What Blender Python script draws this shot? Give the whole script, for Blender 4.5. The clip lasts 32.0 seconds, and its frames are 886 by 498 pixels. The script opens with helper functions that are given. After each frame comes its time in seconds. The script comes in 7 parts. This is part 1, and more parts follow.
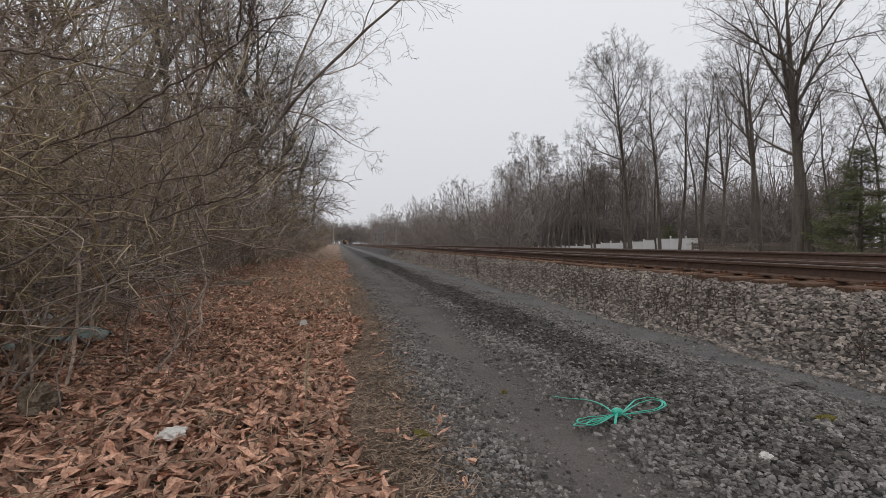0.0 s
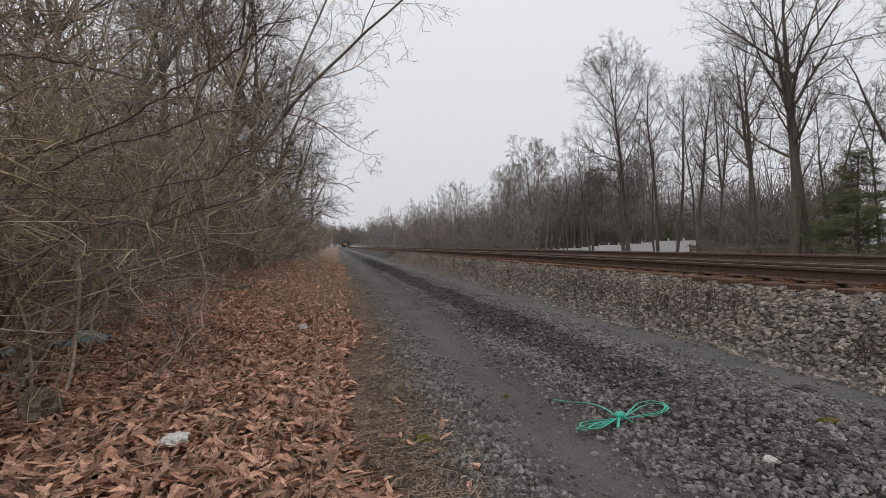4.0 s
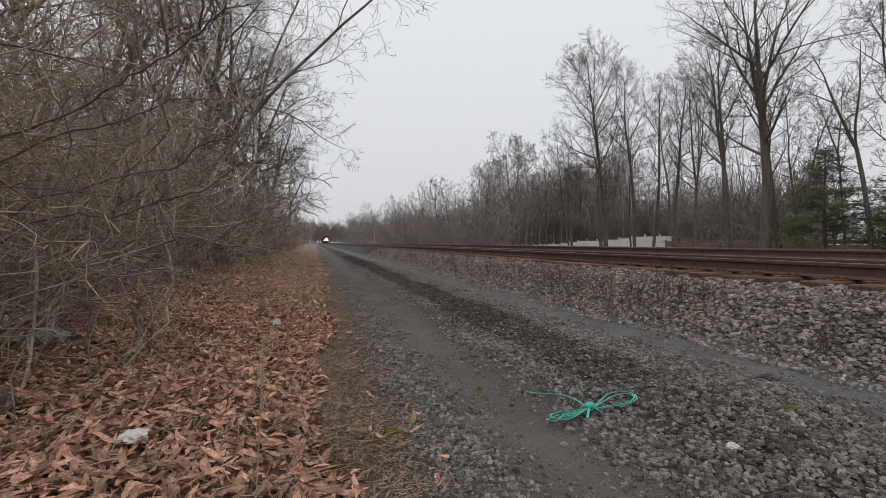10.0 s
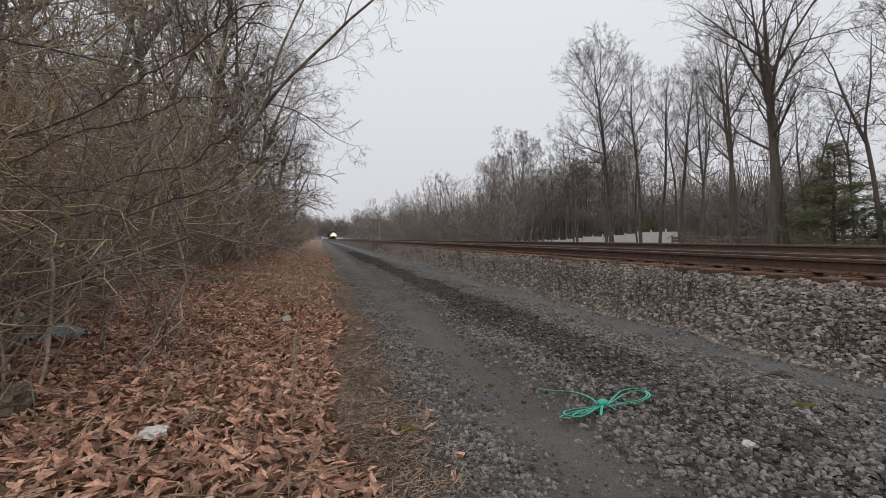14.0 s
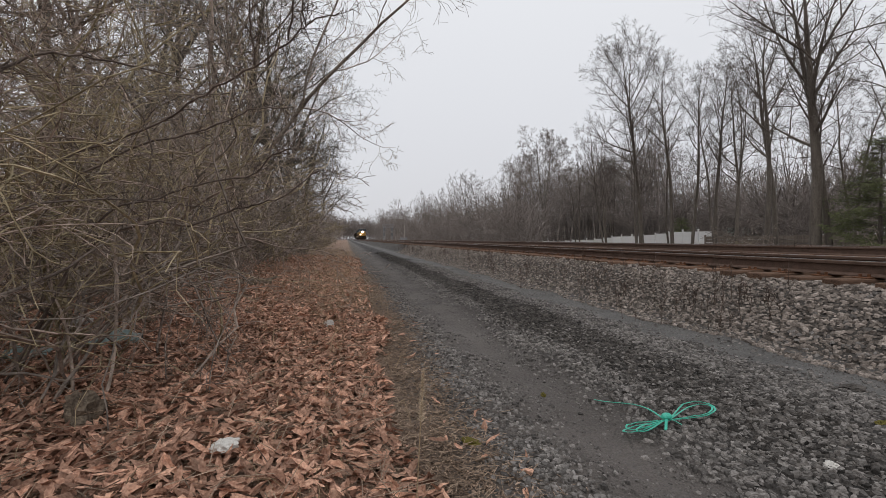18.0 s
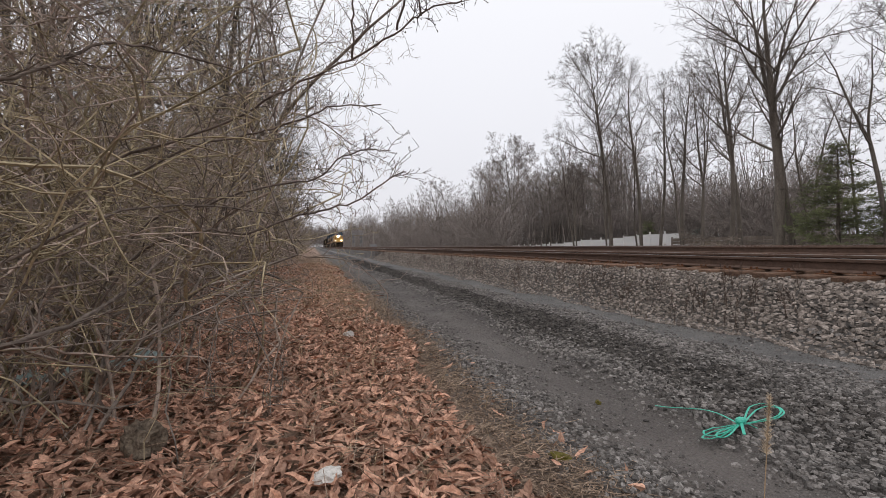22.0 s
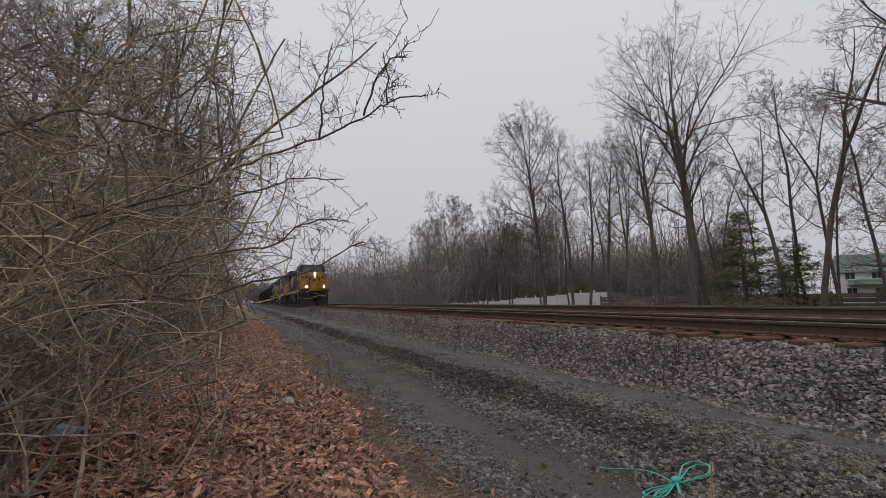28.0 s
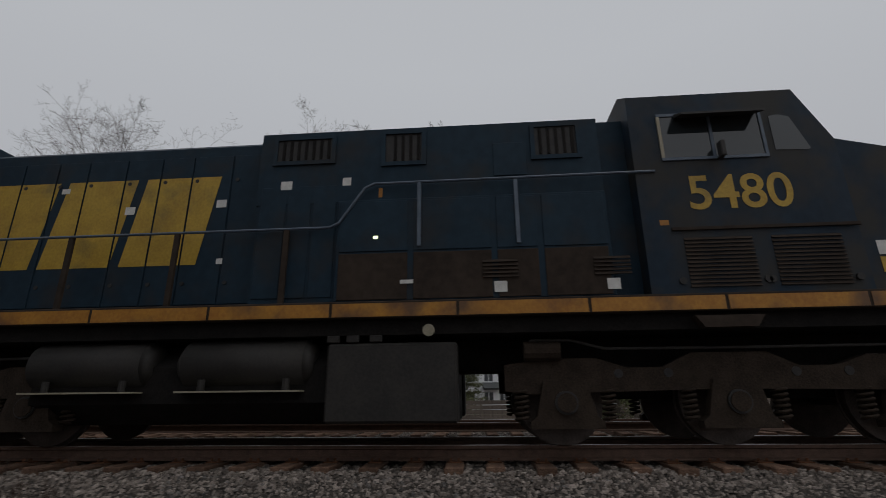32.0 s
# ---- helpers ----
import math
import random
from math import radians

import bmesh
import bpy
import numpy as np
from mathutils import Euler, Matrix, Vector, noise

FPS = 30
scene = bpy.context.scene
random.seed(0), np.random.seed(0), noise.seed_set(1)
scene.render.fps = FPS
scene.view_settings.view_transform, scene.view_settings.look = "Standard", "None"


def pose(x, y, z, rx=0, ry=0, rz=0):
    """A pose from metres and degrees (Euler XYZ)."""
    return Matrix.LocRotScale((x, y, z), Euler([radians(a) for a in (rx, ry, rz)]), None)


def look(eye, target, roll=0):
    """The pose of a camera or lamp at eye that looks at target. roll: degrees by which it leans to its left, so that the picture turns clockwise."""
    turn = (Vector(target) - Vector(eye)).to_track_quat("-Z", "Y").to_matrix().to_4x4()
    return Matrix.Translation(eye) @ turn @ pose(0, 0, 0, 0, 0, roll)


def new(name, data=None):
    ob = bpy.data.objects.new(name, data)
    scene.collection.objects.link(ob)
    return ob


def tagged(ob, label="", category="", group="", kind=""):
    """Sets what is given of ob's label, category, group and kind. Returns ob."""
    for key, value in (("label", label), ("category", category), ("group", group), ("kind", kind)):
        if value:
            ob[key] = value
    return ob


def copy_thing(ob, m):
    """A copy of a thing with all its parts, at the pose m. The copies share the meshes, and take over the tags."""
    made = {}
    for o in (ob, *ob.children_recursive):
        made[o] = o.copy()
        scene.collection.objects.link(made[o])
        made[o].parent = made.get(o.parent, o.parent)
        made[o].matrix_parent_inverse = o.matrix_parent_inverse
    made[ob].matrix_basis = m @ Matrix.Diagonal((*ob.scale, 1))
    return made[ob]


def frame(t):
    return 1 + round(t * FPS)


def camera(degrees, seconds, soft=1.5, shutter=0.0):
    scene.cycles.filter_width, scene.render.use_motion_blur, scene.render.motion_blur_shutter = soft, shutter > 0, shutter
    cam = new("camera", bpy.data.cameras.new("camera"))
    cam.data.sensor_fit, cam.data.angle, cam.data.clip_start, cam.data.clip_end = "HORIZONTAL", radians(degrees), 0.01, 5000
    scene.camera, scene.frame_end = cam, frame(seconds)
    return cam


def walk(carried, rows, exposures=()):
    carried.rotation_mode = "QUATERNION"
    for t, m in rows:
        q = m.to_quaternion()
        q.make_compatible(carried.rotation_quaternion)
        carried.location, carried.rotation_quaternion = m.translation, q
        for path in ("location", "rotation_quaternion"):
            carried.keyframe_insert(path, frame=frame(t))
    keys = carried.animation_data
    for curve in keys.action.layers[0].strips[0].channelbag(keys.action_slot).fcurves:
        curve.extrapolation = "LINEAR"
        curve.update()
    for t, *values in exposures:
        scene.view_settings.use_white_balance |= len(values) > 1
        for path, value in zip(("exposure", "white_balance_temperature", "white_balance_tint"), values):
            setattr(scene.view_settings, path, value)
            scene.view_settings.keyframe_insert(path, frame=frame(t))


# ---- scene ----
# World: x across the line, y along it, z up; z = 0 is the head of the near track's rails.
cam = camera(85.33, 32.0, soft=0.7, shutter=0.12)

# seconds, x, y, z, heading (degrees from +y towards +x), pitch, roll
PATH = [
    (0, 0.000, 0.000, 0.233, 12.24, -0.55, 0.34),
    (1, -0.012, 0.004, 0.237, 12.28, -0.41, 0.38),
    (2, -0.020, 0.009, 0.239, 12.26, -0.39, 0.36),
    (3, -0.023, 0.011, 0.239, 12.19, -0.39, 0.33),
    (3.5, -0.023, 0.010, 0.238, 12.31, -0.41, 0.28),
    (5.5, -0.033, 0.013, 0.247, 12.70, 0.67, 0.20),
    (6, -0.040, 0.013, 0.246, 12.55, 0.67, 0.20),
    (6.5, -0.041, 0.017, 0.242, 12.44, 0.46, 0.20),
    (7, -0.026, 0.017, 0.237, 12.59, 0.06, 0.19),
    (7.5, 0.036, 0.013, 0.219, 12.74, -0.27, 0.20),
    (8, 0.060, 0.001, 0.212, 13.19, -0.39, 0.19),
    (8.5, 0.052, -0.001, 0.215, 13.93, -0.53, 0.21),
    (9, 0.050, 0.014, 0.215, 14.47, -0.61, 0.26),
    (10, 0.039, 0.012, 0.216, 14.76, -0.69, 0.15),
    (11, 0.032, 0.019, 0.219, 14.79, -0.86, 0.09),
    (12, 0.019, 0.021, 0.222, 14.55, -0.92, 0.07),
    (13, 0.002, 0.027, 0.226, 14.35, -1.07, 0.06),
    (13.5, -0.002, 0.025, 0.225, 14.31, -1.11, 0.08),
    (15.5, -0.034, 0.040, 0.226, 13.51, -1.66, -0.03),
    (16, -0.039, 0.038, 0.227, 13.19, -1.77, -0.01),
    (16.5, -0.067, 0.027, 0.231, 12.48, -1.67, -0.02),
    (17, -0.106, 0.033, 0.236, 11.80, -1.17, -0.03),
    (18, -0.194, 0.121, 0.277, 11.29, -1.20, -0.08),
    (18.5, -0.366, 0.060, 0.201, 11.04, -2.19, -0.02),
    (19, -0.538, 0.055, 0.220, 10.42, -3.38, -0.15),
    (19.5, -0.541, 0.161, 0.182, 10.46, -3.79, -0.12),
    (20, -0.539, 0.347, 0.161, 10.26, -3.97, -0.37),
    (20.5, -0.604, 0.549, 0.181, 10.52, -3.98, -0.39),
    (21, -0.546, 0.581, 0.206, 12.21, -3.19, -0.57),
    (21.5, -0.665, 0.471, 0.227, 13.99, -2.23, -0.77),
    (22, -0.744, 0.394, 0.280, 15.06, -0.52, -1.03),
    (22.5, -0.787, 0.348, 0.313, 15.66, 0.73, -1.23),
    (23, -0.798, 0.345, 0.315, 16.32, 1.62, -1.17),
    (23.5, -0.803, 0.349, 0.314, 17.10, 2.14, -1.14),
    (24, -0.801, 0.352, 0.318, 17.52, 2.46, -1.12),
    (24.5, -0.811, 0.352, 0.316, 17.75, 2.69, -0.93),
    (25, -0.819, 0.357, 0.316, 17.89, 2.95, -0.76),
    (25.5, -0.826, 0.353, 0.323, 18.05, 3.32, -0.77),
    (27.5, -0.854, 0.329, 0.337, 21.37, 5.41, -0.73),
    (28, -0.859, 0.328, 0.339, 22.57, 6.11, -0.73),
    (28.5, -0.867, 0.321, 0.345, 24.14, 7.23, -0.72),
    (29, -0.878, 0.279, 0.359, 25.69, 8.64, -0.78),
    (29.5, -0.913, 0.222, 0.391, 27.43, 9.97, -0.87),
    (30, -0.919, 0.196, 0.408, 30.42, 11.14, -0.82),
    (30.5, -0.900, 0.150, 0.427, 36.17, 12.69, -0.91),
    (31, -0.906, 0.060, 0.462, 46.83, 14.74, -0.90),
    (31.25, -0.900, 0.062, 0.479, 55.99, 15.64, -0.82),
    (31.5, -0.893, 0.064, 0.496, 65.14, 16.53, -0.74),
    (31.75, -0.886, 0.061, 0.533, 75.41, 16.96, -0.65),
    (31.9, -0.881, 0.059, 0.555, 81.57, 17.22, -0.60),
    (32, -0.878, 0.058, 0.570, 85.68, 17.40, -0.56),
]


def aim(x, y, z, heading, pitch, roll):
    h, p = radians(heading), radians(pitch)
    way = Vector((math.sin(h) * math.cos(p), math.cos(h) * math.cos(p), math.sin(p)))
    return look(Vector((x, y, z)), Vector((x, y, z)) + way * 10, roll)


EXPOSURE = [(0, 0.0, 6500, 10), (17, 0.0, 6500, 10), (19, 0.08, 6520, 11), (20, 0.14, 6520, 12), (21, 0.18, 6520, 12), (22, 0.26, 6520, 12), (23, 0.06, 6520, 11), (24, -0.12, 6560, 13), (25, -0.2, 6540, 13), (28, -0.32, 6480, 13), (29, -0.46, 6440, 14), (30, -0.6, 6420, 15), (31, -0.70, 6420, 16), (31.5, -0.78, 6420, 14), (32, -0.84, 6400, 10)]
walk(cam, [(r[0], aim(*r[1:])) for r in PATH], EXPOSURE)

# ---- light: an overcast winter afternoon ----
world = bpy.data.worlds.new("overcast")
scene.world = world
world.use_nodes = True
wn = world.node_tree
wn.nodes.clear()
w_out = wn.nodes.new("ShaderNodeOutputWorld")
w_bg = wn.nodes.new("ShaderNodeBackground")
w_mix = wn.nodes.new("ShaderNodeMixRGB")
w_sky = wn.nodes.new("ShaderNodeTexSky")
w_sky.sky_type = "NISHITA"
w_sky.sun_disc = False
w_sky.sun_elevation = radians(38)
w_sky.sun_rotation = radians(200)
w_sky.dust_density = 6.0
w_scale = wn.nodes.new("ShaderNodeMixRGB")
w_scale.blend_type = "MULTIPLY"
w_scale.inputs[0].default_value = 1.0
w_scale.inputs[2].default_value = (0.05, 0.05, 0.05, 1)
w_tc = wn.nodes.new("ShaderNodeTexCoord")
w_sep = wn.nodes.new("ShaderNodeSeparateXYZ")
w_ramp = wn.nodes.new("ShaderNodeValToRGB")
w_ramp.color_ramp.elements[0].position = 0.0
w_ramp.color_ramp.elements[0].color = (0.735, 0.74, 0.78, 1)
w_ramp.color_ramp.elements[1].position = 0.6
w_ramp.color_ramp.elements[1].color = (0.965, 0.985, 1.02, 1)
w_noise = wn.nodes.new("ShaderNodeTexNoise")
w_noise.inputs["Scale"].default_value = 1.6
w_noise.inputs["Detail"].default_value = 4
w_cloud = wn.nodes.new("ShaderNodeMixRGB")
w_cloud.blend_type = "SOFT_LIGHT"
w_cloud.inputs[0].default_value = 0.12
wn.links.new(w_tc.outputs["Generated"], w_sep.inputs[0])
wn.links.new(w_sep.outputs[2], w_ramp.inputs[0])
wn.links.new(w_tc.outputs["Generated"], w_noise.inputs["Vector"])
wn.links.new(w_ramp.outputs[0], w_cloud.inputs[1])
wn.links.new(w_noise.outputs["Fac"], w_cloud.inputs[2])
wn.links.new(w_sky.outputs[0], w_scale.inputs[1])
w_mix.inputs[0].default_value = 0.85
wn.links.new(w_scale.outputs[0], w_mix.inputs[1])
wn.links.new(w_cloud.outputs[0], w_mix.inputs[2])
wn.links.new(w_mix.outputs[0], w_bg.inputs[0])
w_bg.inputs[1].default_value = 1.0
wn.links.new(w_bg.outputs[0], w_out.inputs[0])

sun = new("sun", bpy.data.lights.new("sun", "SUN"))
sun.data.energy = 0.6
sun.data.angle = radians(40)
sun.data.color = (1.0, 0.97, 0.93)
sun.matrix_world = look((0, 0, 50), (12, 25, 0))


# ---- materials ----
def material(name, a, b, scale=8.0, rough=0.8, metal=0.0, bump=0.3, bump_scale=None, fine=None, island=0.0, rand=0.0, stretch=(1, 1, 1), dirt=None):
    """Two colours mixed by a coarse and a fine noise, with relief; island / rand: spread of brightness from piece to piece."""
    m = bpy.data.materials.new(name)
    m.use_nodes = True
    nt = m.node_tree
    bsdf = nt.nodes["Principled BSDF"]
    tc = nt.nodes.new("ShaderNodeTexCoord")
    mp = nt.nodes.new("ShaderNodeMapping")
    mp.inputs["Scale"].default_value = stretch
    nt.links.new(tc.outputs["Object"], mp.inputs[0])
    n1 = nt.nodes.new("ShaderNodeTexNoise")
    n1.inputs["Scale"].default_value = scale
    n1.inputs["Detail"].default_value = 5
    n2 = nt.nodes.new("ShaderNodeTexNoise")
    n2.inputs["Scale"].default_value = fine or scale * 9
    n2.inputs["Detail"].default_value = 3
    for n in (n1, n2):
        nt.links.new(mp.outputs[0], n.inputs["Vector"])
    add = nt.nodes.new("ShaderNodeMath")
    add.operation = "ADD"
    nt.links.new(n1.outputs["Fac"], add.inputs[0])
    nt.links.new(n2.outputs["Fac"], add.inputs[1])
    ramp = nt.nodes.new("ShaderNodeMapRange")
    ramp.inputs["From Min"].default_value = 0.75
    ramp.inputs["From Max"].default_value = 1.25
    nt.links.new(add.outputs[0], ramp.inputs["Value"])
    mix = nt.nodes.new("ShaderNodeMixRGB")
    mix.inputs[1].default_value = (*a, 1)
    mix.inputs[2].default_value = (*b, 1)
    nt.links.new(ramp.outputs[0], mix.inputs[0])
    last = mix.outputs[0]
    if dirt:
        n3 = nt.nodes.new("ShaderNodeTexNoise")
        n3.inputs["Scale"].default_value = dirt[1]
        n3.inputs["Detail"].default_value = 6
        nt.links.new(tc.outputs["Object"], n3.inputs["Vector"])
        r3 = nt.nodes.new("ShaderNodeMapRange")
        r3.inputs["From Min"].default_value = dirt[2]
        r3.inputs["From Max"].default_value = dirt[2] + 0.18
        r3.inputs["To Max"].default_value = dirt[3]
        nt.links.new(n3.outputs["Fac"], r3.inputs["Value"])
        d = nt.nodes.new("ShaderNodeMixRGB")
        d.inputs[2].default_value = (*dirt[0], 1)
        nt.links.new(r3.outputs[0], d.inputs[0])
        nt.links.new(last, d.inputs[1])
        last = d.outputs[0]
    if island or rand:
        if island:
            src = nt.nodes.new("ShaderNodeNewGeometry").outputs["Random Per Island"]
        else:
            src = nt.nodes.new("ShaderNodeObjectInfo").outputs["Random"]
        spread = island or rand
        mr = nt.nodes.new("ShaderNodeMapRange")
        mr.inputs["To Min"].default_value = 1 - spread
        mr.inputs["To Max"].default_value = 1 + spread
        nt.links.new(src, mr.inputs["Value"])
        hsv = nt.nodes.new("ShaderNodeHueSaturation")
        nt.links.new(mr.outputs[0], hsv.inputs["Value"])
        nt.links.new(last, hsv.inputs["Color"])
        last = hsv.outputs[0]
    nt.links.new(last, bsdf.inputs["Base Color"])
    bsdf.inputs["Roughness"].default_value = rough
    bsdf.inputs["Metallic"].default_value = metal
    if rough >= 0.8 or name.startswith(("dirty dark blue", "dusty dark blue")):
        bsdf.inputs["Specular IOR Level"].default_value = 0.2
    if bump:
        n4 = nt.nodes.new("ShaderNodeTexNoise")
        n4.inputs["Scale"].default_value = bump_scale or scale * 6
        n4.inputs["Detail"].default_value = 4
        nt.links.new(mp.outputs[0], n4.inputs["Vector"])
        bp = nt.nodes.new("ShaderNodeBump")
        bp.inputs["Strength"].default_value = bump
        bp.inputs["Distance"].default_value = 0.02
        nt.links.new(n4.outputs["Fac"], bp.inputs["Height"])
        nt.links.new(bp.outputs[0], bsdf.inputs["Normal"])
    return m


def glow(name, color, strength):
    m = bpy.data.materials.new(name)
    m.use_nodes = True
    b = m.node_tree.nodes["Principled BSDF"]
    b.inputs["Base Color"].default_value = (0.8, 0.8, 0.75, 1)
    b.inputs["Emission Color"].default_value = (*color, 1)
    b.inputs["Emission Strength"].default_value = strength
    return m


bark_left = material("dark bark of the thicket", (0.125, 0.101, 0.085), (0.29, 0.243, 0.208), 3, 0.9, bump=0.4, island=0.3)
bark_mid = material("grey-brown twigs of the thicket", (0.19, 0.152, 0.128), (0.41, 0.345, 0.295), 3, 0.9, bump=0.0, island=0.35)
# Brown bark, darkened in colour to look backlit against the sky.
bark_backlit = material("brown bark darkened to a silhouette", (0.070, 0.054, 0.045), (0.17, 0.135, 0.112), 3, 0.85, bump=0.2, island=0.3)
bark_cane = material("bramble canes", (0.17, 0.128, 0.102), (0.40, 0.318, 0.264), 3, 0.8, bump=0.2, island=0.3)
bark_green = material("mossy canes", (0.17, 0.136, 0.082), (0.37, 0.305, 0.198), 3, 0.8, bump=0.2, island=0.35)
bark_tree = material("grey-brown bark", (0.085, 0.072, 0.061), (0.175, 0.150, 0.128), 5, 0.95, bump=0.6, bump_scale=18, stretch=(1, 1, 0.2))
bark_twig = material("grey twigs", (0.075, 0.062, 0.054), (0.155, 0.132, 0.116), 4, 0.9, bump=0.0, island=0.35)
bark_oak = material("dark mossy oak bark", (0.060, 0.053, 0.043), (0.135, 0.120, 0.098), 4, 0.95, bump=0.5, bump_scale=18)
# Paler than the near twigs: distance haze is painted into the base colour.
bark_hazed = material("far twigs with haze in the colour", (0.165, 0.142, 0.130), (0.265, 0.232, 0.213), 1, 0.95, bump=0.0, island=0.3)
needle = material("pine needles", (0.070, 0.080, 0.036), (0.150, 0.160, 0.074), 3, 0.8, bump=0.0, island=0.4)
leaf_dead = material("dead oak leaves", (0.235, 0.120, 0.081), (0.565, 0.345, 0.247), 9, 0.8, bump=0.2, island=0.5)
leaf_part = material("dead oak leaf", (0.22, 0.112, 0.074), (0.54, 0.332, 0.238), 9, 0.8, bump=0.3, rand=0.55)
leaf_crumb = material("crumbled brown leaf bits", (0.12, 0.082, 0.06), (0.35, 0.26, 0.195), 14, 0.85, bump=0.2, island=0.5)
straw = material("dry straw grass", (0.26, 0.185, 0.115), (0.42, 0.32, 0.21), 12, 0.85, bump=0.0, island=0.35)
debris = material("broken brown twigs", (0.13, 0.09, 0.066), (0.34, 0.255, 0.19), 12, 0.9, bump=0.0, island=0.5)
straw_pale = material("pale seed bristles", (0.42, 0.33, 0.23), (0.60, 0.50, 0.38), 30, 0.85, bump=0.0, island=0.25)
weed_mat = material("dead weed stalks", (0.05, 0.036, 0.03), (0.10, 0.07, 0.055), 12, 0.9, bump=0.0, island=0.3)
stone_grey = material("grey ballast stone", (0.078, 0.070, 0.065), (0.215, 0.200, 0.188), 10, 0.85, bump=0.14, bump_scale=40, island=0.6)
stone_part = material("grey ballast stone piece", (0.078, 0.070, 0.065), (0.215, 0.200, 0.188), 10, 0.85, bump=0.14, bump_scale=40, rand=0.5)
stone_dark = material("coal-dark stone", (0.026, 0.023, 0.021), (0.100, 0.090, 0.082), 10, 0.9, bump=0.14, bump_scale=40, island=0.65)
stone_brown = material("rusty ballast stone", (0.105, 0.087, 0.075), (0.30, 0.260, 0.230), 10, 0.9, bump=0.14, bump_scale=40, island=0.6)
rail_side = material("rusty rail steel", (0.080, 0.052, 0.041), (0.135, 0.087, 0.066), 12, 0.85, 0.0, bump=0.3)
rail_head = material("worn rail head", (0.42, 0.42, 0.43), (0.58, 0.58, 0.58), 3, 0.32, 1.0, bump=0.05, stretch=(8, 0.3, 8))
tie_mat = material("weathered timber tie", (0.10, 0.062, 0.045), (0.22, 0.135, 0.092), 4, 0.95, bump=0.8, rand=0.3, stretch=(0.3, 3, 3))
plate_mat = material("rusted tie plate", (0.10, 0.045, 0.025), (0.18, 0.085, 0.045), 15, 0.9, 0.2, bump=0.3)
rope_mat = material("green plastic strap", (0.03, 0.36, 0.26), (0.07, 0.50, 0.37), 20, 0.45, bump=0.1)
litter_white = material("white plastic litter", (0.44, 0.42, 0.39), (0.62, 0.595, 0.56), 20, 0.5, bump=0.2)
litter_blue = material("grey-green plastic sheet", (0.13, 0.18, 0.17), (0.20, 0.25, 0.24), 6, 0.6, bump=0.2)
log_mat = material("rotten log", (0.06, 0.045, 0.035), (0.20, 0.16, 0.12), 8, 0.95, bump=0.8)
moss_mat = material("yellow-green moss", (0.10, 0.085, 0.02), (0.19, 0.16, 0.04), 40, 0.95, bump=0.8)
vinyl = material("white vinyl", (0.74, 0.73, 0.72), (0.84, 0.83, 0.82), 2, 0.5, bump=0.05, dirt=((0.4, 0.38, 0.33), 1.2, 0.5, 0.4))
fence_wood = material("weathered fence boards", (0.11, 0.088, 0.074), (0.21, 0.175, 0.148), 3, 0.9, bump=0.4, rand=0.2, stretch=(3, 3, 0.4))
siding = material("white house siding", (0.66, 0.67, 0.68), (0.76, 0.77, 0.78), 0.6, 0.6, bump=0.05)
shingle = material("dark roof shingles", (0.05, 0.055, 0.055), (0.10, 0.105, 0.105), 3, 0.9, bump=0.4)
shingle_green = material("grey-green roof shingles", (0.10, 0.13, 0.11), (0.16, 0.19, 0.165), 3, 0.9, bump=0.4)
window_glass = material("dark window glass", (0.03, 0.035, 0.04), (0.06, 0.065, 0.07), 1, 0.1, bump=0.0)
steel_grey = material("galvanised steel", (0.30, 0.31, 0.32), (0.42, 0.43, 0.44), 5, 0.5, 0.7, bump=0.1)
galvanised = material("dull galvanised lattice", (0.20, 0.20, 0.21), (0.30, 0.30, 0.31), 6, 0.8, bump=0.0)
signal_grey = material("weathered black signal paint", (0.10, 0.10, 0.105), (0.17, 0.17, 0.175), 6, 0.7, bump=0.0)
pole_wood = material("grey utility pole", (0.30, 0.27, 0.24), (0.42, 0.38, 0.34), 3, 0.9, bump=0.3)
cable_mat = material("black cable", (0.02, 0.02, 0.02), (0.03, 0.03, 0.03), 3, 0.6, bump=0.0)

loco_blue = material("dirty dark blue paint", (0.007, 0.0205, 0.035), (0.012, 0.031, 0.050), 1.1, 0.6, bump=0.05, fine=7, dirt=((0.026, 0.023, 0.020), 1.6, 0.50, 0.6))
loco_cab = material("dusty dark blue cab paint", (0.008, 0.019, 0.034), (0.014, 0.029, 0.048), 1.1, 0.6, bump=0.05, fine=7, dirt=((0.034, 0.031, 0.026), 1.3, 0.42, 0.8))
loco_grime = material("blue paint under brown grime", (0.026, 0.019, 0.015), (0.046, 0.034, 0.026), 1.5, 0.85, bump=0.08, fine=9)
loco_yellow = material("grimy yellow paint", (0.29, 0.135, 0.010), (0.42, 0.22, 0.018), 2.2, 0.5, bump=0.05, fine=12, dirt=((0.12, 0.06, 0.02), 2.4, 0.53, 0.65))
loco_gold = material("faded yellow lettering", (0.33, 0.20, 0.016), (0.46, 0.30, 0.028), 3, 0.5, bump=0.0, dirt=((0.08, 0.065, 0.03), 2.0, 0.54, 0.6))
loco_stripe = material("orange-yellow sill stripe", (0.30, 0.12, 0.010), (0.43, 0.20, 0.020), 2.5, 0.55, bump=0.0, dirt=((0.07, 0.035, 0.020), 1.4, 0.50, 0.85))
loco_under = material("sooty underframe", (0.006, 0.0055, 0.0055), (0.015, 0.013, 0.012), 4, 0.85, bump=0.2)
loco_truck = material("brown dusty cast steel", (0.022, 0.0155, 0.0115), (0.046, 0.034, 0.025), 5, 0.9, bump=0.3)
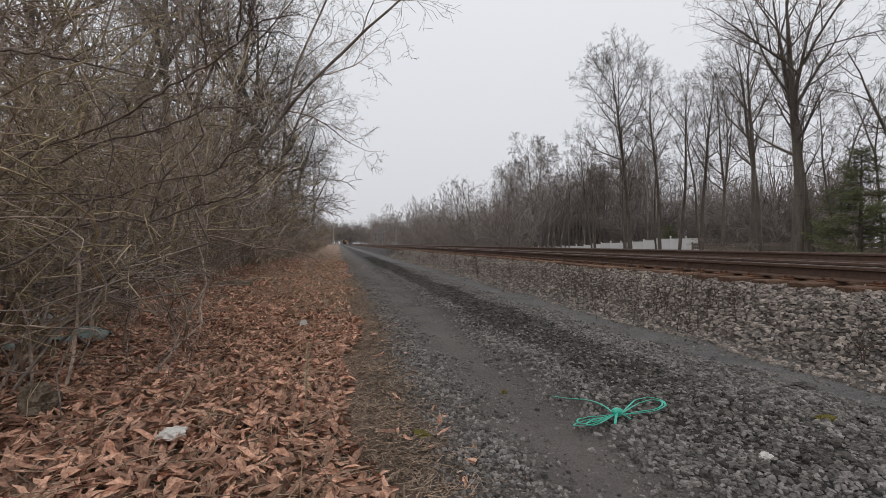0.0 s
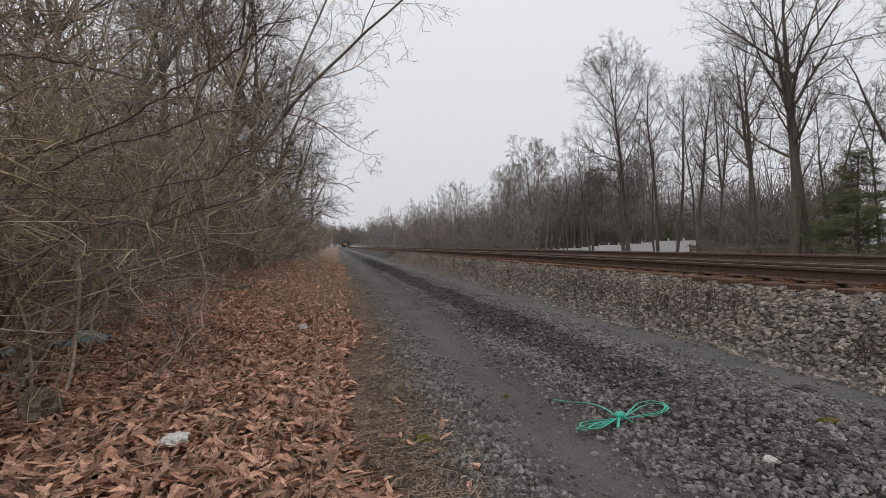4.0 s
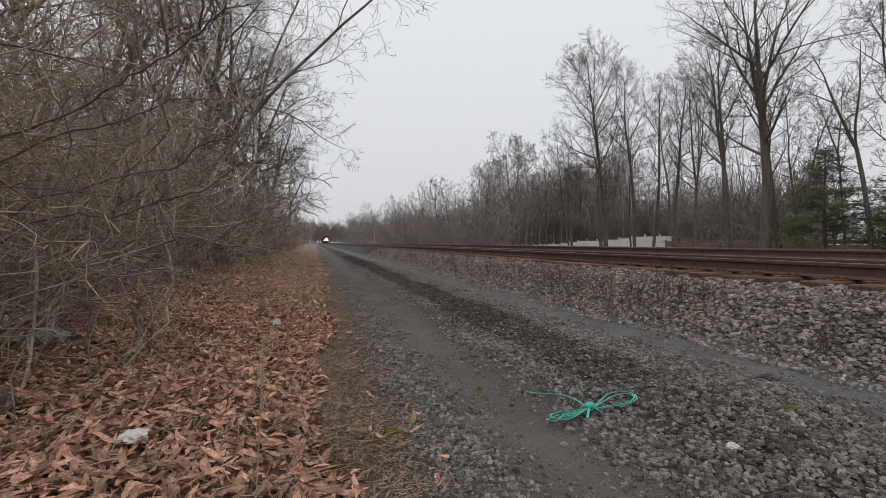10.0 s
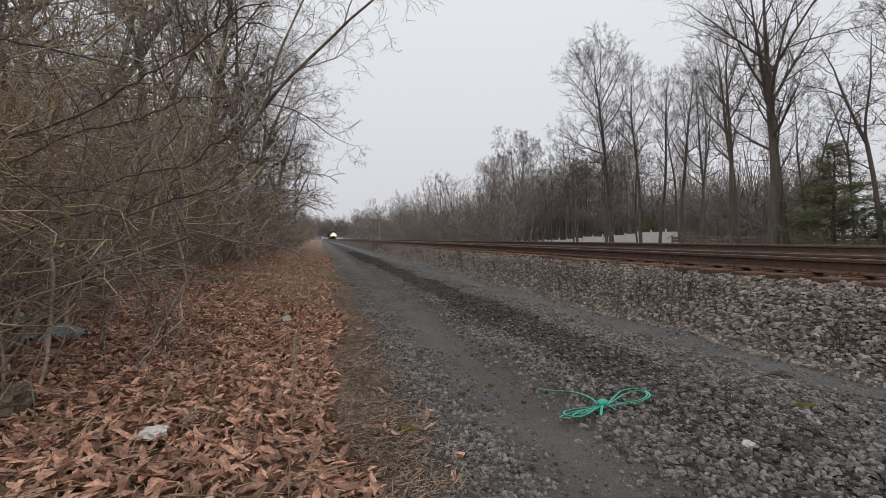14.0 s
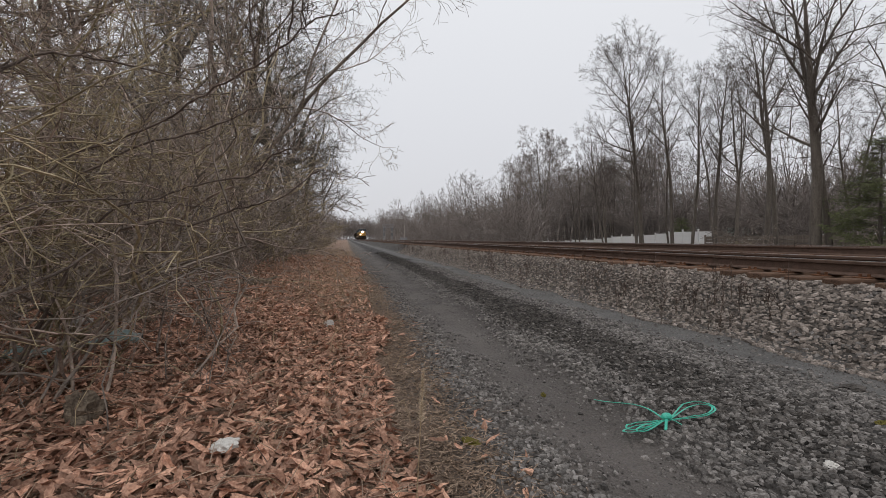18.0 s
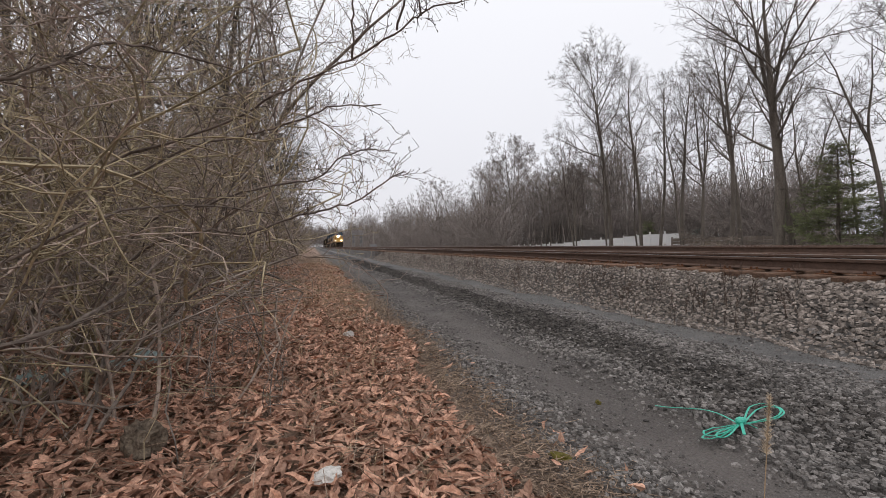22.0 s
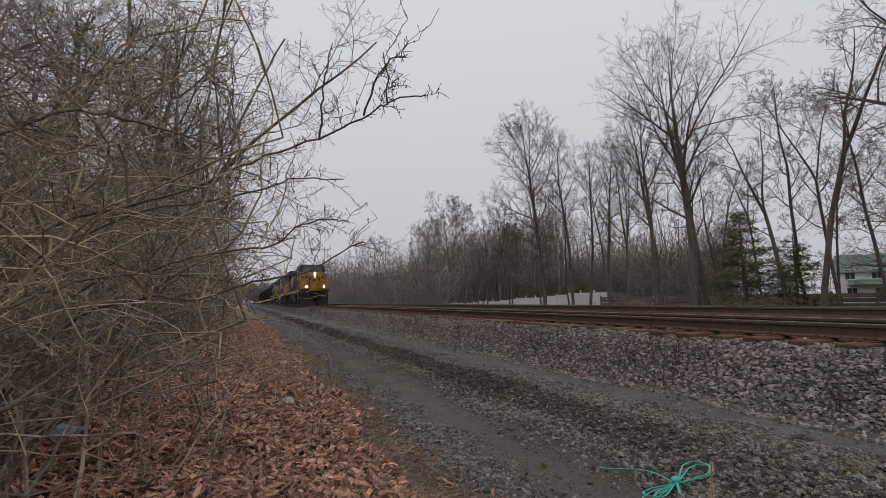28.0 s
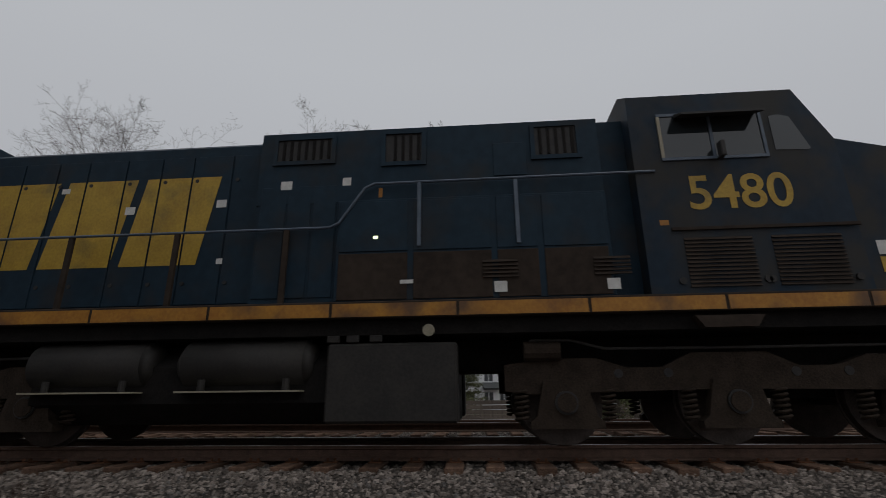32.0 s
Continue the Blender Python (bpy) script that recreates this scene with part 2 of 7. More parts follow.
loco_tank = material("dusty grey tank", (0.012, 0.0105, 0.010), (0.027, 0.024, 0.021), 3, 0.7, bump=0.1)
loco_dark = material("black grille", (0.012, 0.012, 0.013), (0.03, 0.028, 0.026), 9, 0.7, bump=0.1)
loco_rail = material("blue-grey handrail paint", (0.05, 0.075, 0.11), (0.09, 0.12, 0.16), 6, 0.4, bump=0.0)
loco_white = material("white decal", (0.50, 0.50, 0.48), (0.65, 0.65, 0.63), 9, 0.5, bump=0.0)
loco_cream = material("cream step edge paint", (0.24, 0.215, 0.155), (0.35, 0.32, 0.24), 9, 0.6, bump=0.0)
wheel_mat = material("worn wheel steel", (0.06, 0.05, 0.045), (0.12, 0.10, 0.09), 6, 0.6, 0.6, bump=0.1)
glass_mat = bpy.data.materials.new("cab glass")
glass_mat.use_nodes = True
gb = glass_mat.node_tree.nodes["Principled BSDF"]
gb.inputs["Base Color"].default_value = (0.02, 0.025, 0.028, 1)
gb.inputs["Roughness"].default_value = 0.04
gb.inputs["IOR"].default_value = 1.7
lamp_on = glow("lit headlamp", (1.0, 0.82, 0.52), 280.0)
lamp_green = glow("small lit marker", (0.9, 1.0, 0.5), 3.0)


# ---- mesh helpers ----
def mesh_from(name, verts, faces, mat, sides=None):
    """A mesh from numpy arrays: verts (n, 3), faces (m, k)."""
    me = bpy.data.meshes.new(name)
    verts = np.asarray(verts, dtype=np.float32)
    faces = np.asarray(faces, dtype=np.int32)
    k = faces.shape[1]
    me.vertices.add(len(verts))
    me.vertices.foreach_set("co", verts.ravel())
    me.loops.add(faces.size)
    me.loops.foreach_set("vertex_index", faces.ravel())
    me.polygons.add(len(faces))
    me.polygons.foreach_set("loop_start", np.arange(0, faces.size, k, dtype=np.int32))
    me.polygons.foreach_set("use_smooth", np.zeros(len(faces), dtype=bool))
    me.update(calc_edges=True)
    me.materials.append(mat)
    return me


def link(name, me, parent=None, label="", m=None):
    ob = new(name, me)
    if parent:
        ob.parent = parent
    if m is not None:
        ob.matrix_basis = m
    if label:
        ob["label"] = label
    return ob


def part(name, bm, mat, parent=None, label="", smooth=False):
    me = bpy.data.meshes.new(name)
    bmesh.ops.recalc_face_normals(bm, faces=bm.faces)
    bm.to_mesh(me)
    bm.free()
    me.materials.append(mat)
    if smooth:
        me.polygons.foreach_set("use_smooth", [True] * len(me.polygons))
    return link(name, me, parent, label)


def thing(name, label, category, m=None, group="", kind=""):
    ob = new(name)
    ob.empty_display_size = 0.2
    if m is not None:
        ob.matrix_basis = m
    return tagged(ob, label, category, group, kind)


def box(bm, x0, x1, y0, y1, z0, z1, bevel=0.0):
    vs = [bm.verts.new((x, y, z)) for x in (x0, x1) for y in (y0, y1) for z in (z0, z1)]
    made = [bm.faces.new([vs[i] for i in f]) for f in ((0, 1, 3, 2), (4, 6, 7, 5), (0, 4, 5, 1), (2, 3, 7, 6), (0, 2, 6, 4), (1, 5, 7, 3))]
    if bevel:
        edges = list({e for f in made for e in f.edges})
        bmesh.ops.bevel(bm, geom=edges, offset=bevel, segments=1, affect="EDGES")
    return bm


def prism(bm, poly, axis, a, b):
    """A polygon in the two axes other than `axis`, drawn out from a to b."""
    def at(p, v):
        return {"x": (v, p[0], p[1]), "y": (p[0], v, p[1]), "z": (p[0], p[1], v)}[axis]
    lo = [bm.verts.new(at(p, a)) for p in poly]
    hi = [bm.verts.new(at(p, b)) for p in poly]
    n = len(poly)
    bm.faces.new(lo)
    bm.faces.new(hi)
    for i in range(n):
        bm.faces.new((lo[i], lo[(i + 1) % n], hi[(i + 1) % n], hi[i]))
    return bm


def rod(bm, p, q, r, n=8, r2=None):
    p, q = Vector(p), Vector(q)
    d = (q - p).normalized()
    u = d.orthogonal().normalized()
    v = d.cross(u)
    r2 = r if r2 is None else r2
    ra = [bm.verts.new(p + (u * math.cos(a) + v * math.sin(a)) * r) for a in (2 * math.pi * i / n for i in range(n))]
    rb = [bm.verts.new(q + (u * math.cos(a) + v * math.sin(a)) * r2) for a in (2 * math.pi * i / n for i in range(n))]
    for i in range(n):
        bm.faces.new((ra[i], ra[(i + 1) % n], rb[(i + 1) % n], rb[i]))
    bm.faces.new(ra)
    bm.faces.new(rb)
    return bm


def pipe(bm, pts, r, n=6):
    for p, q in zip(pts[:-1], pts[1:]):
        rod(bm, p, q, r, n)
    return bm


def tubes(name, segs, mat, sides=3):
    """All segments (x0,y0,z0,r0, x1,y1,z1,r1) as tapered prisms in one mesh."""
    s = np.asarray(segs, dtype=np.float64)
    p, r0, q, r1 = s[:, 0:3], s[:, 3], s[:, 4:7], s[:, 7]
    d = q - p
    d /= np.maximum(np.linalg.norm(d, axis=1, keepdims=True), 1e-9)
    ref = np.where(np.abs(d[:, 2:3]) < 0.9, np.array([[0, 0, 1.0]]), np.array([[1.0, 0, 0]]))
    u = np.cross(d, ref)
    u /= np.linalg.norm(u, axis=1, keepdims=True)
    v = np.cross(d, u)
    ang = 2 * np.pi * np.arange(sides) / sides
    ring = u[:, None, :] * np.cos(ang)[None, :, None] + v[:, None, :] * np.sin(ang)[None, :, None]
    a = p[:, None, :] + ring * r0[:, None, None]
    b = q[:, None, :] + ring * r1[:, None, None]
    verts = np.concatenate([a, b], axis=1).reshape(-1, 3)
    n = len(s)
    i = np.arange(sides)
    quad = np.stack([i, (i + 1) % sides, (i + 1) % sides + sides, i + sides], axis=1)
    faces = (np.arange(n)[:, None, None] * 2 * sides + quad[None]).reshape(-1, 4)
    return mesh_from(name, verts, faces, mat)


def tube_along(name, pts, mat, sides=6):
    """One unbroken tapered tube through points with radii."""
    rings, up = [], Vector((0.13, 0.31, 0.94))
    for i, (p, r) in enumerate(pts):
        d = (pts[min(i + 1, len(pts) - 1)][0] - pts[max(i - 1, 0)][0]).normalized()
        u = d.cross(up).normalized()
        v = d.cross(u)
        rings += [tuple(p + (u * math.cos(a) + v * math.sin(a)) * r) for a in (2 * math.pi * k / sides for k in range(sides))]
    faces = [(i * sides + k, i * sides + (k + 1) % sides, (i + 1) * sides + (k + 1) % sides, (i + 1) * sides + k) for i in range(len(pts) - 1) for k in range(sides)]
    me = mesh_from(name, rings, faces, mat)
    me.polygons.foreach_set("use_smooth", [True] * len(me.polygons))
    return me


def scatter(name, template, tris, pos, rot, scale, mat):
    """Copies of a small template (k, 3) at pos (n, 3), with rotations (n, 3, 3) and scales (n, 3), in one mesh."""
    k = len(template)
    v = template[None] * scale[:, None, :]
    v = np.einsum("nij,nkj->nki", rot, v) + pos[:, None, :]
    f = (np.arange(len(pos))[:, None, None] * k + np.asarray(tris)[None]).reshape(-1, len(tris[0]))
    return v.reshape(-1, 3), f


def turns(rng, n, tilt):
    """Random headings with a random lean of up to `tilt` radians."""
    h = rng.uniform(0, 2 * np.pi, n)
    ax, ay = rng.normal(0, tilt, n), rng.normal(0, tilt, n)
    c, s = np.cos(h), np.sin(h)
    z = np.zeros(n)
    o = np.ones(n)
    rz = np.stack([np.stack([c, -s, z], 1), np.stack([s, c, z], 1), np.stack([z, z, o], 1)], 1)
    rx = np.stack([np.stack([o, z, z], 1), np.stack([z, np.cos(ax), -np.sin(ax)], 1), np.stack([z, np.sin(ax), np.cos(ax)], 1)], 1)
    ry = np.stack([np.stack([np.cos(ay), z, np.sin(ay)], 1), np.stack([z, o, z], 1), np.stack([-np.sin(ay), z, np.cos(ay)], 1)], 1)
    return rx @ ry @ rz


# ---- the ground: one sheet, with the lane's ruts, the ballast bank and the ditch beyond the line ----
PROFILE_X = [-900, -60, -8, -3, -0.8, 0.1, 0.55, 0.95, 1.3, 1.7, 2.4, 3.1, 3.7, 4.15, 4.6, 5.0, 5.3, 8.1, 8.6, 9.2, 12.2, 13.3, 15.0, 18.0, 36.0, 60.0, 900]
PROFILE_Z = [-1.0, -0.7, -0.55, -0.60, -0.67, -0.78, -0.83, -0.88, -0.92, -0.87, -0.83, -0.85, -0.90, -0.85, -0.60, -0.36, -0.26, -0.24, -0.28, -0.18, -0.16, -0.5, -1.0, -1.15, -1.1, -0.9, -0.9]


def ground_z(x, y):
    x, y = np.asarray(x, dtype=float), np.asarray(y, dtype=float)
    z = np.interp(x, PROFILE_X, PROFILE_Z)
    near = np.clip((5.0 - x) / 1.0, 0, 1)
    w = 0.025 * np.sin(1.7 * x + 0.9 * y) * np.sin(0.6 * y + 0.5) + 0.018 * np.sin(3.1 * x - 1.3 * y + 1) + 0.012 * np.sin(5.3 * y + 2.2 * x)
    return z + w * (0.35 + 0.65 * near)


def ground_material():
    m = bpy.data.materials.new("lane, leaf mould and ballast")
    m.use_nodes = True
    nt = m.node_tree
    bsdf = nt.nodes["Principled BSDF"]
    tc = nt.nodes.new("ShaderNodeTexCoord")
    sep = nt.nodes.new("ShaderNodeSeparateXYZ")
    nt.links.new(tc.outputs["Object"], sep.inputs[0])
    wob = nt.nodes.new("ShaderNodeTexNoise")
    wob.inputs["Scale"].default_value = 1.1
    wob.inputs["Detail"].default_value = 6
    nt.links.new(tc.outputs["Object"], wob.inputs["Vector"])
    wm = nt.nodes.new("ShaderNodeMath")
    wm.operation = "MULTIPLY_ADD"
    wm.inputs[1].default_value = 0.55
    wm.inputs[2].default_value = -0.275
    nt.links.new(wob.outputs["Fac"], wm.inputs[0])
    xs = nt.nodes.new("ShaderNodeMath")
    xs.operation = "ADD"
    nt.links.new(sep.outputs[0], xs.inputs[0])
    nt.links.new(wm.outputs[0], xs.inputs[1])
    rg = nt.nodes.new("ShaderNodeMapRange")
    rg.inputs["From Min"].default_value = -2.0
    rg.inputs["From Max"].default_value = 16.0
    nt.links.new(xs.outputs[0], rg.inputs["Value"])
    ramp = nt.nodes.new("ShaderNodeValToRGB")
    cr = ramp.color_ramp
    # Stops 4.25 to 5.2 are darkened to paint shade into the bank's stone gaps.
    stops = [(-2.0, (0.20, 0.125, 0.084)), (0.0, (0.20, 0.130, 0.090)), (0.3, (0.105, 0.080, 0.063)), (0.6, (0.088, 0.072, 0.061)), (0.9, (0.090, 0.077, 0.068)),
             (1.1, (0.100, 0.087, 0.080)), (1.5, (0.096, 0.084, 0.077)), (1.75, (0.050, 0.043, 0.039)), (2.0, (0.028, 0.025, 0.023)), (2.65, (0.030, 0.027, 0.025)), (3.0, (0.055, 0.050, 0.047)), (3.4, (0.105, 0.100, 0.096)),
             (3.9, (0.108, 0.103, 0.099)), (4.25, (0.050, 0.044, 0.039)), (5.2, (0.045, 0.038, 0.033)), (12.5, (0.060, 0.050, 0.043)), (15.0, (0.09, 0.072, 0.05))]
    while len(cr.elements) < len(stops):
        cr.elements.new(0.5)
    for e, (x, c) in zip(cr.elements, stops):
        e.position = (x + 2.0) / 18.0
        e.color = (*c, 1)
    nt.links.new(rg.outputs[0], ramp.inputs[0])
    fine = nt.nodes.new("ShaderNodeTexVoronoi")
    fine.inputs["Scale"].default_value = 34
    nt.links.new(tc.outputs["Object"], fine.inputs["Vector"])
    grit = nt.nodes.new("ShaderNodeTexNoise")
    grit.inputs["Scale"].default_value = 90
    grit.inputs["Detail"].default_value = 4
    nt.links.new(tc.outputs["Object"], grit.inputs["Vector"])
    val = nt.nodes.new("ShaderNodeMath")
    val.operation = "ADD"
    nt.links.new(grit.outputs["Fac"], val.inputs[0])
    nt.links.new(wob.outputs["Fac"], val.inputs[1])
    vr = nt.nodes.new("ShaderNodeMapRange")
    vr.inputs["From Min"].default_value = 0.6
    vr.inputs["From Max"].default_value = 1.4
    vr.inputs["To Min"].default_value = 0.45
    vr.inputs["To Max"].default_value = 1.7
    nt.links.new(val.outputs[0], vr.inputs["Value"])
    hsv = nt.nodes.new("ShaderNodeHueSaturation")
    nt.links.new(ramp.outputs[0], hsv.inputs["Color"])
    nt.links.new(vr.outputs[0], hsv.inputs["Value"])
    nt.links.new(hsv.outputs[0], bsdf.inputs["Base Color"])
    bsdf.inputs["Roughness"].default_value = 0.9
    hs = nt.nodes.new("ShaderNodeMath")
    hs.operation = "ADD"
    nt.links.new(fine.outputs["Distance"], hs.inputs[0])
    nt.links.new(grit.outputs["Fac"], hs.inputs[1])
    bp = nt.nodes.new("ShaderNodeBump")
    bp.inputs["Strength"].default_value = 0.8
    bp.inputs["Distance"].default_value = 0.03
    nt.links.new(hs.outputs[0], bp.inputs["Height"])
    nt.links.new(bp.outputs[0], bsdf.inputs["Normal"])
    return m


def build_ground():
    xs = np.unique(np.concatenate([np.array([-1500, -700, -300, -120, -60, -35, -20, -14]), np.arange(-10, 16.01, 0.2), np.array([16.5, 17, 18, 20, 24, 30, 36, 45, 60, 90, 150, 300, 700, 1500.0])]))
    ys = np.unique(np.concatenate([np.array([-1500, -700, -300, -120, -60, -40, -30]), np.arange(-24, 30.01, 0.3), np.arange(31, 80, 2.0), np.arange(80, 300, 12.0), np.array([350, 420, 520, 700, 1000, 1500, 2500.0])]))
    gx, gy = np.meshgrid(xs, ys)
    gz = ground_z(gx, gy)
    gz = np.where((np.abs(gy) > 90) | (gx < -12) | (gx > 16), np.interp(gx, PROFILE_X, PROFILE_Z), gz)
    v = np.stack([gx, gy, gz], -1).reshape(-1, 3)
    nx, ny = len(xs), len(ys)
    i = np.arange((ny - 1) * (nx - 1))
    r, c = i // (nx - 1), i % (nx - 1)
    f = np.stack([r * nx + c, r * nx + c + 1, (r + 1) * nx + c + 1, (r + 1) * nx + c], 1)
    ob = link("ground", mesh_from("ground", v, f, ground_material()))
    ob.data.polygons.foreach_set("use_smooth", [True] * len(ob.data.polygons))
    return tagged(ob, "bare winter ground with a rutted grey gravel lane and a ballast bank", "ground", kind="structure")


ground = build_ground()

# ---- the two tracks ----
X1, GAUGE = 5.877, 1.435
XC = X1 + GAUGE / 2
X3, Z3 = X1 + 4.1, 0.10
RAIL = [(-0.075, -0.178), (0.075, -0.178), (0.075, -0.166), (0.012, -0.140), (0.009, -0.052), (0.036, -0.040), (0.037, -0.010), (0.028, 0.0),
        (-0.028, 0.0), (-0.037, -0.010), (-0.036, -0.040), (-0.009, -0.052), (-0.012, -0.140), (-0.075, -0.166)]


def rail(x, z, parent):
    bm = bmesh.new()
    prism(bm, [(x + a, z + b) for a, b in RAIL], "y", -80, 1200)
    r = part("rail", bm, rail_side, parent, "rusty brown steel rail")
    bm = bmesh.new()
    box(bm, x - 0.027, x + 0.027, -80, 1200, z + 0.0, z + 0.0025)
    part("running_surface", bm, rail_head, r, "polished silver running surface")


def track(x, z, label):
    t = thing("railway_track", label, "railway track", kind="structure")
    rail(x, z, t)
    rail(x + GAUGE, z, t)
    bm = bmesh.new()
    box(bm, -1.3, 1.3, -0.115, 0.115, -0.18, 0.0, 0.012)
    tie_me = part("tie", bm, tie_mat, t).data
    bm = bmesh.new()
    for s in (-1, 1):
        cx = s * GAUGE / 2
        box(bm, cx - 0.19, cx + 0.19, -0.09, 0.09, 0.0, 0.014, 0.004)
        for dx in (-0.11, 0.11):
            for dy in (-0.05, 0.05):
                box(bm, cx + dx - 0.012, cx + dx + 0.012, dy - 0.012, dy + 0.012, 0.014, 0.05)
    plate_ob = part("tie_plates", bm, plate_mat, t)
    plate_me = plate_ob.data
    for o in list(t.children):
        if o.data in (tie_me, plate_me):
            bpy.data.objects.remove(o)
    rng = random.Random(int(x * 10))
    near_range = (-12, 60) if z == 0 else (-12, 40)
    y = -60.0
    rest_v, rest_f = [], []
    while y < 300:
        m = pose(x + GAUGE / 2 + rng.uniform(-0.05, 0.05), y + rng.uniform(-0.03, 0.03), z - 0.195 + rng.uniform(-0.008, 0.004), 0, 0, rng.uniform(-1.2, 1.2))
        if near_range[0] < y < near_range[1]:
            tie = link("tie", tie_me, t, m=m)
            if z == 0 and y < 25:
                link("tie_plates", plate_me, tie)
        else:
            base = len(rest_v)
            for vx in (-1.3, 1.3):
                for vy in (-0.115, 0.115):
                    for vz in (-0.18, 0.0):
                        rest_v.append(m @ Vector((vx, vy, vz)))
            rest_f += [[base + i for i in f] for f in ((0, 1, 3, 2), (4, 6, 7, 5), (0, 4, 5, 1), (2, 3, 7, 6), (1, 5, 7, 3))]
        y += 0.53
    link("ties_beyond", mesh_from("ties_beyond", rest_v, rest_f, tie_mat), t)["kind"] = "stuff"
    return t


track(X1, 0.0, "near railway track of rusty rails on weathered timber ties")
track(X3, Z3, "farther railway track of rusty rails on timber ties")

# ---- bare trees and thickets ----
def grow(rng, segs, p, d, length, r, level, spec, slim=0.0105, least=0.0022):
    """A limb of several bent pieces; it sends out finer ones. spec[level]: pieces, children, spread, child length, curl, lift."""
    pieces, kids, spread, shorter, curl, lift = spec[level][:6]
    step = length / pieces
    pts = [(p, r)]
    for i in range(pieces):
        d = (d + Vector((rng.gauss(0, curl), rng.gauss(0, curl), rng.gauss(0, curl) + lift))).normalized()
        q = p + d * step
        r1 = max(r * (1 - 0.9 * (i + 1) / pieces), least)
        ra = pts[-1][1]
        segs[level].append((*p, ra, *q, r1))
        p = q
        pts.append((p, r1))
    if level + 1 < len(spec):
        for k in range(kids):
            f = rng.uniform(spec[level][6] if len(spec[level]) > 6 else 0.2, 1.0)
            i = min(int(f * pieces), pieces - 1)
            a, b = pts[i][0], pts[i + 1][0]
            nd = turned(rng, (b - a).normalized(), radians(spread) * rng.uniform(0.6, 1.3), rng.uniform(0, 2 * math.pi))
            far = length * shorter * rng.uniform(0.65, 1.25) * (1.25 - 0.75 * f if level == 0 else 1.0)
            grow(rng, segs, a.lerp(b, f * pieces - i), nd, far, max(min(pts[i][1] * 0.6, far * slim), least), level + 1, spec, slim, least)


def turned(rng, axis, angle, around):
    """A direction that leaves `axis` by `angle`, at `around` about it."""
    side = axis.orthogonal().normalized()
    side.rotate(Matrix.Rotation(around, 3, axis))
    return (axis * math.cos(angle) + side * math.sin(angle)).normalized()


def bough(rng, levels, p, d, length, r, depth, form):
    """A branch that tapers, arches upwards and carries finer ones all along it."""
    kids, curl, lift, least, ratio = form
    n = (8, 6, 4, 2, 1)[depth + (2 if len(kids) < 2 else 1 if len(kids) < 3 else 0)] if depth else 8
    pts = [(p, r)]
    for i in range(n):
        k = curl * (1.0 + 0.4 * depth)
        d = (d + Vector((rng.gauss(0, k), rng.gauss(0, k), rng.gauss(0, k) + lift))).normalized()
        q = p + d * (length / n)
        rb = max(r * (1 - 0.88 * (i + 1) / n), least)
        levels[depth].append((*p, pts[-1][1], *q, rb))
        p = q
        pts.append((q, rb))
    if depth == len(kids):
        return
    m = kids[depth]
    around = rng.uniform(0, 6.28)
    for k in range(m):
        f = 0.16 + 0.84 * (k + rng.random()) / m
        i = min(int(f * n), n - 1)
        a, b = pts[i][0], pts[i + 1][0]
        around += 2.4 + rng.gauss(0, 0.5)
        nd = turned(rng, (b - a).normalized(), radians(rng.uniform(30, 62)), around)
        far = length * ratio * (1.25 - 0.75 * f) * rng.uniform(0.65, 1.2)
        bough(rng, levels, a.lerp(b, f * n - i), nd, far, max(min(pts[i][1] * 0.62, far * 0.014), least), depth + 1, form)


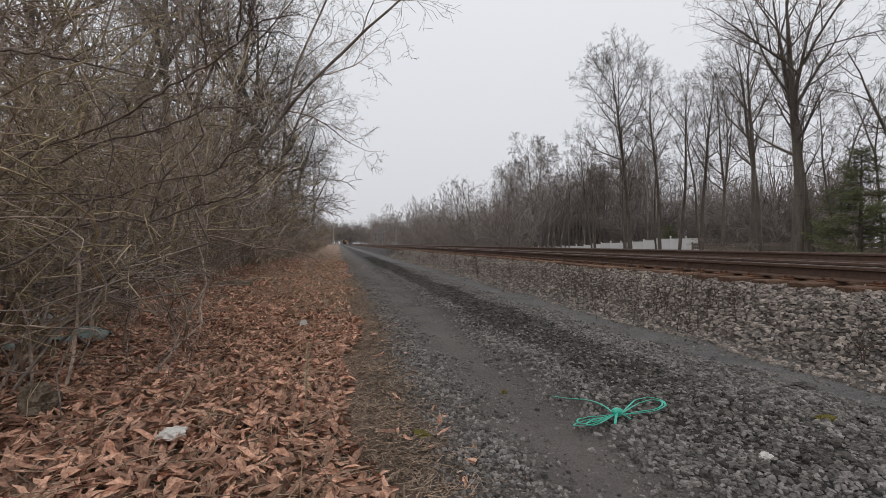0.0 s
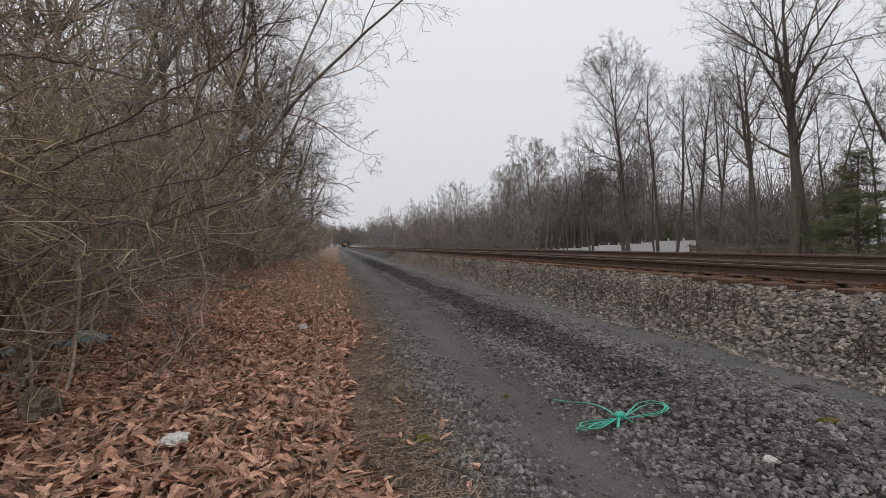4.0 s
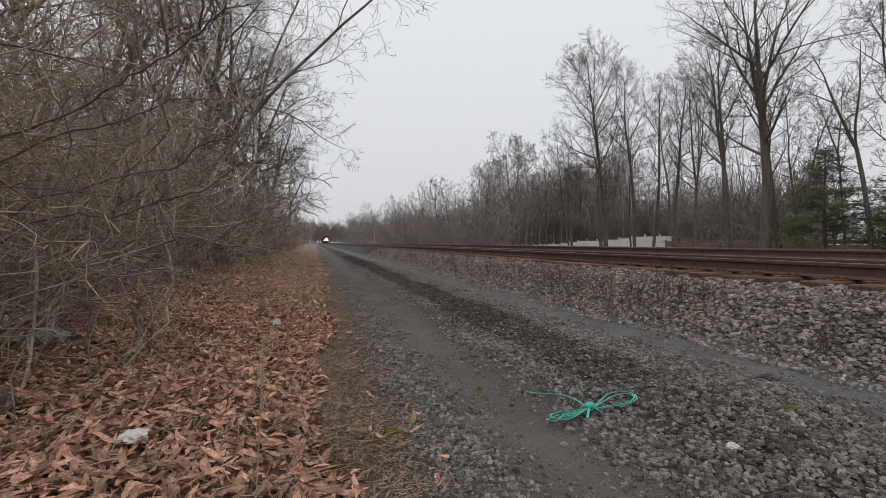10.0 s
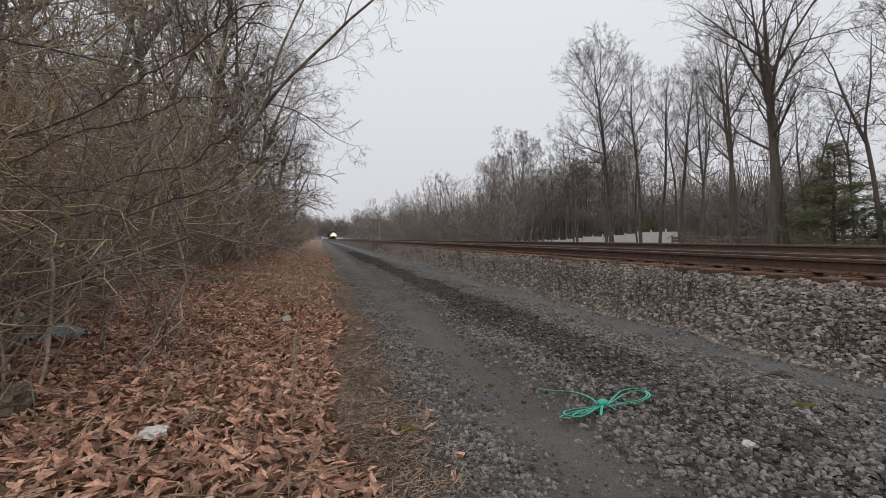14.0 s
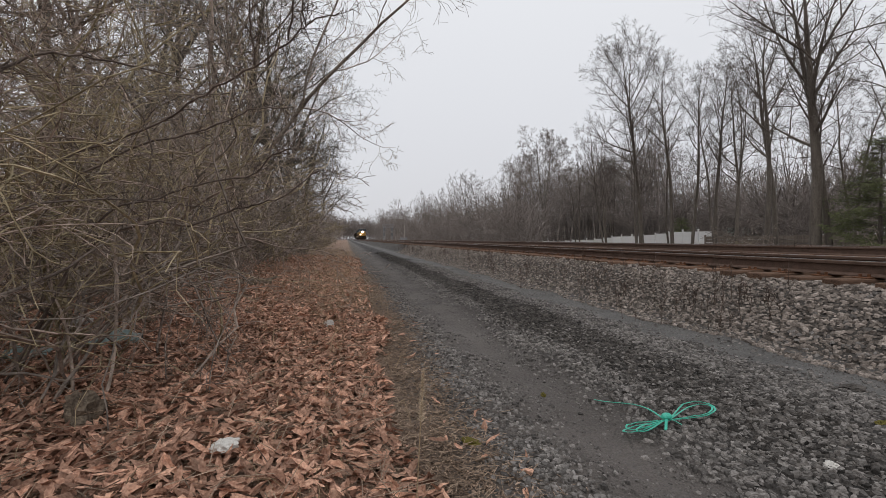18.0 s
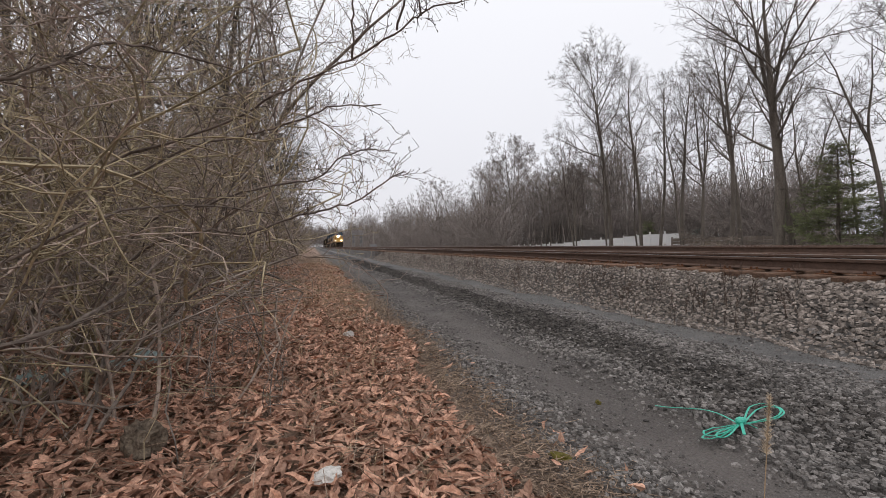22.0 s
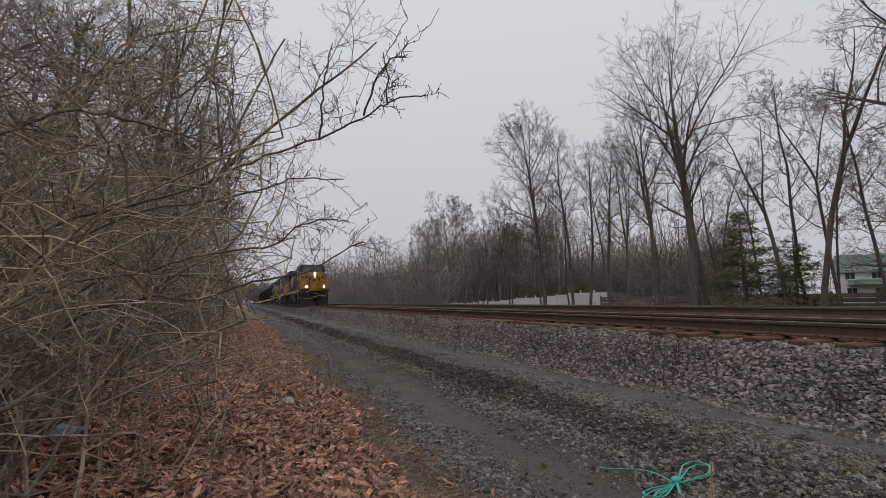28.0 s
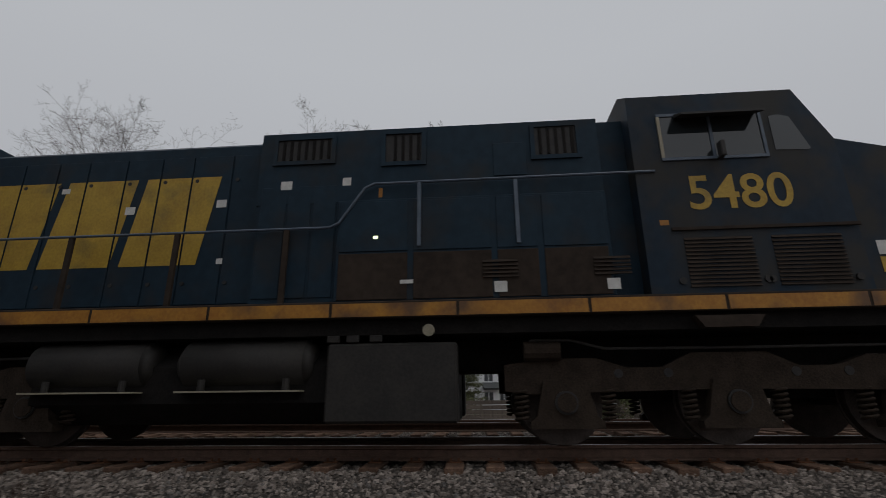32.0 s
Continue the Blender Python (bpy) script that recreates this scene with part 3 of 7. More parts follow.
def tree_of(seed, height, width, r, bole=0.35, fork=0.6, leaders=1, limbs=20, kids=(8, 6, 5), curl=0.07, lift=0.04, low=66, high=28, least=0.005, ratio=0.54, lean=0.0, bend=0.03, stems=1, split=11, twig=bark_twig, stem=bark_tree):
    """The meshes of one tree: its trunk, each limb with its twigs, and its whole crown. bole: where limbs begin; fork: where the trunk divides into leaders."""
    rng = random.Random(seed)
    trunk, made = [], []
    form = (kids, curl, lift, least, ratio)

    def shaft(p, d, length, r0, r1, n, flare):
        pts = [(p, r0 * flare)]
        for i in range(n):
            d = (d + Vector((rng.gauss(0, bend), rng.gauss(0, bend), 0.02))).normalized()
            q = p + d * (length / n)
            rb = r0 + (r1 - r0) * (i + 1) / n
            trunk.append((*p, pts[-1][1], *q, rb))
            p = q
            pts.append((q, rb))
        return pts, d

    for s in range(stems):
        off = 0.3 * (stems > 1)
        base = Vector((rng.uniform(-off, off), rng.uniform(-off, off), -0.15))
        d = turned(rng, Vector((0, 0, 1)), radians(lean * rng.uniform(0.4, 1.2) + 6 * (stems > 1)), rng.uniform(0, 6.28))
        low_pts, d = shaft(base, d, height * fork, r, r * 0.68, 8, 1.35)
        spin = rng.uniform(0, 6.28)
        tops = []
        for k in range(leaders):
            dk = turned(rng, d, radians(split) * rng.uniform(0.7, 1.3), spin + 6.28 * k / leaders) if leaders > 1 else d
            tops.append(shaft(low_pts[-1][0], dk, height * (1 - fork) * (1.0 if k == 0 else rng.uniform(0.8, 1.0)), r * (0.66 if k == 0 else 0.5), 0.018, 8, 1.0)[0])
        around = rng.uniform(0, 6.28)
        for k in range(limbs):
            g = bole + (0.98 - bole) * ((k + rng.random()) / limbs) ** 0.9
            path, f = (low_pts, g / fork) if g < fork else (tops[k % leaders], (g - fork) / (1 - fork))
            i = min(int(f * 8), 7)
            (a, ra), (b, _) = path[i], path[i + 1]
            h = (g - bole) / (1 - bole)
            reach = 0.55 * width * math.sin(math.pi * min(h * 0.74 + 0.23, 0.97)) ** 0.7 * rng.uniform(0.7, 1.15)
            ang = radians(low + (high - low) * h) * rng.uniform(0.85, 1.15)
            around += 2.4 + rng.gauss(0, 0.4)
            far = max(reach / max(math.sin(ang), 0.5), 0.05 * height)
            lv = [[] for _ in range(len(kids) + 1)]
            bough(rng, lv, a.lerp(b, f * 8 - i), turned(rng, (b - a).normalized(), ang, around), far, max(min(ra * 0.55, far * 0.017), least), 0, form)
            made.append(lv)
    top = max(s[6] for lv in made for v in lv for s in v)
    k = np.array([height / top] * 3 + [1.0] + [height / top] * 3 + [1.0])

    def fit(segs):
        return np.array(segs) * k
    me_t = tubes("trunk", fit(trunk), stem, 8)
    me_t.polygons.foreach_set("use_smooth", [True] * len(me_t.polygons))
    pairs = [(tubes("limb", fit(lv[0] + lv[1]), stem, 5), tubes("twig_spray", fit([s for v in lv[2:] for s in v]), twig, 3)) for lv in made] if len(kids) > 1 else []
    whole = tubes("crown", fit([s for lv in made for v in lv for s in v]), twig, 3)
    return me_t, pairs, whole


SCRUB = [(3, 7, 34, 0.5, 0.12, 0.0, 0.02), (2, 4, 40, 0.5, 0.18, 0.03, 0.05), (1, 0, 30, 0.5, 0.15, 0.0)]


def scrub_of(seed):
    """A low far bush: two bent stems with a few whips."""
    rng = random.Random(seed)
    segs = [[], [], []]
    for k in range(2):
        grow(rng, segs, Vector((rng.uniform(-0.2, 0.2), rng.uniform(-0.2, 0.2), -0.15)), Vector((rng.gauss(0, 0.25), rng.gauss(0, 0.25), 1)).normalized(), 5.0, 0.04, 0, SCRUB, 0.016, 0.02)
    return tubes("trunk", segs[0], bark_hazed, 5), [], tubes("crown", segs[1] + segs[2], bark_hazed, 3)


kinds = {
    "wood": [tree_of(71 + i, 17.0, 6.5, 0.15, 0.30, 0.55, 1 + i % 2, 14, (6, 4, 3), least=0.010, twig=bark_hazed, stem=bark_hazed) for i in range(4)],
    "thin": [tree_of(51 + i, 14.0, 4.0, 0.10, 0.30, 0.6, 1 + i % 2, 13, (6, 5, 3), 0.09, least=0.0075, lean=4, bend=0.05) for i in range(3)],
    "lite": [tree_of(81 + i, 15.0, 6.0, 0.12, 0.22, 0.55, 2, 8, (4, 3), least=0.018, twig=bark_hazed, stem=bark_hazed) for i in range(5)],
    "oak": [tree_of(61 + i, 17.0, 9.5, 0.24, 0.22, 0.5, 2, 19, (8, 6, 4), 0.13, 0.03, 78, 35, 0.0055, bend=0.05, twig=bark_oak, stem=bark_oak) for i in range(3)],
    "hedge": [tree_of(91 + i, 9.0, 5.2, 0.06, 0.10, 0.5, 2, 14, (7, 5, 3), 0.19, 0.015, 80, 40, 0.0034, lean=6, bend=0.09, stems=1 + i % 2, twig=bark_mid, stem=bark_left) for i in range(3)],
    "scrub": [scrub_of(121 + i) for i in range(4)],
}
TREE_RNG = random.Random(5)


def plant(meshes, x, y, scale, label, group="", turn=None, limbs=False):
    me_t, pairs, whole = meshes
    t = thing("tree", label, "tree", group=group)
    z = float(np.interp(x, PROFILE_X, PROFILE_Z))
    t.matrix_basis = pose(x, y, z, 0, 0, TREE_RNG.uniform(0, 360) if turn is None else turn)
    t.scale = (scale, scale, scale)
    link("trunk", me_t, t)
    if limbs:
        for me_l, me_s in pairs:
            link("twig_spray", me_s, link("limb", me_l, t))["kind"] = "stuff"
    else:
        link("crown", whole, t)["kind"] = "stuff"
    return t


def polar(az, x):
    return x, x / math.tan(radians(az))


# the row beyond the line: bearing, distance from it, height, crown width, trunk radius, form, label
TALL = dict(bole=0.34, fork=0.62, leaders=1, limbs=22)
VASE = dict(bole=0.36, fork=0.42, leaders=3, limbs=20, low=58, split=9)
SLIM = dict(bole=0.40, fork=0.6, leaders=1, limbs=14, kids=(7, 5, 4), low=50, high=22)
CROOKED = dict(bole=0.42, fork=0.55, leaders=2, limbs=11, kids=(6, 5, 4), curl=0.16, lift=0.02, bend=0.06, lean=1, split=7)
ROUND = dict(bole=0.20, fork=0.30, leaders=4, limbs=26, low=72, high=30, curl=0.09, split=24)
OAK = dict(bole=0.26, fork=0.40, leaders=3, limbs=18, low=62, high=30, curl=0.10, split=12)
RIGHT = [(23.0, 40, 25.5, 12.5, 0.30, dict(ROUND, limbs=32, split=13, kids=(9, 6, 5), least=0.015, twig=bark_hazed), "broad dome-crowned bare tree rising out of the wood"),
         (33.4, 29, 22.6, 9.4, 0.21, dict(TALL, least=0.008), "tall bare tree with a dense egg-shaped crown beside a white fence"),
         (36.5, 29, 18.6, 5.6, 0.17, SLIM, "bare slender tree standing close to a taller one"),
         (38.4, 30, 16.5, 4.6, 0.15, SLIM, "thin bare tree by the white fence"),
         (40.6, 31, 17.5, 5.2, 0.17, SLIM, "bare tree with an upright narrow crown"),
         (42.3, 30, 16.8, 5.4, 0.16, VASE, "bare forked tree among taller neighbours"),
         (44.7, 27, 18.0, 6.4, 0.17, SLIM, "bare straight tree standing close to its twin"),
         (45.7, 28, 17.4, 5.4, 0.16, SLIM, "bare straight tree close beside its neighbour"),
         (48.7, 24, 20.2, 11.5, 0.29, dict(TALL, bole=0.38, fork=0.52, leaders=2, limbs=17, kids=(8, 6, 4), low=60, split=8), "large bare tree with a thick straight grey trunk"),
         (49.9, 25, 13.5, 5.2, 0.17, dict(SLIM, lean=4), "slender leaning bare tree"),
         (56.5, 26, 12.4, 4.4, 0.13, CROOKED, "small crooked bare tree with a bent limb"),
         (59.2, 24, 15.6, 4.0, 0.15, CROOKED, "thin bare tree with a crooked leader"),
         (68.6, 30, 13.2, 10.5, 0.30, ROUND, "dark round-crowned bare tree behind a board fence"),
         (72.0, 23, 18.6, 11.0, 0.36, OAK, "big bare oak with wide rising limbs"),
         (79.8, 23, 16.4, 5.2, 0.27, dict(VASE, fork=0.36, leaders=2, split=6), "tall bare tree with ivy round its foot"),
         (84.2, 28, 11.6, 4.8, 0.17, dict(VASE, lean=4), "young leaning bare tree in front of a white house"),
         (96.2, 26, 9.4, 4.6, 0.16, VASE, "small bare tree before a white house"),
         (107.0, 24, 9.2, 4.4, 0.15, TALL, "bare tree at the end of the fence"),
         (122.0, 25, 10.5, 5.6, 0.18, TALL, "bare tree behind the board fence")]
for k, (az, x, tall, wide, girth, form, label) in enumerate(RIGHT):
    px, py = polar(az, x)
    plant(tree_of(200 + k, tall, wide, girth, **form), px, py, 1.0, label, turn=0, limbs=True)
rr = random.Random(77)
for i in range(58):
    az = rr.uniform(8.5, 31) if i < 46 else rr.uniform(31, 66)
    x = rr.uniform(27, 40)
    if az < 16:
        x = rr.uniform(24, 32)
    px, py = polar(az, x)
    plant(kinds["wood" if az < 26 else "thin"][i % 3], px, py, rr.uniform(0.7, 1.05), "bare tree in the wood along the line", "wood along the line")

# the trees on the near side
LEFT = [("oak", 0, -4.0, 26.0, 1.0), ("oak", 1, -5.6, 18.5, 0.80), ("oak", 2, -4.9, 23.5, 0.85), ("oak", 1, -4.6, 35.0, 0.95), ("oak", 0, -5.0, 45.0, 0.95), ("oak", 2, -5.4, 57.0, 1.0), ("oak", 1, -5.6, 70.0, 1.0),
        ("oak", 0, -4.8, 85.0, 1.0), ("oak", 2, -7.5, 30.0, 0.95), ("oak", 1, -7.8, 15.0, 0.8), ("oak", 0, -8.6, 10.0, 0.75), ("oak", 2, -9.0, 21.0, 0.9),
        ("hedge", 1, -4.2, 14.0, 1.2), ("hedge", 2, -5.2, 10.5, 1.15), ("hedge", 0, -6.3, 13.0, 1.25), ("hedge", 0, -5.4, 7.5, 1.05), ("hedge", 2, -6.6, 5.4, 1.05),
        ("hedge", 0, -7.5, 2.6, 0.95), ("hedge", 1, -4.8, 9.0, 0.85), ("hedge", 2, -4.0, 17.5, 1.0), ("hedge", 0, -4.2, 21.0, 1.0), ("hedge", 1, -4.2, 30.0, 1.0), ("thin", 1, -10.5, 14.0, 0.9), ("thin", 2, -9.0, 25.0, 0.9)]
for kind, which, x, y, s in LEFT:
    plant(kinds[kind][which], x, y, s, "bare tree rising out of the brambles beside the lane", "trees beside the lane", limbs=kind == "oak" and y < 40)
for i in range(16):
    plant(kinds["wood"][i % 4], -rr.uniform(4.5, 8), 98 + i * 24 + rr.uniform(-6, 6), rr.uniform(0.65, 0.85), "bare tree far down the lane", "trees beside the lane")
for i in range(10):
    plant(kinds["wood"][i % 4], -rr.uniform(9, 22), rr.uniform(2, 60), rr.uniform(0.6, 0.95), "bare tree in the wood behind the brambles", "wood behind the brambles")


def woods(name, spots, label):
    """Far woods in one mesh: simple bare trees set side by side."""
    v_all, f_all, base = [], [], 0
    for x, y, s, k, turn in spots:
        me_t, _, whole = kinds["scrub"][k % 4] if k >= 5 else kinds["lite"][k]
        for me in (me_t, whole):
            n = len(me.vertices)
            co = np.empty(n * 3, dtype=np.float32)
            me.vertices.foreach_get("co", co)
            co = co.reshape(-1, 3) * s
            c, sn = math.cos(turn), math.sin(turn)
            z0 = float(np.interp(x, PROFILE_X, PROFILE_Z))
            v_all.append(np.stack([co[:, 0] * c - co[:, 1] * sn + x, co[:, 0] * sn + co[:, 1] * c + y, co[:, 2] + z0], 1))
            f = np.empty(len(me.polygons) * 4, dtype=np.int32)
            me.polygons.foreach_get("vertices", f)
            f_all.append(f.reshape(-1, 4) + base)
            base += n
    ob = link(name, mesh_from(name, np.concatenate(v_all), np.concatenate(f_all), bark_hazed))
    return tagged(ob, label, "woods", kind="stuff")


wr = random.Random(9)
spots = []
for i in range(400):
    az = wr.uniform(8.5, 54)
    x = wr.uniform(40, 70) if az > 13 else wr.uniform(26, 50)
    px, py = polar(az, x)
    spots.append((px, py, wr.uniform(0.8, 1.25) if az < 35 else wr.uniform(0.5, 0.85), wr.randrange(5), wr.uniform(0, 6.3)))
for i in range(560):
    az = 7 + 46 * wr.random() ** 1.1
    px, py = polar(az, wr.uniform(22, 36) if az < 22 else wr.uniform(39, 62))
    spots.append((px, py, wr.uniform(0.7, 1.7), 5 + wr.randrange(4), wr.uniform(0, 6.3)))
for i in range(60):
    px, py = polar(wr.uniform(50, 70), wr.uniform(85, 105))
    spots.append((px, py, wr.uniform(0.4, 0.7), wr.randrange(5), wr.uniform(0, 6.3)))
for i in range(120):
    px, py = polar(wr.uniform(15, 36), wr.uniform(37.5, 50))
    spots.append((px, py, wr.uniform(0.7, 1.1), wr.randrange(5), wr.uniform(0, 6.3)))
woods("woods_beyond_fence", spots, "dense grey-brown leafless wood beyond the railway")
spots = []
for i in range(170):
    y = wr.uniform(170, 300)
    spots.append((18 + wr.random() ** 1.3 * 55, y, wr.uniform(0.8, 1.25), wr.randrange(5), wr.uniform(0, 6.3)))
for i in range(130):
    x = wr.uniform(-40, 60)
    spots.append((x - 12 if x < 10 else x + 12, wr.uniform(330, 420), wr.uniform(1.1, 1.65), wr.randrange(5), wr.uniform(0, 6.3)))
for i in range(260):
    far = i % 2
    spots.append((wr.uniform(20, 70) if far else 25 + 40 * wr.random(), wr.uniform(320, 400) if far else wr.uniform(150, 300), wr.uniform(1.0, 2.4), 5 + wr.randrange(4), wr.uniform(0, 6.3)))
for i in range(300):
    spots.append((wr.uniform(-120, 120), wr.uniform(800, 950), wr.uniform(4.5, 8.0), 5 + wr.randrange(4), wr.uniform(0, 6.3)))
woods("far_woods", spots, "leafless woods far down the railway")
spots = []
for i in range(110):
    az = wr.uniform(38, 125)
    r = wr.uniform(85, 130)
    spots.append((r * math.sin(radians(az)), r * math.cos(radians(az)), wr.uniform(0.35, 0.6), wr.randrange(5), wr.uniform(0, 6.3)))
woods("woods_behind_houses", spots, "leafless trees behind the houses")
spots = []
for i in range(14):
    spots.append((-wr.uniform(10, 30), wr.uniform(-10, 70), wr.uniform(0.35, 0.7), wr.randrange(5), wr.uniform(0, 6.3)))
woods("woods_behind_thicket", spots, "leafless young wood behind the brambles")


# ---- brambles and shrubs ----
def crooked(rng, p, d, length, n, r0, r1, curl, arch=0.0, sag=0.0, edge=99.0):
    """The points and radii of one crooked stem; arch lifts it first, sag bends its end over, and it turns back at the edge."""
    pts = [(p, r0)]
    for i in range(n):
        f = (i + 1) / n
        d = (d + Vector((rng.gauss(0, curl), rng.gauss(0, curl), rng.gauss(0, curl * 0.8) + arch - sag * f))).normalized()
        if p.x > edge:
            d = Vector((min(d.x, -0.15), d.y, d.z)).normalized()
        p = p + d * (length / n) * rng.uniform(0.75, 1.25)
        pts.append((p, r0 + (r1 - r0) * f))
    return pts


def pieces(pts):
    return [(*a, ra, *b, rb) for (a, ra), (b, rb) in zip(pts[:-1], pts[1:])]


def thorn(seed, stems, tall, out, mats, side=0.0, r=0.017, fine=True, sag=0.16):
    """A thorny thicket: crooked arching stems, kinked side branches, short spurs."""
    rng = random.Random(seed)
    groups = [[[], []] for _ in mats]
    least = 0.0020 if fine else 0.006
    edge = 0.30 * tall if fine else 99.0
    for c in range(stems):
        canes, twigs = groups[c % len(mats)]
        a = rng.uniform(0, 6.28)
        o = out * rng.uniform(0.3, 1.1)
        length = tall * rng.uniform(0.75, 1.3)
        n = 26 if fine else 11
        main = crooked(rng, Vector((rng.gauss(0, 0.35), rng.gauss(0, 0.35), -0.06)), Vector((math.cos(a) * o + side, math.sin(a) * o, 1.0)).normalized(), length, n, r * rng.uniform(0.4, 1.05), 0.004 if fine else 0.009, 0.18 if fine else 0.21, 0.05, sag, edge)
        canes += pieces(main)
        for i in range(6 if fine else 2, n):
            if rng.random() < (0.42 if fine else 0.2):
                continue
            axis = (main[i + 1][0] - main[i][0]).normalized() if i < n else Vector((0, 0, 1))
            nd = turned(rng, axis, radians(rng.uniform(45, 88)), rng.uniform(0, 6.28))
            nd.z *= 0.7
            far = length * rng.uniform(0.16, 0.42) * (1.1 - 0.5 * i / n)
            rb = min(main[i][1] * 0.7, rng.uniform(0.005, 0.011) if fine else 0.02)
            branch = crooked(rng, main[i][0], nd.normalized(), far, 9 if fine else 5, rb, max(rb * 0.4, least * 1.4), 0.33, 0.03, 0.04, edge)
            canes += pieces(branch)
            for k in range(6 if fine else 4):
                j = rng.randrange(1, len(branch) - 1)
                axis = (branch[j + 1][0] - branch[j][0]).normalized()
                twig = crooked(rng, branch[j][0], turned(rng, axis, radians(rng.uniform(40, 80)), rng.uniform(0, 6.28)), far * rng.uniform(0.2, 0.5), 4 if fine else 2, max(branch[j][1] * 0.62, least * 1.3), least * 1.15, 0.28)
                twigs += pieces(twig)
                if fine:
                    for q in range(2):
                        s = rng.randrange(1, 5)
                        twigs += pieces(crooked(rng, twig[s][0], turned(rng, Vector((0, 0, 1)), rng.uniform(0.2, 1.9), rng.uniform(0, 6.28)), rng.uniform(0.03, 0.11), 1, least * 1.2, least * 0.7, 0.1))
    return [(tubes("cane_tangle", g[0], m, 4), tubes("twig_tangle", g[1], m, 3)) for g, m in zip(groups, mats)]


shrubs = [thorn(101, 9, 3.0, 1.0, (bark_cane, bark_left, bark_green), 0.10, sag=0.10),
          thorn(102, 9, 2.7, 1.1, (bark_green, bark_cane, bark_left), 0.10, sag=0.12),
          thorn(103, 10, 3.3, 0.9, (bark_left, bark_cane, bark_mid), 0.08, sag=0.10),
          thorn(104, 12, 1.6, 1.0, (bark_green, bark_cane), 0.05, 0.008),
          thorn(105, 12, 3.2, 0.9, (bark_left, bark_mid), 0.0, 0.022, False),
          thorn(106, 12, 2.8, 1.0, (bark_green, bark_left), 0.0, 0.022, False),
          thorn(107, 15, 4.9, 0.8, (bark_cane, bark_left, bark_green), 0.06, 0.018, sag=0.12),
          thorn(108, 15, 4.4, 0.9, (bark_left, bark_green, bark_cane), 0.04, 0.018, sag=0.14)]


def shrub(which, x, y, s, turn, label, sz=1.0):
    t = thing("shrub", label, "shrub", group="brambles beside the lane")
    t.matrix_basis = pose(x, y, float(ground_z(x, y)), 0, 0, turn)
    t.scale = (s, s, s * sz)
    for canes, twigs in shrubs[which]:
        link("cane_tangle", canes, t)["kind"] = "stuff"
        link("twig_tangle", twigs, t)["kind"] = "stuff"
    return t


br = random.Random(21)
BUSHES = [(0, -3.9, 6.2, 1.15, 20), (2, -3.0, 7.8, 1.0, -10), (3, -2.2, 5.6, 0.75, 30),
          (2, -2.9, 4.9, 0.9, 15), (0, -3.4, 9.6, 1.0, 25), (1, -3.1, 11.5, 1.0, -20)]
for which, x, y, s, turn in BUSHES:
    shrub(which, x - 0.35, y, s, turn, "leafless tangled thorny shrub with arching brown canes")
TALL_BUSHES = [(6, -2.2, 3.2, 0.62, 40), (6, -2.1, 3.5, 0.80, 5), (7, -2.15, 4.1, 0.85, 30), (6, -2.7, 4.8, 0.9, 15), (6, -3.1, 2.6, 0.66, 25), (6, -4.4, 3.2, 0.85, 0), (7, -4.8, 5.6, 0.95, 40), (7, -4.4, 8.2, 0.95, 10), (6, -4.2, 10.2, 1.0, 30), (7, -4.0, 12.8, 1.05, 90),
               (6, -3.8, 15.6, 1.05, 150), (4, -5.8, 9.2, 1.5, 200), (5, -6.0, 13.0, 1.6, 240), (4, -3.7, 19.0, 1.5, 20), (5, -3.8, 22.5, 1.5, 300), (4, -3.7, 27.0, 1.5, 70), (5, -3.7, 33.0, 1.6, 10), (4, -3.6, 40.0, 1.6, 100)]
for which, x, y, s, turn in TALL_BUSHES:
    shrub(which, x, y, s, turn % 50 - 25, "tall leafless thicket of tangled grey-brown stems and twigs")
y = 9.0
while y < 75:
    shrub(br.randrange(3) if y < 13 else 4 + br.randrange(2), -2.9 - br.uniform(0, 0.9), y, br.uniform(0.9, 1.25), br.uniform(-30, 30), "leafless shrub at the edge of the lane")
    if br.random() < 0.8:
        shrub(4 + br.randrange(2), -4.8 - br.uniform(0, 1.8), y + 0.7, br.uniform(1.0, 1.45), br.uniform(0, 360), "leafless shrub in the thicket")
    y += 1.5 + y * 0.03
for i in range(6):
    shrub(4 + br.randrange(2), -5.8 - br.uniform(0, 3), br.uniform(-1, 9), br.uniform(1.0, 1.4), br.uniform(0, 360), "leafless shrub in the thicket")
for i in range(18):
    az = br.uniform(41, 112)
    px, py = polar(az if abs(az - 90) > 2 else 93, 21 + br.uniform(0, 7))
    t = shrub(4 + br.randrange(2), px, py, br.uniform(0.5, 0.8), br.uniform(0, 360), "leafless brush beyond the railway")
    t["group"] = "brush beyond the railway"


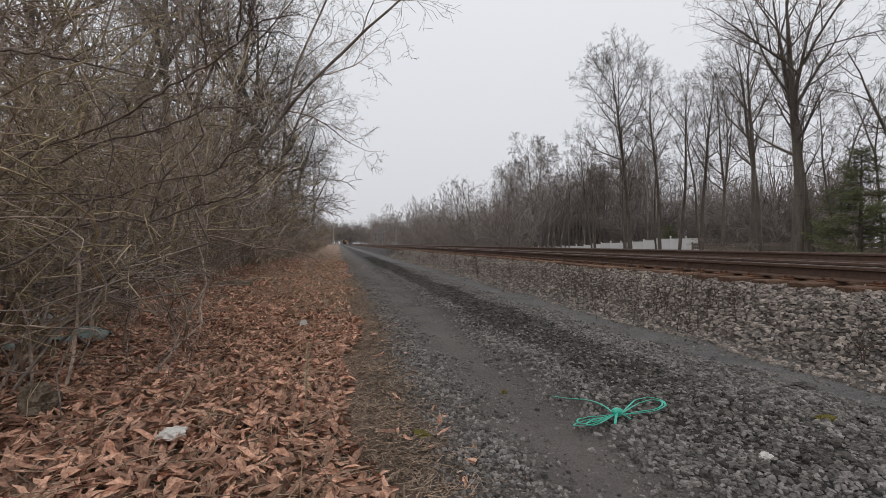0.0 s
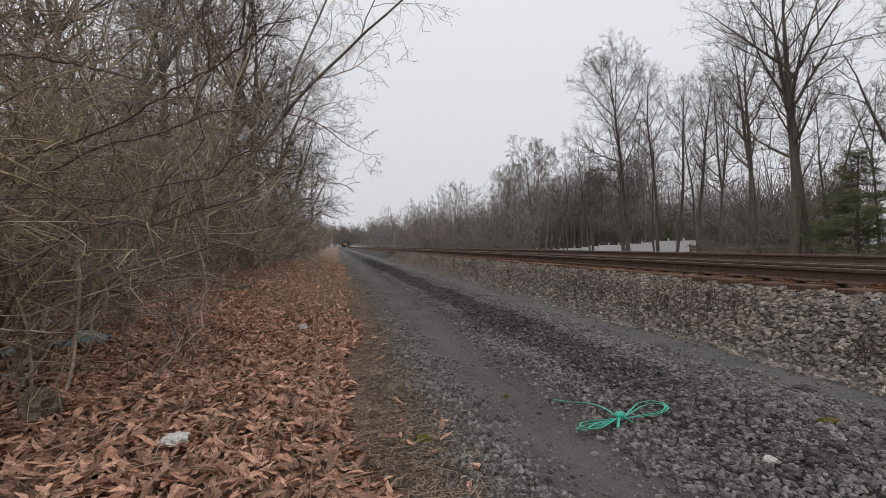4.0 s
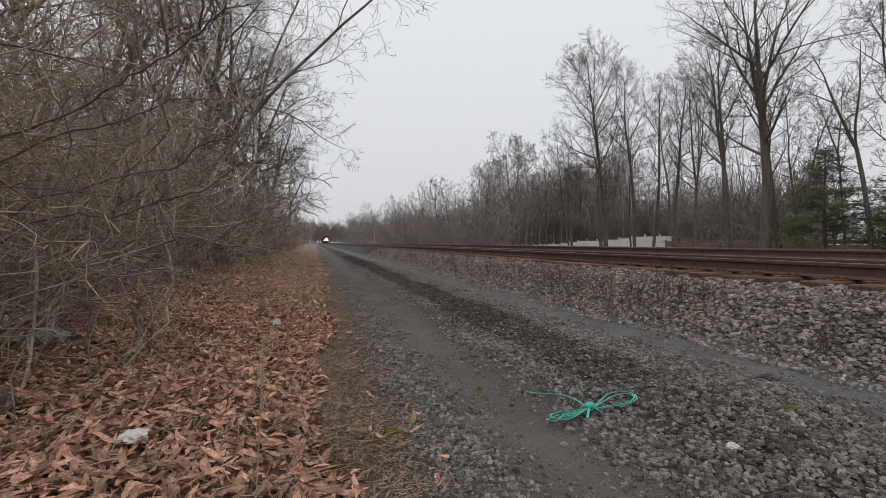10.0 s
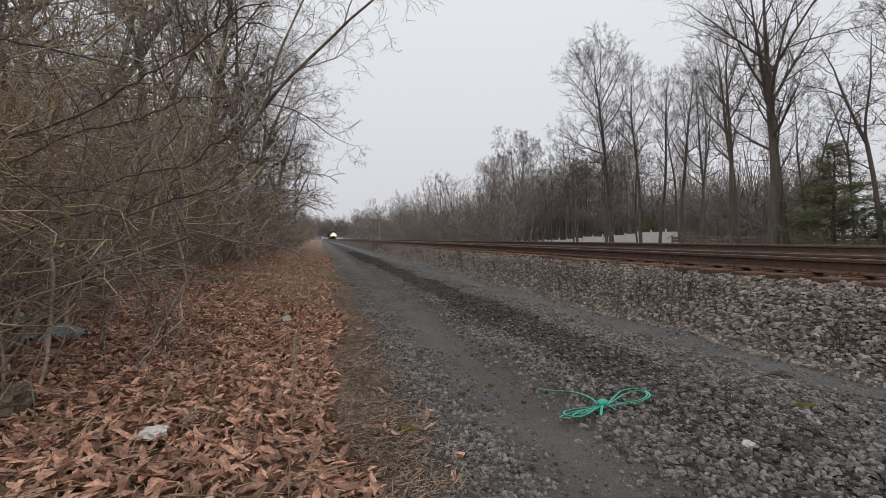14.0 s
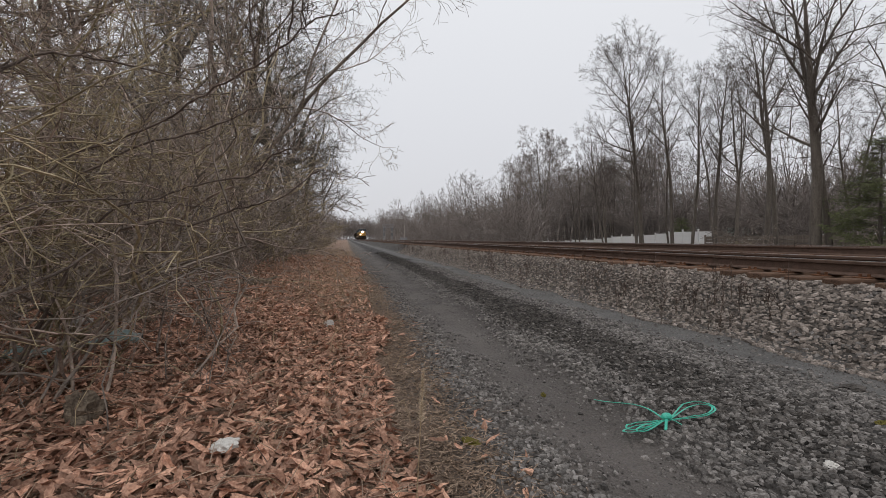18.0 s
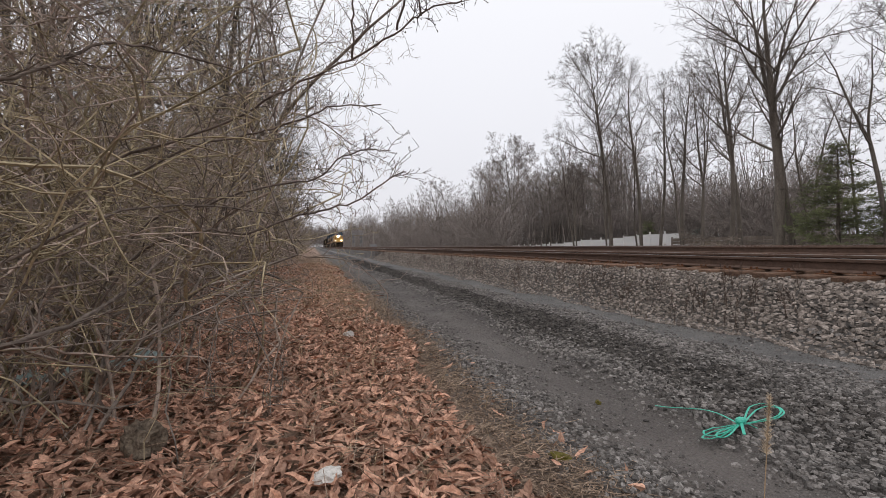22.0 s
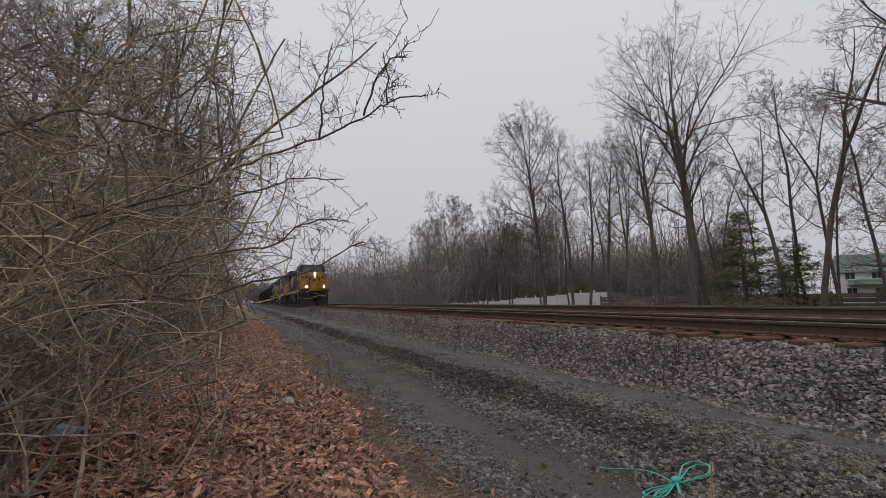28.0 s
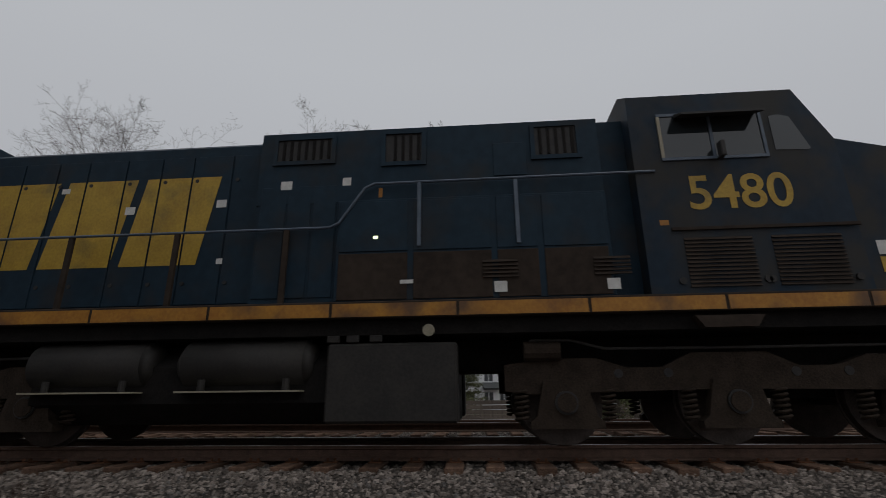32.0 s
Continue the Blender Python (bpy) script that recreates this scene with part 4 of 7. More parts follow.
# the crooked branches that reach out of the thicket over the verge
def reaching_branch(pts, r, shoots, seed, label, n=5):
    """One branch through the given bends, with side shoots, buds and thorns."""
    rng = random.Random(seed)
    t = thing("bramble_branch", label, "branch", group="branches reaching over the verge")
    path = []
    for i in range(len(pts) - 1):
        p0, p1, p2, p3 = (Vector(pts[min(max(j, 0), len(pts) - 1)]) for j in (i - 1, i, i + 1, i + 2))
        for k in range(n):
            f = k / n
            q = 0.5 * (2 * p1 + (p2 - p0) * f + (2 * p0 - 5 * p1 + 4 * p2 - p3) * f * f + (3 * p1 - p0 - 3 * p2 + p3) * f ** 3)
            path.append(q + Vector((rng.gauss(0, 0.004), rng.gauss(0, 0.004), rng.gauss(0, 0.004))))
    path.append(Vector(pts[-1]))
    m = len(path) - 1
    stem = [(q, r * (1 - 0.8 * i / m) + 0.0012) for i, q in enumerate(path)]
    fine = []
    for k in range(shoots):
        i = rng.randrange(int(m * 0.12), m)
        axis = (path[i + 1] - path[i]).normalized()
        d = turned(rng, axis, radians(rng.uniform(35, 75)), rng.uniform(0, 6.28))
        d.z += 0.25
        far = rng.uniform(0.05, 0.34) * (1.15 - 0.6 * i / m)
        shoot = crooked(rng, path[i], d.normalized(), far, 5, max(stem[i][1] * 0.45, 0.0018), 0.0011, 0.2)
        fine += pieces(shoot)
        for j in range(1, 6):
            for q in range(2):
                if rng.random() < 0.75:
                    spur = crooked(rng, shoot[j][0], turned(rng, d.normalized(), rng.uniform(0.5, 1.3), rng.uniform(0, 6.28)), rng.uniform(0.012, 0.07), 2, 0.0015, 0.0010, 0.2)
                    fine += pieces(spur)
                    if rng.random() < 0.6:
                        e = spur[-1][0]
                        fine.append((*e, 0.0026, *(e + Vector((rng.gauss(0, 0.003), rng.gauss(0, 0.003), 0.008))), 0.0012))
    for i in range(int(m * 0.3), m):
        e = path[i]
        fine.append((*e, 0.0026, *(e + Vector((rng.gauss(0, 0.008), rng.gauss(0, 0.008), rng.gauss(0.004, 0.006)))), 0.001))
    link("stem", tube_along("stem", stem, bark_backlit, 6), t)
    link("twig_tangle", tubes("twig_tangle", fine, bark_backlit, 3), t)["kind"] = "stuff"
    return t


reaching_branch([(-2.3, 3.1, -0.6), (-2.0, 3.1, 0.3), (-1.7, 3.05, 0.68), (-1.41, 2.93, 0.78), (-1.08, 2.72, 0.86), (-0.84, 2.56, 0.96), (-0.58, 2.34, 1.03), (-0.41, 2.18, 1.09), (-0.33, 2.1, 1.13), (-0.22, 2.02, 1.14)], 0.0068, 30, 4, "long bare budding branch arching out over the verge")
reaching_branch([(-0.42, 2.2, 1.09), (-0.4, 2.13, 1.2), (-0.38, 2.08, 1.24), (-0.34, 2.04, 1.28), (-0.3, 2.03, 1.29)], 0.0035, 5, 5, "thin forked side shoot with buds", 3)
reaching_branch([(-0.35, 2.12, 1.12), (-0.36, 2.07, 1.2), (-0.39, 2.03, 1.29)], 0.003, 3, 6, "thin straight side shoot with buds", 3)
reaching_branch([(-0.58, 2.34, 1.03), (-0.58, 2.27, 1.14), (-0.58, 2.22, 1.25), (-0.56, 2.16, 1.36)], 0.0036, 6, 7, "upright side shoot with short spurs", 4)
reaching_branch([(-2.4, 3.4, -0.6), (-1.9, 3.3, 0.45), (-1.4, 3.15, 0.78), (-1.06, 2.99, 0.85), (-0.84, 2.79, 0.87), (-0.66, 2.67, 0.92), (-0.44, 2.54, 0.91)], 0.007, 28, 8, "thin bare branch reaching sideways from the thicket")
reaching_branch([(-2.2, 3.4, -0.6), (-1.7, 3.3, 0.2), (-1.33, 3.2, 0.37), (-1.08, 3.14, 0.36), (-0.85, 3.05, 0.44), (-0.68, 2.94, 0.47), (-0.51, 2.83, 0.52), (-0.36, 2.69, 0.62), (-0.31, 2.66, 0.63)], 0.0075, 34, 9, "low bare branch with twiggy upturned end")
reaching_branch([(-2.2, 3.5, -0.6), (-1.7, 3.4, 0.35), (-1.3, 3.3, 0.53), (-0.99, 3.13, 0.61), (-0.73, 3.03, 0.64), (-0.59, 2.91, 0.74), (-0.46, 2.79, 0.76), (-0.37, 2.78, 0.75)], 0.0065, 30, 10, "thin twiggy branch over the edge of the verge")
reaching_branch([(-2.2, 1.9, -0.55), (-1.95, 1.95, -0.05), (-1.75, 1.99, 0.13), (-1.54, 2.1, 0.3), (-1.38, 2.26, 0.41), (-1.22, 2.61, 0.46), (-0.9, 2.95, 0.44)], 0.008, 22, 11, "low arching cane close over the dead leaves")
reaching_branch([(-1.75, 1.5, -0.5), (-1.56, 1.73, 0.01), (-1.51, 1.87, 0.04), (-1.47, 2.11, 0.06), (-1.42, 2.56, 0.16), (-1.35, 2.89, 0.34), (-1.26, 3.08, 0.77), (-1.37, 2.98, 1.11)], 0.009, 20, 12, "crooked greenish cane rising through the thicket")
reaching_branch([(-2.5, 2.2, -0.55), (-2.2, 2.25, 0.4), (-1.9, 2.3, 0.83), (-1.76, 2.37, 0.87), (-1.64, 2.5, 0.99), (-1.5, 2.62, 1.12), (-1.26, 2.78, 1.14), (-0.98, 2.93, 1.12)], 0.010, 28, 13, "pale bare branch running high through the thicket")


# ---- evergreens ----
def pine(x, y, h, w, label, seed=0):
    rng = random.Random(seed)
    t = thing("pine_tree", label, "evergreen tree", pose(x, y, float(np.interp(x, PROFILE_X, PROFILE_Z))))
    bm = bmesh.new()
    rod(bm, (0, 0, -0.1), (0, 0, h * 0.97), 0.13, 8, 0.02)
    part("trunk", bm, bark_tree, t)
    segs, tri_v, tri_f = [], [], []
    z = h * 0.12
    while z < h * 0.97:
        n = rng.randint(4, 6)
        reach = w * (1 - z / h) ** 0.75 * rng.uniform(0.75, 1.1) + 0.15
        for k in range(n):
            a = rng.uniform(0, 2 * math.pi)
            tip = Vector((math.cos(a) * reach, math.sin(a) * reach, z + reach * rng.uniform(-0.12, 0.25)))
            segs.append((0, 0, z, 0.02, *tip, 0.005))
            m = max(int(reach * 20), 6)
            for j in range(m):
                f = rng.uniform(0.25, 1.05)
                c = Vector((0, 0, z)).lerp(tip, f) + Vector((rng.gauss(0, 0.2), rng.gauss(0, 0.2), rng.gauss(0, 0.11)))
                for q in range(11):
                    d = Vector((rng.gauss(0, 1), rng.gauss(0, 1), rng.gauss(0.3, 0.6))).normalized() * rng.uniform(0.12, 0.24)
                    s = d.orthogonal().normalized() * 0.012
                    b = len(tri_v)
                    tri_v += [c - s, c + s, c + d]
                    tri_f.append((b, b + 1, b + 2))
        z += rng.uniform(0.22, 0.42)
    link("bough_tangle", tubes("bough_tangle", segs, bark_tree, 4), t)["kind"] = "stuff"
    link("needles", mesh_from("needles", tri_v, tri_f, needle), t, "dark green needle clumps")["kind"] = "stuff"
    return t


pine(*polar(53.2, 26), 6.6, 3.1, "dark green pine in front of a board fence", 1)
pine(*polar(57.5, 27), 5.0, 1.9, "green pine among bare trees", 2)
pine(*polar(78.0, 29), 4.5, 1.8, "dark evergreen at the foot of a bare tree", 4)
pine(*polar(87.5, 40), 7.5, 2.0, "narrow dark evergreen beside a white house", 5)
pine(*polar(105.0, 27), 5.2, 2.3, "bushy green evergreen behind the fence", 6)
pine(*polar(66.5, 36), 5.0, 2.8, "dark green spreading evergreen before a house", 8)
pine(*polar(75.5, 27), 3.6, 1.8, "dark evergreen bush at the fence", 10)
pine(*polar(37.5, 38), 4.0, 1.8, "small dark evergreen behind a white fence", 7)


# ---- fences ----
def white_fence():
    t = thing("vinyl_fence", "white vinyl privacy fence with capped posts", "fence")
    x = 36.0
    bm = bmesh.new()
    box(bm, -0.065, 0.065, -0.065, 0.065, -0.1, 2.08, 0.01)
    prism(bm, [(-0.08, -0.08), (0.08, -0.08), (0.08, 0.08), (-0.08, 0.08)], "z", 2.08, 2.15)
    post_me = part("post", bm, vinyl, t).data
    bm = bmesh.new()
    box(bm, -0.03, 0.03, 0.065, 2.335, 0.05, 0.16)
    panel_me = part("panel", bm, vinyl, t).data
    bm = bmesh.new()
    box(bm, -0.03, 0.03, 0.065, 2.335, 1.78, 1.88)
    rail_me = part("top_rail", bm, vinyl, t).data
    bm = bmesh.new()
    box(bm, -0.012, 0.012, 0.0, 0.152, 0.16, 1.78, 0.003)
    slat_me = part("slat", bm, vinyl, t).data
    for o in list(t.children):
        bpy.data.objects.remove(o)
    y, z = 42.0, -0.86
    while y < 95:
        z -= 0.15 if int(y) % 2 else 0.0
        link("post", post_me, t, m=pose(x, y, z))
        panel = link("panel", panel_me, t, m=pose(x, y, z))
        link("top_rail", rail_me, panel)
        for k in range(14):
            link("slat", slat_me, panel, m=pose(0, 0.08 + k * 0.16, 0))
        y += 2.4
    link("post", post_me, t, m=pose(x, y, z))


white_fence()


def board_fence():
    t = thing("board_fence", "weathered grey-brown wooden board fence behind the railway", "fence")
    bm = bmesh.new()
    box(bm, -0.06, 0.06, -0.06, 0.06, -0.2, 1.75, 0.01)
    post_me = part("post", bm, fence_wood, t).data
    bm = bmesh.new()
    box(bm, -0.012, 0.012, 0.005, 2.395, 0, 0.27, 0.004)
    board_me = part("board", bm, fence_wood, t).data
    for o in list(t.children):
        bpy.data.objects.remove(o)
    rng = random.Random(3)
    y = 41.0
    while y > -34:
        link("post", post_me, t, m=pose(34.0, y, -1.12, rng.uniform(-1, 1), rng.uniform(-1, 1)))
        for k in range(5):
            link("board", board_me, t, m=pose(33.92 + rng.uniform(-0.008, 0.008), y - 2.4, -1.02 + k * 0.31 + rng.uniform(-0.02, 0.02), rng.uniform(-0.4, 0.4)))
        y -= 2.4


board_fence()


# ---- houses ----
def house(x, y, turn, w, d, h, roof_mat, label, seed):
    """A two-storey house; its long front looks down -x."""
    rng = random.Random(seed)
    t = thing("house", label, "house", pose(x, y, float(np.interp(x, PROFILE_X, PROFILE_Z)), 0, 0, turn))
    bm = bmesh.new()
    box(bm, 0, d, -w / 2, w / 2, -0.2, h)
    prism(bm, [(0, h), (d, h), (d / 2, h + d * 0.28)], "y", -w / 2, w / 2)
    part("wall", bm, siding, t, "white clapboard siding")
    bm = bmesh.new()
    box(bm, -0.012, 0.0, -w / 2, w / 2, 0, 0.185)
    board = part("clapboard", bm, siding, t)
    for k in range(1, int((h - 0.1) / 0.2)):
        link("clapboard", board.data, t, m=pose(0, 0, k * 0.2))
    bm = bmesh.new()
    e, r = 0.45, d * 0.28
    for s in (0, 1):
        a = [(-e, h - e * 0.56), (d / 2, h + r), (d / 2, h + r + 0.12), (-e, h - e * 0.56 + 0.12)]
        if s:
            a = [(d - p, q) for p, q in a]
        prism(bm, a, "y", -w / 2 - e, w / 2 + e)
    roof = part("roof", bm, roof_mat, t)
    bm = bmesh.new()
    box(bm, d * 0.5 - 0.3, d * 0.5 + 0.3, w * 0.22, w * 0.22 + 0.6, h + r - 0.4, h + r + 0.7)
    part("chimney", bm, siding, roof)
    bm = bmesh.new()
    box(bm, -1.6, -0.02, -w * 0.1, w * 0.38, 2.55, 2.7)
    prism(bm, [(-1.7, 2.7), (0, 2.7), (0, 3.4)], "y", -w * 0.1 - 0.1, w * 0.38 + 0.1)
    part("porch_roof", bm, roof_mat, t)
    n = max(int(w / 2.6), 2)
    for lvl, z0 in enumerate((0.9, 3.5)):
        for i in range(n):
            yc = -w / 2 + (i + 0.5) * w / n + rng.uniform(-0.2, 0.2)
            bm = bmesh.new()
            for a, b, c, dd in ((yc - 0.62, yc + 0.62, z0 - 0.12, z0), (yc - 0.62, yc + 0.62, z0 + 1.35, z0 + 1.45), (yc - 0.62, yc - 0.52, z0, z0 + 1.35), (yc + 0.52, yc + 0.62, z0, z0 + 1.35), (yc - 0.03, yc + 0.03, z0, z0 + 1.35)):
                box(bm, -0.07, -0.013, a, b, c, dd)
            win = part("window", bm, siding, t)
            bm = bmesh.new()
            box(bm, -0.035, -0.02, yc - 0.52, yc + 0.52, z0, z0 + 1.35)
            part("pane", bm, window_glass, win, "dark window pane")
    return t


def shed(x, y, turn, w, d, h):
    t = thing("garden_shed", "small white shed with a low grey roof behind a white fence", "shed", pose(x, y, float(np.interp(x, PROFILE_X, PROFILE_Z)), 0, 0, turn))
    bm = bmesh.new()
    box(bm, 0, d, -w / 2, w / 2, -0.2, h)
    prism(bm, [(0, h), (d, h), (d / 2, h + 0.8)], "y", -w / 2, w / 2)
    part("wall", bm, siding, t)
    for s in (0, 1):
        a = [(-0.2, h - 0.08), (d / 2, h + 0.8), (d / 2, h + 0.9), (-0.2, h + 0.02)]
        bm = bmesh.new()
        prism(bm, [(d - p, q) for p, q in a] if s else a, "y", -w / 2 - 0.2, w / 2 + 0.2)
        part("roof", bm, shingle_green, t)


house(57.6, 6.1, 8, 3.9, 8.0, 6.0, shingle, "white two-storey terraced house with a dark shingle roof and porch", 1)
house(58.1, 2.3, 8, 3.8, 8.0, 5.75, shingle, "white two-storey terraced house between its neighbours", 6)
house(58.6, -1.5, 8, 3.8, 8.0, 5.5, shingle, "white two-storey terraced house with dark square windows", 7)
house(59.4, -5.2, 8, 3.4, 6.0, 3.6, shingle, "low white wing with a dark roof ending a terrace", 8)
house(80.0, 37.0, 22, 12.0, 9.0, 4.6, shingle_green, "white house with a low grey-green roof behind trees", 2)
house(72.0, 22.0, 8, 11.0, 8.0, 3.2, shingle_green, "low white house with a grey-green roof", 3)
house(66.0, -24.0, -5, 14.0, 9.0, 5.2, shingle, "white house with a dark roof behind evergreens", 4)
shed(44.0, 50.0, 15, 5.0, 4.0, 1.75)


# ---- signals, pole and wires far down the line ----
def signal_mast():
    """A low signal frame: two lattice posts, a cross beam with a walkway, and heads hung on each post."""
    t = thing("railway_signal", "grey lattice signal frame with dark signal heads beside the track", "railway signal", pose(13.6, 165, -0.3))
    for s in (-1.3, 1.3):
        for dx in (-0.28, 0.28):
            bm = bmesh.new()
            rod(bm, (s + dx, 0, 0), (s + dx, 0, 5.0), 0.10, 6)
            part("post", bm, galvanised, t)
        for k in range(9):
            bm = bmesh.new()
            z = 0.3 + k * 0.52
            rod(bm, (s - 0.28, 0, z), (s + 0.28, 0, z + (0.5 if k % 2 else 0.0)), 0.035, 5)
            part("brace", bm, galvanised, t)
        for z in (3.9, 2.2):
            bm = bmesh.new()
            box(bm, s - 0.3, s + 0.3, -0.35, -0.12, z - 0.55, z + 0.45, 0.05)
            part("signal_head", bm, signal_grey, t, "weathered dark signal head")
    for z in (4.4, 5.0, 5.5):
        bm = bmesh.new()
        box(bm, -1.9, 1.9, -0.1, 0.1, z, z + 0.1)
        part("beam", bm, galvanised, t)
    for k in range(9):
        bm = bmesh.new()
        x = -1.8 + 0.45 * k
        rod(bm, (x, 0, 4.45), (x + (0.3 if k % 2 else -0.3), 0, 5.5), 0.035, 5)
        part("brace", bm, galvanised, t)
    bm = bmesh.new()
    box(bm, 4.2, 6.4, -1, 1, 0, 1.1, 0.05)
    part("relay_cabinet", bm, galvanised, t, "silver relay cabinet")


signal_mast()


def pole(x, y, h):
    t = thing("utility_pole", "tall grey wooden utility pole beside the railway", "utility pole", pose(x, y, float(np.interp(x, PROFILE_X, PROFILE_Z))), "utility poles")
    bm = bmesh.new()
    rod(bm, (0, 0, -0.2), (0, 0, h), 0.16, 8, 0.11)
    part("shaft", bm, pole_wood, t)
    bm = bmesh.new()
    box(bm, -1.2, 1.2, -0.06, 0.06, h - 0.9, h - 0.76)
    part("crossarm", bm, pole_wood, t)


pole(20.5, 176, 6.6)
pole(-2.5, 235, 10.5)
cab_t = thing("overhead_cable", "thin black cables crossing high over the railway", "cable")
for k in range(3):
    pts = []
    for i in range(17):
        f = i / 16
        pts.append((-2.5 + 30 * f, 235 - 10 * f + k * 0.3, 9.2 + 0.35 * k - 2.2 * 4 * f * (1 - f) * 0.35))
    bm = bmesh.new()
    pipe(bm, pts, 0.025, 4)
    part("cable", bm, cable_mat, cab_t)


# ---- small things on the lane and verge ----
def strap():
    t = thing("plastic_strap", "knotted bright green plastic strapping lying on the gravel lane", "strap")

    def ribbon(pts, w):
        bm = bmesh.new()
        rows = []
        for i, p in enumerate(pts):
            a, b = Vector(pts[max(i - 1, 0)]), Vector(pts[min(i + 1, len(pts) - 1)])
            d = (b - a).normalized()
            s = d.cross(Vector((0, 0.25, 1))).normalized() * w
            up = Vector((0, 0, 0.0015))
            p = Vector(p)
            rows.append([bm.verts.new(p - s - up), bm.verts.new(p + s - up), bm.verts.new(p + s + up), bm.verts.new(p - s + up)])
        for r1, r2 in zip(rows[:-1], rows[1:]):
            for k in range(4):
                bm.faces.new((r1[k], r1[(k + 1) % 4], r2[(k + 1) % 4], r2[k]))
        bm.faces.new(rows[0])
        bm.faces.new(rows[-1])
        return bm

    def on_ground(x, y, lift):
        return (x, y, float(ground_z(x, y)) + 0.045 + lift)

    kx, ky = 1.72, 2.72
    part("tail", ribbon([on_ground(kx + (1.50 - kx) * f + 0.04 * math.sin(3.1 * f), ky + (3.2 - ky) * f, 0.02 * math.sin(f * 5)) for f in [i / 10 for i in range(11)]], 0.007), rope_mat, t)
    rng = random.Random(8)
    for k, (ex, ey, wide) in enumerate([(2.11, 2.83, 0.22), (2.09, 2.80, 0.15), (1.40, 2.67, 0.10), (1.44, 2.70, 0.14), (1.47, 2.64, 0.10)]):
        dx, dy = ex - kx, ey - ky
        nx, ny = -dy * wide, dx * wide
        pts = []
        for i in range(21):
            f = i / 20 * 2 * math.pi
            u, w = (1 - math.cos(f)) / 2, math.sin(f) * (1 - math.cos(f)) / 2 * 1.5
            pts.append(on_ground(kx + dx * u + nx * w, ky + dy * u + ny * w, 0.003 * k + 0.010 * math.sin(f / 2) ** 2 * rng.uniform(0.5, 1.5)))
        part("loop", ribbon(pts, 0.006), rope_mat, t)
    for (ex, ey) in [(1.65, 2.63), (1.78, 2.66)]:
        part("end", ribbon([on_ground(kx + (ex - kx) * f, ky + (ey - ky) * f, 0.03 * (1 - f)) for f in [i / 5 for i in range(6)]], 0.008), rope_mat, t)
    bm = bmesh.new()
    x, y, z = on_ground(kx, ky, 0.03)
    bmesh.ops.create_icosphere(bm, subdivisions=2, radius=0.028, matrix=Matrix.Translation((x, y, z)) @ Matrix.Diagonal((1.3, 0.9, 0.8, 1)))
    part("knot", bm, rope_mat, t)


strap()


def crumpled(name, label, category, x, y, sx, sy, sz, mat, seed, turn=0):
    rng = random.Random(seed)
    bm = bmesh.new()
    bmesh.ops.create_icosphere(bm, subdivisions=3, radius=1.0)
    for v in bm.verts:
        v.co *= 1 + rng.uniform(-0.18, 0.18) + 0.2 * math.sin(v.co.x * 5 + seed) * math.sin(v.co.y * 6)
        v.co = Vector((v.co.x * sx, v.co.y * sy, max(v.co.z, -0.5) * sz))
    ob = part(name, bm, mat)
    ob.matrix_basis = pose(x, y, float(ground_z(x, y)) + sz * 0.45 + (0.04 if x < 0 else 0.0), 0, 0, turn)
    return tagged(ob, label, category)


crumpled("crumpled_wrapper", "crumpled white plastic wrapper on dead leaves", "litter", -0.71, 2.30, 0.06, 0.04, 0.028, litter_white, 3, 30)
crumpled("white_stone", "single pale white stone on the lane", "stone", 2.19, 2.09, 0.035, 0.028, 0.02, litter_white, 5)
crumpled("dark_flat_stone", "flat dark stone in the lane's rut", "stone", 3.55, 3.06, 0.09, 0.06, 0.03, stone_dark, 6)
crumpled("rusty_stump", "dark rotten stump half buried in leaves", "stump", -1.5, 2.83, 0.09, 0.08, 0.10, log_mat, 7)
crumpled("white_bottle", "white plastic scrap under the brambles", "litter", -2.9, 5.6, 0.13, 0.08, 0.06, litter_white, 9, 20)
for i, (x, y, s) in enumerate([(2.9, 2.35, 0.06), (0.55, 1.75, 0.06), (1.25, 3.5, 0.03), (0.45, 2.6, 0.06)]):
    crumpled("moss_patch", "yellow-green moss cushion among the stones", "moss", x, y, s, s * 0.6, 0.02, moss_mat, 20 + i, i * 40)


def cup():
    t = thing("paper_cup", "crushed pale paper cup lying in the leaves", "cup", pose(-0.41, 5.66, float(ground_z(-0.41, 5.66)) + 0.05, 80, 10, 25))
    bm = bmesh.new()
    rod(bm, (0, 0, -0.055), (0, 0, 0.055), 0.033, 12, 0.045)
    part("wall", bm, litter_white, t)
    bm = bmesh.new()
    bmesh.ops.create_cone(bm, cap_ends=True, segments=12, radius1=0.047, radius2=0.047, depth=0.008, matrix=Matrix.Translation((0, 0, 0.058)))
    part("rim", bm, litter_white, t)


cup()


def sheet(x, y, sx, sy, turn, seed):
    rng = random.Random(seed)
    bm = bmesh.new()
    bmesh.ops.create_grid(bm, x_segments=10, y_segments=8, size=0.5)
    for v in bm.verts:
        v.co.z = rng.uniform(-0.02, 0.03) + 0.05 * math.sin(v.co.x * 7 + seed) * math.sin(v.co.y * 5)
        v.co.x *= sx
        v.co.y *= sy
    bmesh.ops.solidify(bm, geom=bm.faces, thickness=0.003)
    ob = part("plastic_sheet", bm, litter_blue)
    ob.matrix_basis = pose(x, y, float(ground_z(x, y)) + 0.05, 6, -4, turn)
    tagged(ob, "torn grey-green plastic sheet caught under the brambles", "litter", group="plastic scraps")


